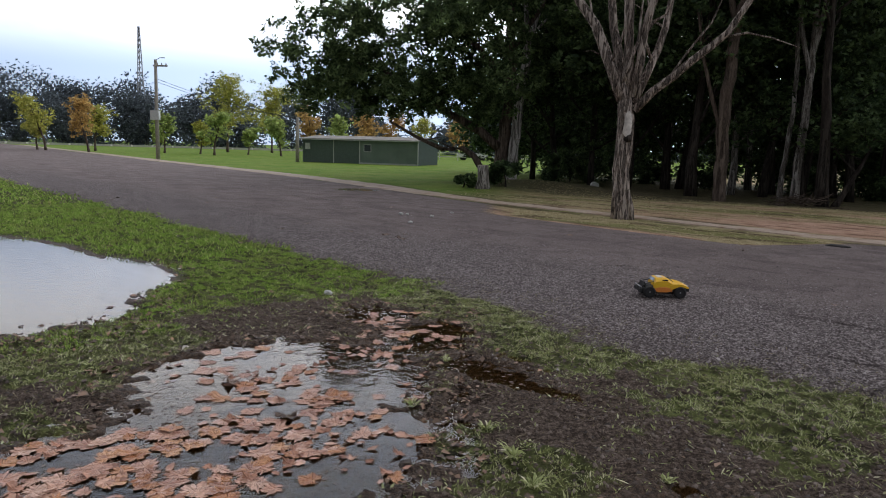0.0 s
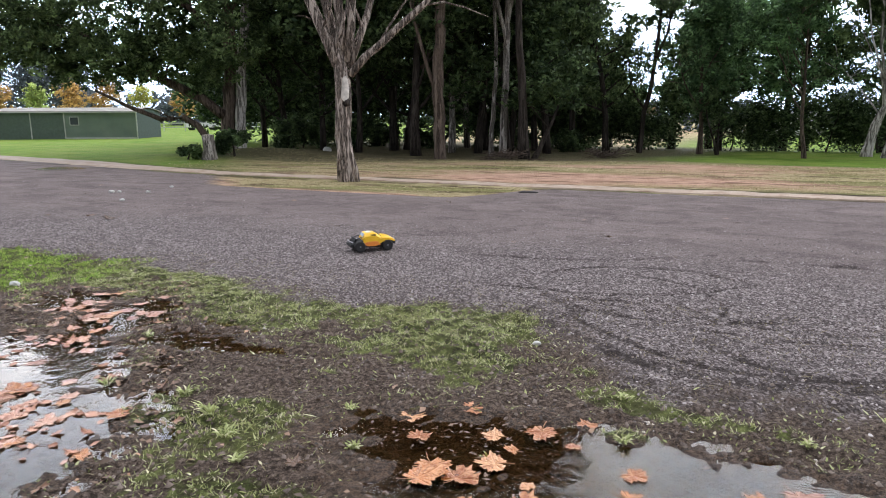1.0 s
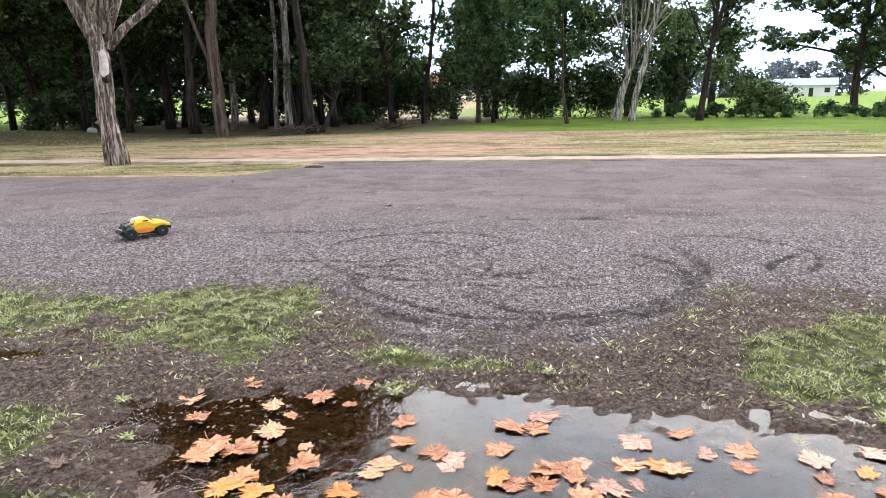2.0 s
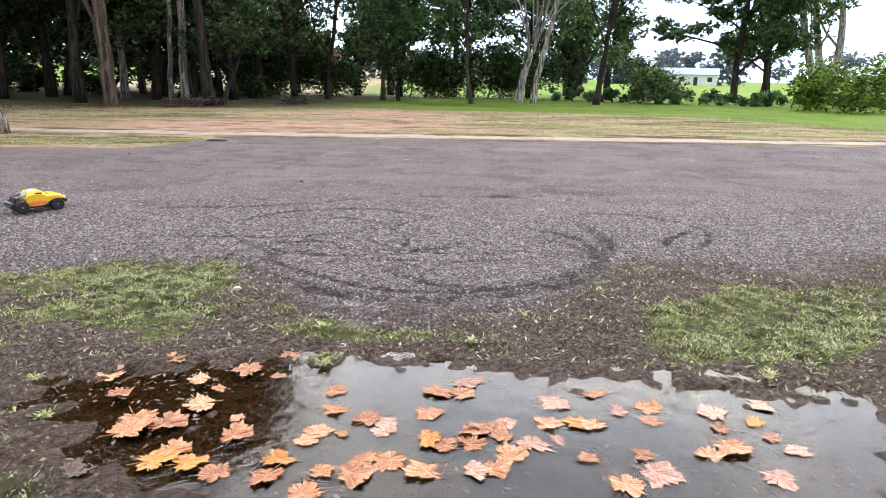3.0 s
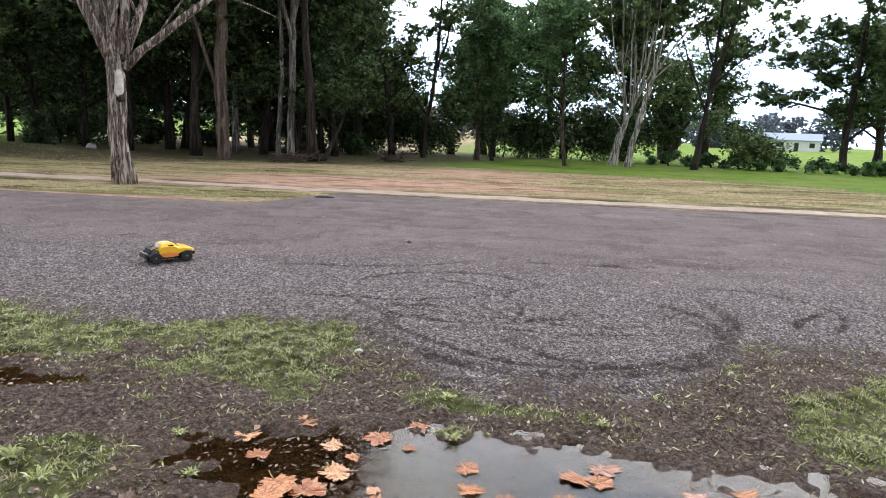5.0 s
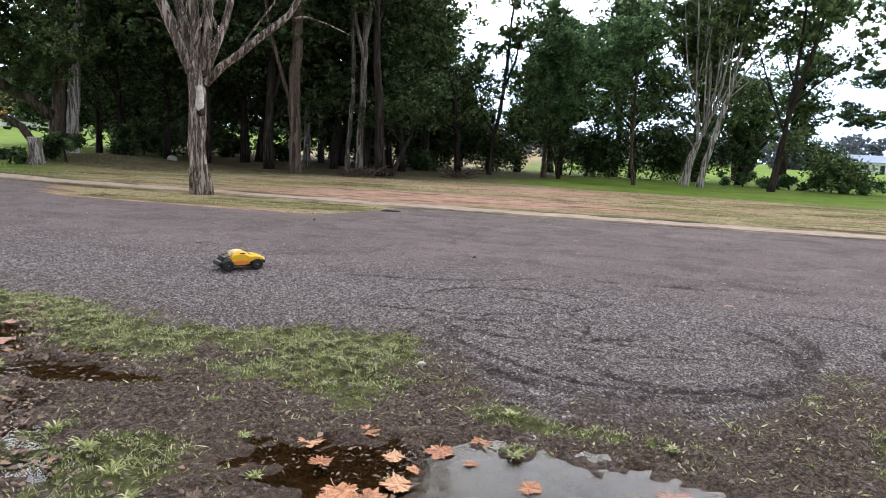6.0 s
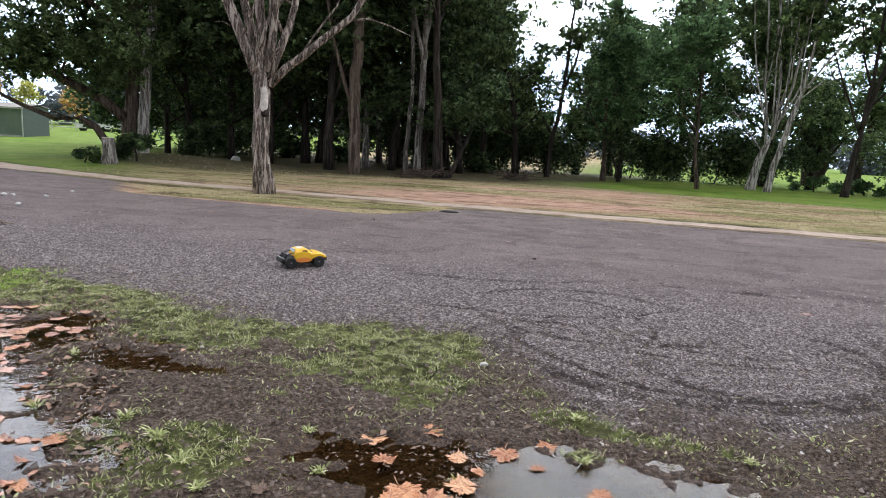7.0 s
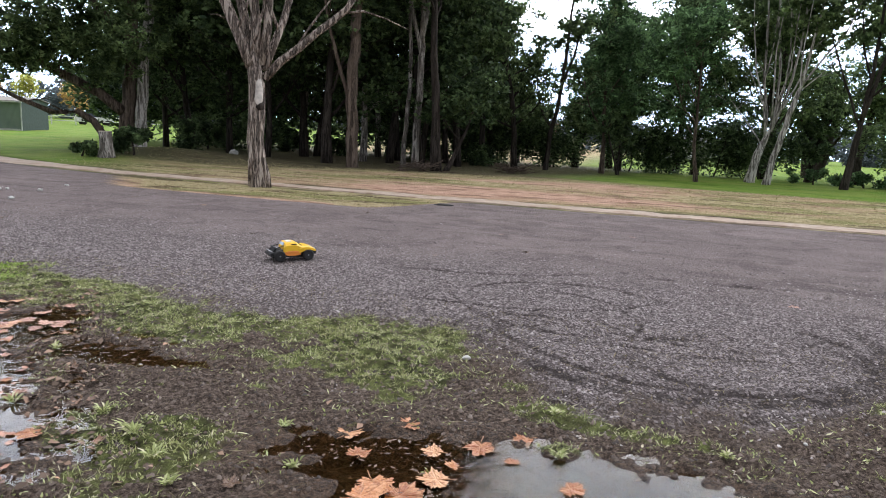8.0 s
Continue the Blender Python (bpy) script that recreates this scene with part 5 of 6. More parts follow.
# ---- distant houses ----
def house(x, y, turn, wide, deep, wall_colour, roof_colour, label, z=None):
    root = thing("house", (x, y, level(x, y) if z is None else z), label, "house", turn=turn)
    wall = plain("wall_paint_" + label.split()[0], wall_colour, 0.7)
    part("wall", Shape().box(-wide / 2, -deep / 2, -0.6, wide / 2, deep / 2, 2.6).mesh("wall", wall, False), root)
    part("roof", Shape().prism([(-deep / 2 - 0.5, 2.5), (0, 4.0), (deep / 2 + 0.5, 2.5), (deep / 2 + 0.5, 2.62), (0, 4.14), (-deep / 2 - 0.5, 2.62)], -wide / 2 - 0.5, wide / 2 + 0.5).mesh("roof", plain("roof_" + label.split()[0], roof_colour, 0.85, spec=0.1), False), root)
    glass = plain("window_glass", (0.03, 0.035, 0.04), 0.1)
    frame_mat = plain("window_paint", (0.75, 0.75, 0.73), 0.5)
    n = max(2, int(wide / 3.0))
    for k in range(n):
        cx = -wide / 2 + wide * (k + 0.5) / n
        if k == n - 2:
            part("door", Shape().box(cx - 0.45, -deep / 2 - 0.05, -0.05, cx + 0.45, -deep / 2 + 0.02, 2.0).mesh("door", glass, False), root)
            continue
        w = part("window", Shape().box(cx - 0.55, -deep / 2 - 0.04, 0.95, cx + 0.55, -deep / 2 + 0.02, 2.0).mesh("window", glass, False), root)
        part("window_frame", Shape().box(cx - 0.62, -deep / 2 - 0.07, 0.87, cx + 0.62, -deep / 2 - 0.045, 0.95).box(cx - 0.62, -deep / 2 - 0.07, 2.0, cx + 0.62, -deep / 2 - 0.045, 2.08).mesh("window_frame", frame_mat, False), w)


house(165.0, 78, -65, 16, 7, (0.78, 0.79, 0.80), (0.36, 0.42, 0.54), "white weatherboard house with blue-grey roof")
house(172, 95, -62, 9, 6, (0.55, 0.66, 0.66), (0.5, 0.56, 0.6), "pale teal outbuilding with light roof")
house(150, 33, -78, 7, 5, (0.45, 0.55, 0.52), (0.45, 0.52, 0.5), "green-grey outbuilding with flat pale roof")
house(82, 118, -35, 14, 7, (0.72, 0.68, 0.62), (0.42, 0.16, 0.10), "cream brick house with red tiled roof")
house(105, 96, -45, 11, 7, (0.74, 0.73, 0.70), (0.34, 0.33, 0.33), "pale rendered house with grey roof")
house(68, 140, -20, 10, 7, (0.72, 0.70, 0.66), (0.30, 0.28, 0.27), "beige house with dark roof")


# ---- fence and parked car beyond the shed ----
def fence(points, label):
    root = thing("fence", (*points[0], level(*points[0])), label, "fence")
    o = Vector((*points[0], level(*points[0])))
    a, b = Vector((*points[0], level(*points[0]))), Vector((*points[1], level(*points[1])))
    n = int((b - a).length / 2.5)
    mat = plain("fence_paint", (0.5, 0.5, 0.47), 0.7)
    for k in range(n + 1):
        p = a.lerp(b, k / n) - o
        part("post", Shape().box(p.x - 0.05, p.y - 0.05, p.z - 0.2, p.x + 0.05, p.y + 0.05, p.z + 1.15).mesh("post", mat, False), root)
    for z in (0.45, 0.95):
        part("rail", Shape().tube([a - o + Vector((0, 0, z)), b - o + Vector((0, 0, z))], [0.05, 0.05], 6).mesh("rail", mat), root)


fence(((-14, 93), (26, 88)), "pale timber rail fence across the far lawn")


def parked_car(x, y, turn, label, colour):
    root = thing("car", (x, y, level(x, y)), label, "car", turn=turn)
    paint = plain("car_paint", colour, 0.3, 0.2)
    glass, rubber = plain("car_glass", (0.02, 0.025, 0.03), 0.08), plain("rubber", (0.02, 0.02, 0.02), 0.8)
    body = Shape()
    body.v = [(u, v, z) for u, z in ((-2.1, 0.35), (-2.1, 0.85), (-1.5, 0.95), (1.0, 0.95), (2.0, 0.75), (2.1, 0.35)) for v in (-0.85, 0.85)]
    n = 6
    body.f = [(2 * k, 2 * ((k + 1) % n), 2 * ((k + 1) % n) + 1, 2 * k + 1) for k in range(n)] + [tuple(2 * k for k in range(n)), tuple(2 * k + 1 for k in range(n))[::-1]]
    part("body", body.mesh("body", paint, False), root)
    cab = Shape()
    cab.v = [(u, v, z) for u, z, w in ((-1.6, 0.95, 0.8), (-1.1, 1.42, 0.62), (0.2, 1.42, 0.62), (0.9, 0.95, 0.8)) for v in (-w, w)]
    cab.f = [(0, 2, 3, 1), (2, 4, 5, 3), (4, 6, 7, 5), (0, 6, 4, 2), (1, 3, 5, 7)]
    part("cabin", cab.mesh("cabin", glass, False), root)
    for u in (-1.3, 1.35):
        for v in (-0.82, 0.82):
            part("wheel", Shape().tube([(u, v - 0.1, 0.32), (u, v + 0.1, 0.32)], [0.32, 0.32], 14).mesh("wheel", rubber), root)


parked_car(3.0, 96, 10, "pale grey hatchback parked beyond the fence", (0.6, 0.6, 0.6))
parked_car(8.0, 97, 5, "dark blue car parked beyond the fence", (0.08, 0.10, 0.16))

# ---- far woods ----
for k, (x0, y0, x1, y1, tall, n) in enumerate([(-230, 170, -130, 190, 23, 60), (-130, 190, -20, 175, 18.5, 60), (-20, 170, 60, 160, 13, 40), (60, 165, 190, 75, 10, 60), (190, 75, 205, -80, 10, 40)]):
    r = np.random.default_rng(200 + k)
    f = r.random(n)
    cx, cy = x0 + (x1 - x0) * f + r.normal(size=n) * 4, y0 + (y1 - y0) * f + r.normal(size=n) * 6
    centres, radii = [], []
    for x, y in zip(cx, cy):
        t, foot = tall * r.uniform(0.6, 1.1), level(x, y)
        for _ in range(6):
            centres.append((x + r.normal() * 2.5, y + r.normal() * 2.5, foot + t * r.uniform(0.05, 0.85)))
            radii.append(t * r.uniform(0.18, 0.28))
    tagged(new("far_woods", quads_mesh("far_woods", leaf_quads(centres, radii, (46000, 46000, 12000, 9000, 5000)[k], (1.0, 1.0, 1.4, 1.5, 1.6)[k], 0.1, 0.9, 300 + k, 0), LEAF_HAZED)), "distant line of dark trees paled by haze", "woods", kind="stuff")


# ---- loose cover of the ground ----
def scatter(count, a0, a1, s0, s1, keep, seed):
    """Random places along and across the road, kept with the given chance."""
    r = np.random.default_rng(seed)
    a, s = r.uniform(a0, a1, count), r.uniform(s0, s1, count)
    x, y = at_road(a, s)
    chance = keep(x, y, a, s, masks(x, y))
    ok = r.random(count) < chance
    return x[ok], y[ok], r


def blades(name, label, mat, count, area, keep, tall, wide, seed, lean=0.7):
    x, y, r = scatter(count, *area, keep, seed)
    n = len(x)
    z = height(x, y)
    an, off = r.uniform(0, 6.283, n), r.normal(size=(n, 2)) * 0.5
    h = tall * (0.5 + r.random(n) ** 1.5)
    tip = np.stack([x + off[:, 0] * h * lean * 2, y + off[:, 1] * h * lean * 2, z + h], 1)
    foot = np.stack([x, y, z - 0.006], 1)
    mid = foot * 0.5 + tip * 0.5 + np.array([0, 0, 1]) * (h * 0.14)[:, None]
    side = np.stack([np.cos(an), np.sin(an), 0 * an], 1) * (wide * (0.6 + 0.8 * r.random(n)))[:, None] / 2
    return tagged(new(name, quads_mesh(name, np.stack([foot, mid + side, tip, mid - side], 1), mat)), label, "grass", kind="stuff")


def blade_material(name, *stops):
    k = Nodes(name)
    base = k.ramp(k.random(True), *stops)
    base = k.mix(k.ramp(k.noise(1.6, 4), (0.45, 0.0), (0.7, 0.4)), base, (0.24, 0.22, 0.08))
    k.set(base, 0.55, spec=0.12)
    tr, mx = k.n.new("ShaderNodeBsdfTranslucent"), k.n.new("ShaderNodeMixShader")
    k.l.new(base, tr.inputs["Color"])
    mx.inputs[0].default_value = 0.4
    k.l.new(k.bsdf.outputs[0], mx.inputs[1])
    k.l.new(tr.outputs[0], mx.inputs[2])
    k.l.new(mx.outputs[0], k.n["Material Output"].inputs["Surface"])
    return k.mat


GRASS = blade_material("verge_grass", (0.0, (0.19, 0.21, 0.085)), (0.45, (0.42, 0.47, 0.19)), (0.8, (0.60, 0.63, 0.34)), (1.0, (0.80, 0.74, 0.54)))
DEAD = blade_material("dead_grass", (0.0, (0.06, 0.045, 0.03)), (0.6, (0.22, 0.18, 0.11)), (1.0, (0.38, 0.32, 0.22)))


def on_grass(x, y, a, s, m):
    return m[1] ** 1.3 * (0.05 + 0.95 * smooth(0.44, 0.56, fbm(x, y, 0.08, 69)))


LUSH = blade_material("lush_grass", (0.0, (0.10, 0.17, 0.03)), (0.45, (0.26, 0.42, 0.065)), (0.85, (0.42, 0.58, 0.13)), (1.0, (0.6, 0.6, 0.26)))
blades("grass", "thin trodden grass on the muddy verge", GRASS, 520000, (-4.4, 6.0, 1.0, 6.6), on_grass, 0.015, 0.0048, 401, 1.25)
blades("grass", "lush green grass on the verge", LUSH, 110000, (-7.0, -3.9, 0.8, 6.6), on_grass, 0.024, 0.0065, 406, 0.9)
blades("weeds", "tiny green weeds sprouting in the mud", GRASS, 40000, (-4.4, 6.0, 1.2, 6.2), lambda x, y, a, s, m: 0.5 * (1 - m[0]) * (basin(x, y) < -0.02) * smooth(0.38, 0.54, fbm(x, y, 0.22, 63)), 0.014, 0.012, 407, 1.6)
blades("grass", "short green grass on the verge by the far puddle", LUSH, 110000, (-16, -7.0, 0.5, 6.8), on_grass, 0.045, 0.012, 402)
blades("grass", "short green grass along the far verge", LUSH, 60000, (-45, -16, -2, 6.8), on_grass, 0.06, 0.035, 405)
blades("dead_grass", "thin dead grass scraps on the mud", DEAD, 50000, (-5.5, 6.0, 1.2, 6.6), lambda x, y, a, s, m: 0.35 * (basin(x, y) < -0.06), 0.014, 0.006, 403, 2.6)
blades("dry_grass", "dry trodden grass beside the footpath", blade_material("straw_grass", (0.0, (0.28, 0.25, 0.12)), (0.5, (0.42, 0.36, 0.20)), (1.0, (0.56, 0.48, 0.30))), 45000, (-22, 14, 13.0, 24), lambda x, y, a, s, m: (m[2] * (1 - m[3]) * 0.7) * (np.abs(s - path_middle(a)) > 0.8), 0.03, 0.02, 404, 1.8)


def tuft(x, y, count, reach, seed):
    r = np.random.default_rng(seed)
    an, ln = r.uniform(0, 6.283, count), reach * r.uniform(0.5, 1.1, count)
    foot = np.zeros((count, 3)) + r.normal(size=(count, 3)) * np.array([0.010, 0.010, 0])
    out = np.stack([np.cos(an), np.sin(an), 0 * an], 1)
    rise = r.uniform(0.25, 0.8, count)
    tip = foot + out * (ln * 0.85)[:, None] + np.array([0, 0, 1]) * (ln * rise)[:, None]
    mid = foot * 0.45 + tip * 0.55 + np.array([0, 0, 1]) * (ln * 0.18)[:, None]
    side = np.stack([-np.sin(an), np.cos(an), 0 * an], 1) * 0.006
    ob = tagged(new("grass_tuft", quads_mesh("grass_tuft", np.stack([foot, mid + side, tip, mid - side], 1), GRASS)), "spiky green grass tuft growing in the mud", "grass tuft", "grass tufts in the mud")
    ob.matrix_basis = pose(x, y, level(x, y))


for k, (a, s, size) in enumerate(((-0.63, 3.53, 0.17), (-0.98, 3.7, 0.10), (-0.35, 3.35, 0.12), (0.25, 3.55, 0.09), (-0.15, 3.2, 0.10), (1.4, 4.12, 0.10), (1.32, 4.6, 0.09), (3.72, 4.0, 0.10), (3.3, 3.85, 0.07), (0.0, 3.9, 0.08), (-1.5, 3.6, 0.10), (0.62, 3.45, 0.07), (-2.0, 4.35, 0.09), (0.85, 3.75, 0.06), (2.2, 4.4, 0.07))):
    tuft(*at_road(a, s), 34, size * 0.66, 500 + k)


def stones(name, label, mat, count, area, keep, small, large, seed, flat=0.55):
    """Pebbles, each a squashed four-sided lump bedded in the ground, as one mesh."""
    x, y, r = scatter(count, *area, keep, seed)
    n = len(x)
    size = small + (large - small) * r.random(n) ** 3
    shape = np.array([(1, 0, -0.3), (0, 1, -0.3), (-1, 0, -0.3), (0, -1, -0.3), (0.15, 0.1, 1)], float)
    pts = shape[None] * (0.65 + 0.7 * r.random((n, 5, 1))) * np.stack([np.ones(n), 0.6 + 0.4 * r.random(n), flat * (0.6 + 0.7 * r.random(n))], 1)[:, None]
    an = r.uniform(0, 6.283, n)
    c, s = np.cos(an)[:, None], np.sin(an)[:, None]
    px, py, pz = pts[..., 0] * c - pts[..., 1] * s, pts[..., 0] * s + pts[..., 1] * c, pts[..., 2]
    co = np.stack([px, py, pz], -1) * size[:, None, None] + np.stack([x, y, height(x, y)], 1)[:, None]
    tri = np.array([(0, 1, 4), (1, 2, 4), (2, 3, 4), (3, 0, 4)])
    idx = (tri[None] + 5 * np.arange(n)[:, None, None]).reshape(-1, 3)
    me = bpy.data.meshes.new(name)
    me.vertices.add(5 * n)
    me.vertices.foreach_set("co", co.astype(np.float32).ravel())
    me.loops.add(idx.size)
    me.loops.foreach_set("vertex_index", idx.astype(np.int32).ravel())
    me.polygons.add(len(idx))
    me.polygons.foreach_set("loop_start", np.arange(0, idx.size, 3, dtype=np.int32))
    me.update(calc_edges=True)
    me.materials.append(mat)
    return tagged(new(name, me), label, "gravel", kind="stuff")


def stone_material(name, *stops):
    k = Nodes(name)
    base = k.ramp(k.random(True), *stops)
    return k.set(k.mix(0.2, base, k.ramp(k.noise(120, 3), (0.3, (0.05, 0.043, 0.038)), (0.7, (0.26, 0.225, 0.205)))), 0.8, spec=0.3)


PEBBLE = stone_material("gravel_stone", (0.0, (0.030, 0.024, 0.023)), (0.45, (0.16, 0.133, 0.130)), (0.8, (0.29, 0.25, 0.245)), (0.95, (0.37, 0.33, 0.32)), (1.0, (0.50, 0.455, 0.44)))
CLOD = stone_material("mud_clod", (0.0, (0.02, 0.013, 0.010)), (0.6, (0.085, 0.056, 0.040)), (0.92, (0.15, 0.112, 0.088)), (1.0, (0.22, 0.175, 0.145)))
stones("gravel", "loose grey road gravel", PEBBLE, 150000, (-7.5, 8.0, 4.3, 9.8), lambda x, y, a, s, m: (0.05 + 0.95 * m[0]) * (1 - 0.85 * smooth(7.2, 9.6, s)) * (1 - m[1]) * (1 - 0.95 * m[7]) * (basin(x, y) < -0.05), 0.005, 0.019, 411)
stones("gravel", "fine gravel on the compacted roadway", PEBBLE, 40000, (-14, 12, 8.0, 15.0), lambda x, y, a, s, m: m[0] * 0.7, 0.005, 0.017, 412)
stones("mud_clods", "trodden clods and crumbs of wet mud", CLOD, 60000, (-5.0, 6.0, 1.2, 6.2), lambda x, y, a, s, m: (1 - m[0]) * 0.75 * (basin(x, y) < 0.0), 0.004, 0.024, 413, 0.6)
stones("mud_clods", "dark clods thrown up along the tyre rings", CLOD, 30000, (-1.5, 6.5, 4.4, 9.5), lambda x, y, a, s, m: m[7] * 0.8, 0.005, 0.02, 414, 0.6)


# ---- fallen leaves ----
def leaf_material(name, dark, mid, light):
    k = Nodes(name)
    base = k.ramp(k.random(), (0.0, dark), (0.5, mid), (1.0, light))
    base = k.mix(k.ramp(k.noise(3.5, 5, 0.65), (0.44, 0.0), (0.62, 0.7)), base, tuple(1.05 * c for c in light))
    base = k.mix(k.ramp(k.noise(6.0, 6, 0.7, distortion=0.5), (0.48, 0.0), (0.62, 0.85)), base, dark)
    base = k.mix(k.ramp(k.noise(16, 4, 0.7), (0.60, 0.0), (0.70, 0.8)), base, tuple(0.35 * c for c in dark))
    vein = k.attribute("vein")
    base = k.mix(k.ramp(vein, (0.74, 0.0), (0.92, 0.4)), base, tuple(1.15 * c for c in light))
    lift = k.maths("ADD", k.noise(14, 4), k.maths("MULTIPLY", vein, 0.8))
    return k.set(base, 0.42, lift, 0.03, 0.6, 0, 0.4)


LEAF_FALLEN = leaf_material("fallen_leaf", (0.27, 0.085, 0.032), (0.50, 0.20, 0.078), (0.62, 0.34, 0.18))
LEAF_SOAKED = leaf_material("soaked_leaf", (0.27, 0.115, 0.075), (0.52, 0.255, 0.165), (0.64, 0.40, 0.29))
LEAF_GOLD = leaf_material("golden_leaf", (0.42, 0.15, 0.03), (0.54, 0.22, 0.045), (0.60, 0.29, 0.07))
LEAF_BROWN = leaf_material("brown_leaf", (0.06, 0.035, 0.022), (0.14, 0.08, 0.05), (0.24, 0.15, 0.095))


def leaf_mesh(seed, mat, curl):
    """A five-lobed toothed leaf about 1 long, with a stalk, curled up at the rims."""
    rnd = random.Random(seed)
    lobes = [(-128, 0.34), (-62, 0.48), (0, 0.58), (62, 0.48), (128, 0.34)]
    rim, vein = [], []
    for i, (ang, ln) in enumerate(lobes):
        ang += rnd.uniform(-7, 7)
        ln *= rnd.uniform(0.72, 1.15)
        for da, f in ((-27, 0.68), (-20, 0.86), (-10, 0.78), (0, 1.0), (10, 0.78), (20, 0.86), (27, 0.68)):
            rim.append((ang + da, ln * f * rnd.uniform(0.80, 1.15)))
            vein.append(1.0 if da == 0 else 0.35 if abs(da) == 18 else 0.1)
        if i < 4:
            vein.append(0.0)
            rim.append(((lobes[i][0] + lobes[i + 1][0]) / 2, 0.32 * rnd.uniform(0.8, 1.2)))
    rim.append((180, 0.10))
    vein.append(1.0)
    sh = Shape()
    tilt = [rnd.uniform(-0.5, 1.0) for _ in range(5)]

    def lift(x, y):
        r = math.hypot(x, y)
        an = math.atan2(x, y)
        return curl * (0.55 * r * r * (1 + 0.8 * math.sin(2 * an + tilt[0] * 3)) + 0.20 * r * math.sin(3 * an + 5 * tilt[1]) + 0.22 * r * r * math.sin(7 * an + 3 * tilt[2]) + 0.10 * r * math.sin(11 * x + 5 * tilt[4]) * math.cos(9 * y)) + 0.025 * r * abs(math.sin(2.9 * an))

    sh.v.append((0, 0, 0))
    n = len(rim)
    for scale in (0.5, 1.0):
        for ang, ln in rim:
            x, y = scale * ln * math.sin(radians(ang)), scale * ln * math.cos(radians(ang))
            sh.v.append((x, y, lift(x, y)))
    for k in range(n):
        sh.f.append((0, 1 + k, 1 + (k + 1) % n))
        sh.f.append((1 + k, 1 + n + k, 1 + n + (k + 1) % n, 1 + (k + 1) % n))
    sh.tube([(0, -0.02, 0.004), (0.02, -0.22, 0.012 + 0.05 * curl), (0.05 * tilt[3], -0.42, 0.03 + 0.1 * curl)], [0.009, 0.007, 0.009], 5)
    me = sh.mesh("fallen_leaf", mat)
    veins = [1.0] + vein + vein
    me.attributes.new("vein", "FLOAT", "POINT").data.foreach_set("value", veins + [0.9] * (len(sh.v) - len(veins)))
    return me


LEAVES = {
    "fallen": [leaf_mesh(600 + k, LEAF_FALLEN, 0.07 + 0.09 * k) for k in range(6)],
    "soaked": [leaf_mesh(610 + k, LEAF_SOAKED, 0.01 + 0.02 * k) for k in range(6)],
    "gold": [leaf_mesh(620 + k, LEAF_GOLD, 0.12 + 0.12 * k) for k in range(3)],
    "brown": [leaf_mesh(630 + k, LEAF_BROWN, 0.5 + 0.2 * k) for k in range(3)],
}
LEAF_LABELS = {
    "fallen": "curled orange-brown autumn leaf lying in the puddle",
    "soaked": "flat soaked pinkish-brown leaf floating in the puddle",
    "gold": "golden yellow autumn leaf lying in the puddle",
    "brown": "dark brown shrivelled leaf on the wet ground",
}
leaf_rnd = random.Random(77)


def fallen_leaf(x, y, kind, size, group, label=""):
    ob = new("fallen_leaf", leaf_rnd.choice(LEAVES[kind]))
    tagged(ob, label or LEAF_LABELS[kind], "leaf", group)
    z = max(level(x, y), WATER) + 0.002 + 0.004 * leaf_rnd.random()
    ob.matrix_basis = pose(x, y, z, leaf_rnd.uniform(-3, 3), leaf_rnd.uniform(-3, 3), leaf_rnd.uniform(0, 360)) @ Matrix.Diagonal((size * leaf_rnd.uniform(0.8, 1.2), size, size, 1))
    return ob


BROWN_POOL = [(3.37, 2.52), (3.04, 2.57), (3.60, 2.17), (3.85, 2.15), (3.36, 2.21), (3.38, 2.04), (3.01, 2.33), (3.66, 1.97), (3.25, 1.97), (3.30, 1.73), (2.98, 2.06), (3.04, 1.91), (2.88, 1.97), (3.49, 1.39), (3.43, 1.36), (3.77, 1.66), (3.65, 1.50), (3.56, 1.31), (2.88, 1.67), (2.97, 1.56), (2.97, 1.68), (3.02, 1.40), (3.21, 1.61), (3.16, 1.26), (3.25, 1.35), (3.32, 1.14), (3.40, 1.05), (3.48, 1.09), (3.19, 1.06), (2.61, 1.79)]
BRIGHT_POOL = [(4.14, 1.26), (4.31, 1.28), (3.96, 1.18), (3.71, 1.32), (3.77, 1.23), (3.82, 1.03), (4.06, 0.90), (4.16, 0.89), (4.01, 0.94), (4.04, 0.80), (4.09, 0.70), (3.90, 0.86), (3.82, 0.93), (4.49, 0.83), (4.65, 0.76), (4.27, 0.74), (4.21, 0.64), (4.38, 0.63), (4.43, 0.58), (4.60, 0.58), (4.73, 0.50), (4.63, 0.42), (4.90, 0.24), (4.81, 0.17), (4.69, 0.09), (5.15, 0.15), (4.96, 0.08), (4.89, -0.01), (4.88, -0.15), (3.58, 1.01), (3.63, 0.84), (3.76, 0.73), (3.82, 0.68), (3.94, 0.67), (4.28, 0.22), (4.18, 0.44), (4.56, 0.11), (4.61, -0.14), (4.13, 0.26), (4.35, 0.31), (3.70, 1.18), (4.20, 1.20), (4.78, 0.46)]
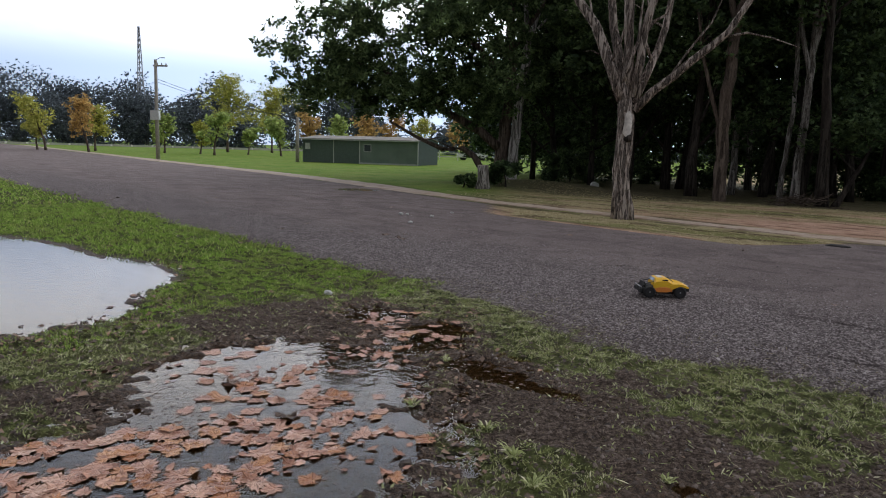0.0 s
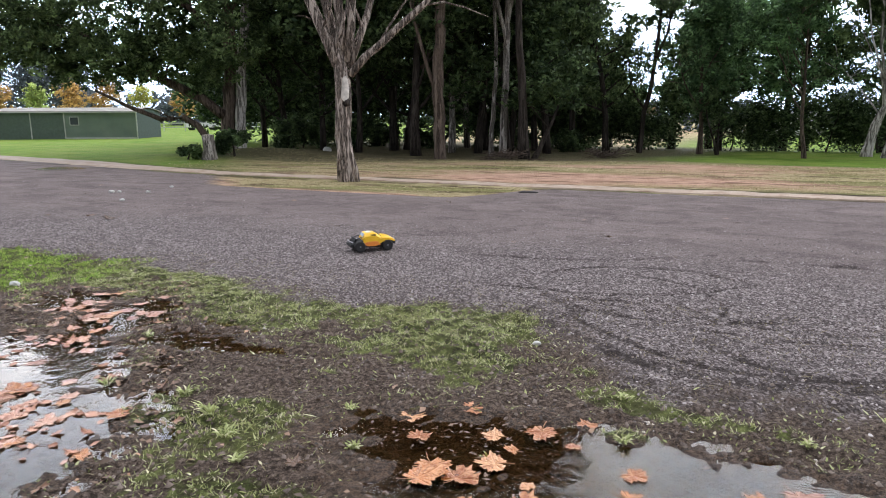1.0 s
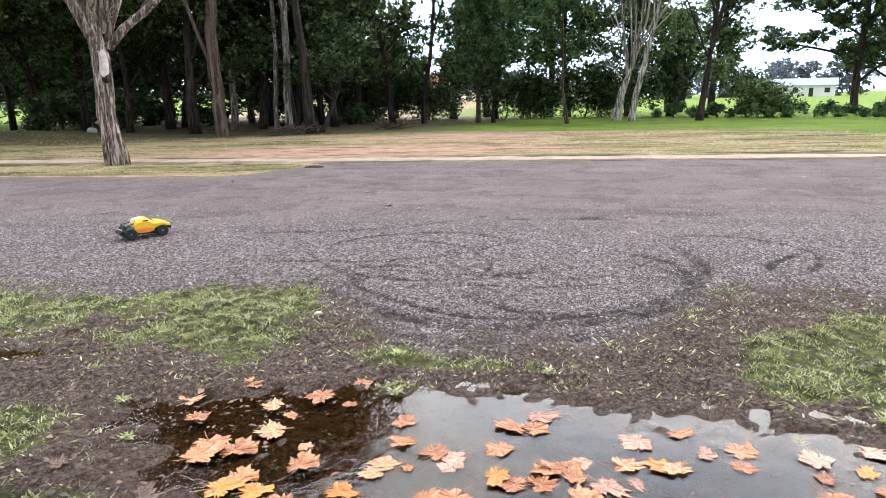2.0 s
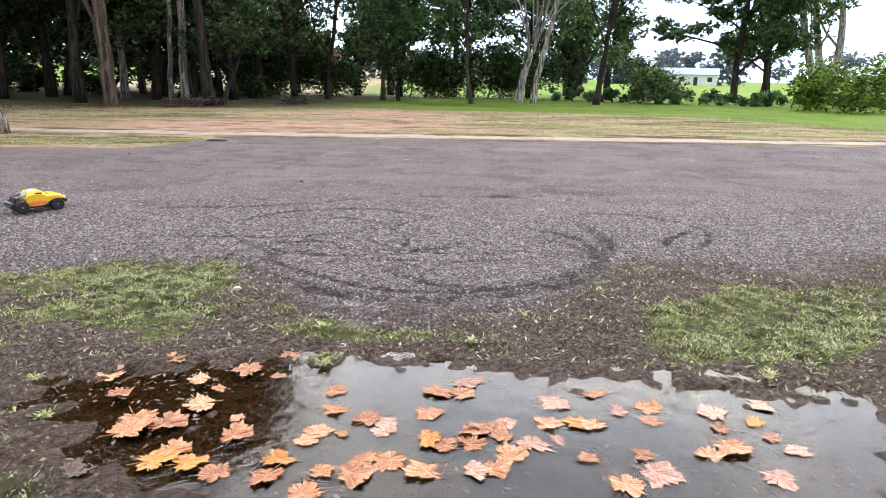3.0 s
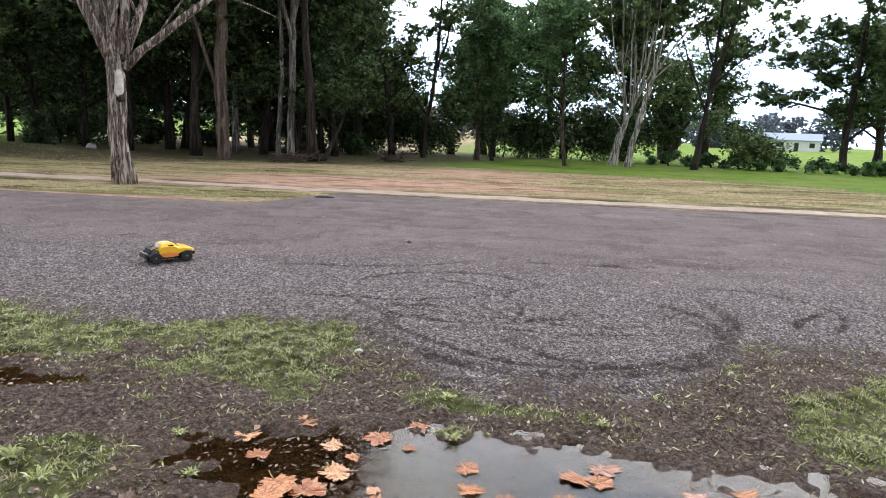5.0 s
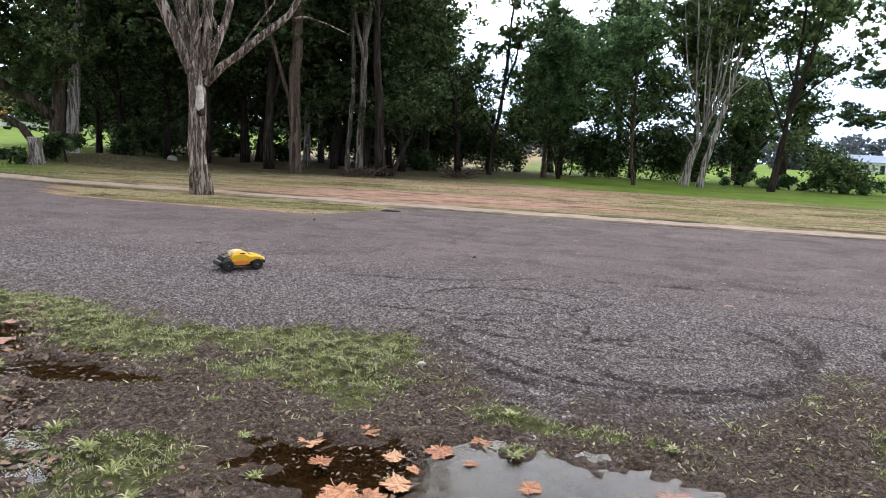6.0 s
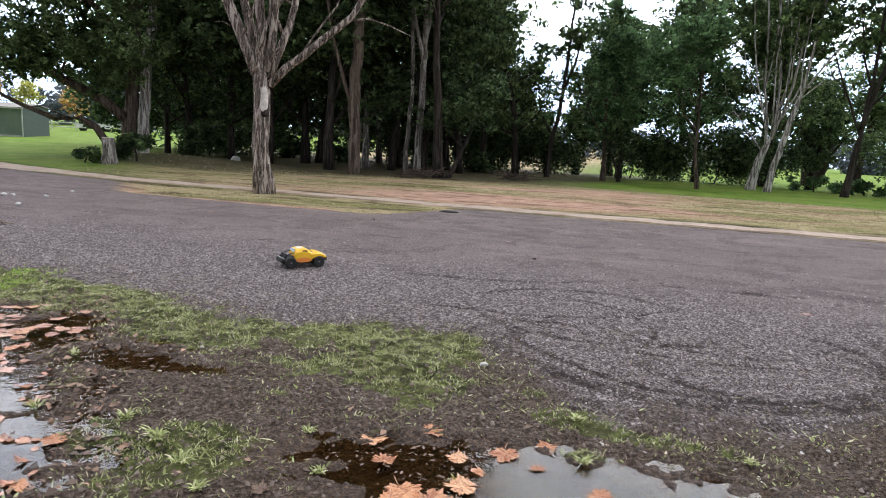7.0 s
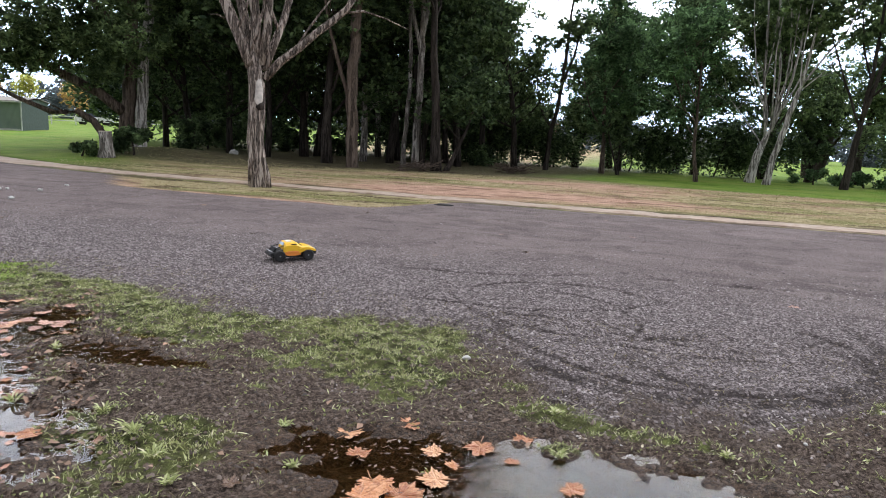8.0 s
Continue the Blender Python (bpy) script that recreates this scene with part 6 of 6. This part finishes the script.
MIDDLE_POOL = [(-0.06, 4.48), (0.18, 4.51), (0.06, 4.11), (0.28, 3.89), (0.45, 3.28), (0.41, 3.76), (0.86, 3.81), (1.02, 3.73), (0.79, 3.37), (1.15, 2.99), (1.09, 2.65), (1.47, 2.71), (1.60, 3.12), (0.69, 3.30), (1.25, 3.16), (0.86, 2.99), (1.01, 2.94), (0.88, 4.74), (0.97, 4.99), (1.09, 5.55), (1.32, 5.21), (1.52, 5.06), (1.70, 5.12), (1.34, 5.90), (0.95, 5.84), (1.27, 4.31), (0.98, 3.58), (1.28, 3.40), (0.66, 3.07), (0.79, 3.05), (0.72, 2.56), (0.33, 2.87), (0.08, 2.92), (0.07, 2.67), (-0.00, 2.55), (0.32, 2.58), (0.48, 2.65), (-0.09, 2.44), (0.61, 2.50), (1.20, 4.63)]
for k, (x, y) in enumerate(BROWN_POOL):
    kind = "gold" if k in (18, 19, 24) else "brown" if k in (29,) else "fallen"
    fallen_leaf(x, y, kind, leaf_rnd.uniform(0.16, 0.23) if k not in (5, 9, 17, 7) else 0.11, "leaves in the brown puddle")
for k, (x, y) in enumerate(BRIGHT_POOL):
    fallen_leaf(x, y, "soaked" if k % 3 == 1 else "gold" if k in (31, 5, 17, 26) else "fallen", leaf_rnd.uniform(0.12, 0.23), "leaves in the long puddle")
for k, (x, y) in enumerate(MIDDLE_POOL):
    fallen_leaf(x, y, "brown" if k in (3, 8) else "soaked" if k % 4 < 3 and k not in (9, 10, 11, 12) else "fallen", leaf_rnd.uniform(0.14, 0.20), "leaves in the middle puddle")
placed = 0
while placed < 165:
    x, y = leaf_rnd.uniform(-0.6, 1.9), leaf_rnd.uniform(2.0, 6.1)
    heap = max(math.exp(-((x - 0.2) / 0.55) ** 2 - ((y - 2.65) / 0.42) ** 2), 0.8 * math.exp(-((x - 1.2) / 0.35) ** 2 - ((y - 5.45) / 0.5) ** 2), 0.55 * math.exp(-((x - 0.75) / 0.5) ** 2 - ((y - 3.35) / 0.6) ** 2), 0.25 * math.exp(-((x - 0.2) / 0.3) ** 2 - ((y - 4.2) / 0.5) ** 2))
    if leaf_rnd.random() < heap and float(basin(np.array([x]), np.array([y]))[0]) > -0.12:
        fallen_leaf(x, y, leaf_rnd.choice(("soaked", "soaked", "soaked", "fallen")), leaf_rnd.uniform(0.12, 0.19), "leaves in the middle puddle")
        placed += 1
for x, y, kind, size in ((7.76, 3.37, "soaked", 0.15), (0.48, 10.95, "brown", 0.2), (0.8, 10.51, "brown", 0.26), (12.85, 4.1, "fallen", 0.16), (2.4, 2.25, "brown", 0.12), (5.41, 0.18, "brown", 0.10), (-3.3, 9.0, "brown", 0.3), (9.19, 7.07, "soaked", 0.11)):
    fallen_leaf(x, y, kind, size, "stray leaves on the ground", "stray faded leaf lying on the ground")

# brown litter washed up round the puddles
def litter_chance(x, y, a, s, m):
    edge = np.exp(-((basin(x, y) + 0.16) / 0.16) ** 2)
    return edge * ((x < 2.0) * 0.6 + 0.06) * (1 - smooth(5.6, 6.4, s))


def litter(count, area, seed):
    x, y, r = scatter(count, *area, litter_chance, seed)
    n = len(x)
    z = height(x, y) + 0.010
    an = r.uniform(0, 6.283, n)
    size = 0.007 + 0.026 * r.random(n) ** 2
    u = np.stack([np.cos(an), np.sin(an), r.normal(size=n) * 0.25], 1) * size[:, None]
    w = np.stack([-np.sin(an), np.cos(an), r.normal(size=n) * 0.35], 1) * (size * 0.6)[:, None]
    c = np.stack([x, y, z], 1)
    up = np.array([0, 0, 1]) * (size * 0.35)[:, None]
    k = Nodes("dead_leaf_litter")
    mat = k.set(k.ramp(k.random(True), (0.0, (0.05, 0.034, 0.024)), (0.6, (0.15, 0.095, 0.062)), (0.9, (0.28, 0.175, 0.115)), (1.0, (0.46, 0.27, 0.17))), 0.6, spec=0.3)
    tagged(new("leaf_litter", quads_mesh("leaf_litter", np.stack([c - u, c + w + up, c + u, c - w + up * 0.5], 1), mat)), "brown rotting leaf litter round the puddles", "leaf litter", kind="stuff")


litter(30000, (-7.5, 1.5, 0.8, 6.4), 421)

def leaf_drift(count, box, chance, sizes, label, seed, *stops):
    """Many small whole leaves lying over one another, joined."""
    rnd, verts, faces = random.Random(seed), [], []
    shapes = [([v.co.copy() for v in me.vertices], [tuple(p.vertices) for p in me.polygons]) for me in (LEAVES["fallen"][1], LEAVES["soaked"][3], LEAVES["brown"][0])]
    r = np.random.default_rng(seed)
    x, y = r.uniform(box[0], box[2], count), r.uniform(box[1], box[3], count)
    ok = r.random(count) < chance(x, y, basin(x, y))
    x, y = x[ok], y[ok]
    z = np.maximum(height(x, y), WATER)
    for px, py, pz in zip(x, y, z):
        co, polys = rnd.choice(shapes)
        size = rnd.uniform(*sizes)
        m = pose(px, py, pz + 0.006, rnd.uniform(-16, 16), rnd.uniform(-16, 16), rnd.uniform(0, 360)) @ Matrix.Diagonal((size * rnd.uniform(0.6, 1.1), size, size, 1))
        base = len(verts)
        verts += [tuple(m @ c) for c in co]
        faces += [tuple(base + i for i in p) for p in polys]
    me = bpy.data.meshes.new("leaf_drift")
    me.from_pydata(verts, [], faces)
    k = Nodes("drifted_leaf")
    base = k.mix(k.ramp(k.noise(30, 5, 0.7), (0.45, 0.0), (0.62, 0.7)), k.ramp(k.random(True), *stops), stops[0][1])
    me.materials.append(k.set(base, 0.55, spec=0.3))
    tagged(new("leaf_litter", me), label, "leaf litter", kind="stuff")


leaf_drift(2600, (-1.9, 1.9, 2.1, 6.6), lambda x, y, p: np.exp(-((p + 0.14) / 0.13) ** 2) * smooth(0.36, 0.58, fbm(x, y, 0.4, 73)) * (0.75 - 0.45 * (x > 1.1) * (y < 4.6)), (0.05, 0.10), "brown dead leaves washed up along the puddle's bank", 441, (0.0, (0.05, 0.032, 0.022)), (0.55, (0.15, 0.088, 0.056)), (0.85, (0.30, 0.165, 0.10)), (1.0, (0.46, 0.26, 0.16)))
leaf_drift(1500, (-0.6, 1.9, 1.9, 6.2), lambda x, y, p: (p > -0.02) * smooth(0.42, 0.60, fbm(x, y, 0.5, 75)) * 0.75, (0.05, 0.10), "small soaked leaf scraps floating in the puddle", 442, (0.0, (0.22, 0.10, 0.065)), (0.35, (0.47, 0.23, 0.145)), (1.0, (0.66, 0.41, 0.30)))

leaf_drift(420, (-16, 3.5, 0.5, 19), lambda x, y, p: (p < -0.1) * (across(x, y) < near_edge(along(x, y))) * 0.8 * smooth(0.4, 0.6, fbm(x, y, 1.5, 77)), (0.07, 0.15), "faded tan leaves strewn over the green verge", 443, (0.0, (0.14, 0.085, 0.05)), (0.5, (0.34, 0.22, 0.13)), (1.0, (0.55, 0.42, 0.28)))
leaf_drift(160, (-9, 6, 14, 19), lambda x, y, p: (across(x, y) > near_edge(along(x, y)) + 0.3) * (across(x, y) < verge_edge(along(x, y))) * 0.45, (0.06, 0.13), "stray dry leaves blown over the road", 444, (0.0, (0.10, 0.065, 0.045)), (0.6, (0.30, 0.20, 0.14)), (1.0, (0.55, 0.44, 0.34)))

# dark scraps floating on the puddles
def floating_scraps():
    r = np.random.default_rng(431)
    x, y = r.uniform(-0.6, 5.6, 40000), r.uniform(-0.6, 6.2, 40000)
    ok = (basin(x, y) > -0.02) & (height(x, y) < WATER) & (r.random(40000) < 0.1 + 0.8 * smooth(0.42, 0.6, fbm(x, y, 0.35, 33)))
    x, y = x[ok], y[ok]
    n = len(x)
    an, size = r.uniform(0, 6.283, n), 0.004 + 0.020 * r.random(n) ** 3
    u = np.stack([np.cos(an), np.sin(an), 0.1 * r.normal(size=n)], 1) * size[:, None]
    w = np.stack([-np.sin(an), np.cos(an), 0.2 * r.normal(size=n)], 1) * (size * 0.4)[:, None]
    c = np.stack([x, y, np.full(n, WATER + 0.002)], 1)
    tagged(new("floating_scraps", quads_mesh("floating_scraps", np.stack([c - u, c + w, c + u, c - w], 1), LEAF_BROWN)), "dark leaf crumbs floating on the puddles", "debris", kind="stuff")


floating_scraps()

# pale scraps and stones on the ground
for x, y, size in ((0.39, 6.55, 0.05), (4.19, 3.35, 0.03), (2.15, 4.0, 0.016), (0.43, 14.32, 0.06), (0.57, 14.33, 0.045), (1.11, 14.07, 0.045), (1.53, 15.02, 0.045), (0.76, 12.8, 0.05), (5.2, 1.5, 0.014), (5.6, 1.0, 0.012)):
    rock(x, y, size, "small pale stone lying on the ground", int(1000 * size) + int(10 * y), ROCK)


lump = rock(8.2, 11.4, 0.15, "flat dark lump of broken bitumen on the road", 9, plain("broken_bitumen", (0.03, 0.027, 0.026), 0.8))
lump.matrix_basis = pose(8.2, 11.4, level(8.2, 11.4) + 0.012, 0, 0, -45) @ Matrix.Diagonal((1.4, 0.7, 0.3, 1))


# ---- rainwater at the far edge of the road, and the kerb of the far street ----
def far_puddle(x, y):
    """A thin irregular film of water lying on the road."""
    rnd, sheet = random.Random(12), Shape()
    z = max(level(x + dx, y + dy) for dx in (-0.7, 0, 0.7) for dy in (-0.5, 0, 0.5)) + 0.006
    for k in range(26):
        an, r = 6.28318 * k / 26, rnd.uniform(0.75, 1.1)
        sheet.v.append((x + r * (0.75 * math.cos(an) + 0.25 * math.sin(an)), y + r * (0.7 * math.sin(an) - 0.35 * math.cos(an)), z))
    sheet.f = [tuple(range(26))]
    tagged(new("water", sheet.mesh("water", WATER_MAT, False)), "thin pale puddle at the edge of the road", "puddle", kind="structure")


far_puddle(-1.86, 22.8)
kerb = Shape()
for k in range(30):
    x, y = -150 + 4.3 * k, 138 + 0.75 * k
    kerb.box(x, y - 0.2, level(x, y) - 0.2, x + 4.25, y + 0.75, level(x, y) + 0.42)
tagged(new("kerb", kerb.mesh("kerb", plain("kerb_concrete", (0.5, 0.48, 0.44), 0.8), False)), "pale concrete kerb of the far street", "kerb", kind="structure")


# ---- the toy truck ----
def toy_truck(x, y, turn):
    root = thing("toy_truck", (x, y, level(x, y) + 0.006), "yellow-orange radio-controlled toy truck with black tyres", "toy truck", turn=turn)
    yellow = plain("yellow_shell", (0.85, 0.49, 0.025), 0.3, spread=0.06)
    orange = plain("orange_shell", (0.75, 0.24, 0.04), 0.35, spread=0.1)
    black = plain("black_plastic", (0.015, 0.015, 0.016), 0.5)
    rubber = plain("tyre_rubber", (0.018, 0.017, 0.017), 0.85)
    steel = plain("dull_metal", (0.25, 0.25, 0.26), 0.4, 0.7)
    white = plain("white_decal", (0.75, 0.74, 0.70), 0.4)
    glass = plain("dark_window", (0.02, 0.022, 0.025), 0.12)

    def hull(stations, mat, name, parent, label=""):
        """Rounded sections (x, half width below, half width above, z below, z above) joined front to back."""
        sh = Shape()
        for px, w0, w1, z0, z1 in stations:
            for v, z in ((-w0, z0), (-w0, z0 + 0.7 * (z1 - z0)), (-w1, z1 - 0.008), (-w1 * 0.85, z1), (w1 * 0.85, z1), (w1, z1 - 0.008), (w0, z0 + 0.7 * (z1 - z0)), (w0, z0)):
                sh.v.append((px, v, z))
        for i in range(len(stations) - 1):
            sh.f += [(8 * i + k, 8 * i + (k + 1) % 8, 8 * i + 8 + (k + 1) % 8, 8 * i + 8 + k) for k in range(8)]
        sh.f += [tuple(range(8))[::-1], tuple(8 * (len(stations) - 1) + k for k in range(8))]
        return part(name, sh.mesh(name, mat, False), parent, label)

    hull([(0.06, 0.125, 0.118, 0.09, 0.172), (0.12, 0.135, 0.124, 0.115, 0.178), (0.16, 0.140, 0.128, 0.135, 0.180), (0.20, 0.140, 0.126, 0.136, 0.174), (0.25, 0.13, 0.112, 0.12, 0.158), (0.285, 0.115, 0.095, 0.11, 0.136)], yellow, "bonnet", root)
    hull([(-0.125, 0.12, 0.085, 0.11, 0.185), (-0.105, 0.124, 0.092, 0.10, 0.226), (-0.03, 0.125, 0.097, 0.10, 0.234), (0.03, 0.125, 0.095, 0.10, 0.230), (0.05, 0.125, 0.093, 0.10, 0.222), (0.105, 0.125, 0.112, 0.10, 0.179)], yellow, "cab", root)
    hull([(-0.11, 0.124, 0.122, 0.075, 0.125), (-0.06, 0.128, 0.124, 0.065, 0.135), (0.02, 0.128, 0.124, 0.065, 0.138), (0.09, 0.126, 0.122, 0.075, 0.13)], orange, "side_panel", root, "orange lower side panels")
    hull([(-0.265, 0.085, 0.08, 0.07, 0.105), (-0.2, 0.085, 0.08, 0.07, 0.12), (-0.10, 0.085, 0.08, 0.07, 0.14)], black, "rear_tray", root)
    screen = Shape()
    screen.v = [(u + d, side * w, z + d) for d in (0.0, 0.004) for u, z, w in ((0.053, 0.220, 0.080), (0.102, 0.183, 0.098)) for side in (-1, 1)]
    screen.f = [(0, 1, 3, 2), (4, 6, 7, 5), (0, 4, 5, 1), (2, 3, 7, 6), (0, 2, 6, 4), (1, 5, 7, 3)]
    part("windscreen", screen.mesh("windscreen", glass, False), root)
    rear = Shape()
    rear.v = [(u - d, side * w, z + 0.5 * d) for d in (0.0, 0.004) for u, z, w in ((-0.108, 0.222, 0.075), (-0.126, 0.190, 0.080)) for side in (-1, 1)]
    rear.f = [(0, 2, 3, 1), (4, 5, 7, 6), (0, 1, 5, 4), (2, 6, 7, 3), (0, 4, 6, 2), (1, 3, 7, 5)]
    part("rear_window", rear.mesh("rear_window", plain("pale_blue_window", (0.30, 0.36, 0.46), 0.25), False), root)
    for side in (-1, 1):
        part("side_window", Shape().box(-0.03, side * 0.110 - 0.010, 0.182, 0.035, side * 0.110 + 0.006, 0.212).mesh("side_window", glass, False), root)
        part("decal", Shape().box(-0.105, side * 0.118 - 0.006, 0.11, -0.07, side * 0.118 + 0.006, 0.165).mesh("decal", white, False), root)
        part("headlight", Shape().box(0.268, side * 0.075 - 0.022, 0.128, 0.284, side * 0.075 + 0.022, 0.143).mesh("headlight", white, False), root)
        part("roll_bar", Shape().tube([(-0.28, side * 0.09, 0.10), (-0.20, side * 0.09, 0.165), (-0.10, side * 0.085, 0.19)], [0.006, 0.006, 0.006], 6).mesh("roll_bar", black), root)
    part("rear_rail", Shape().tube([(-0.275, -0.12, 0.12), (-0.285, 0, 0.125), (-0.275, 0.12, 0.12)], [0.009] * 3, 6).mesh("rear_rail", steel), root)
    part("rear_bumper", Shape().box(-0.295, -0.115, 0.065, -0.27, 0.115, 0.10).mesh("rear_bumper", black, False), root)
    part("front_bumper", Shape().box(0.262, -0.10, 0.075, 0.298, 0.10, 0.112).mesh("front_bumper", black, False), root)
    part("chassis", Shape().box(-0.25, -0.06, 0.035, 0.25, 0.06, 0.06).mesh("chassis", black, False), root)
    part("battery_box", Shape().box(-0.22, -0.05, 0.115, -0.145, 0.05, 0.155).mesh("battery_box", steel, False), root)
    part("shock_tower", Shape().box(-0.235, -0.09, 0.10, -0.222, 0.09, 0.175).mesh("shock_tower", black, False), root)
    part("spare_decal", Shape().box(-0.07, -0.06, 0.225, -0.01, 0.06, 0.2365).mesh("spare_decal", white, False), root, "pale sticker on the roof")
    for u in (-0.18, 0.18):
        for side in (-1, 1):
            v = side * 0.122
            tyre = Shape()
            prof = [(-0.036, 0.044), (-0.040, 0.058), (-0.030, 0.068), (0.030, 0.068), (0.040, 0.058), (0.036, 0.044)]
            n = 24
            for k in range(n):
                an = 6.28318 * k / n
                lug = 0.0025 if k % 2 else -0.001
                tyre.v += [(u + (r + lug * (r > 0.05)) * math.cos(an), v + w, 0.068 + (r + lug * (r > 0.05)) * math.sin(an)) for w, r in prof]
            m = len(prof)
            tyre.f = [(m * k + j, m * ((k + 1) % n) + j, m * ((k + 1) % n) + j + 1, m * k + j + 1) for k in range(n) for j in range(m - 1)]
            wheel = part("wheel", tyre.mesh("tyre", rubber), root)
            rim = Shape().tube([(u, v - 0.03, 0.068), (u, v + side * 0.024, 0.068)], [0.045, 0.045], 16)
            part("rim", rim.mesh("rim", black, False), wheel)
            part("hub", Shape().tube([(u, v + side * 0.02, 0.068), (u, v + side * 0.036, 0.068)], [0.014, 0.009], 8).mesh("hub", steel, False), wheel)
    root.matrix_basis = root.matrix_basis @ Matrix.Scale(0.88, 4)
    return root


toy_truck(3.87, 6.77, 2)
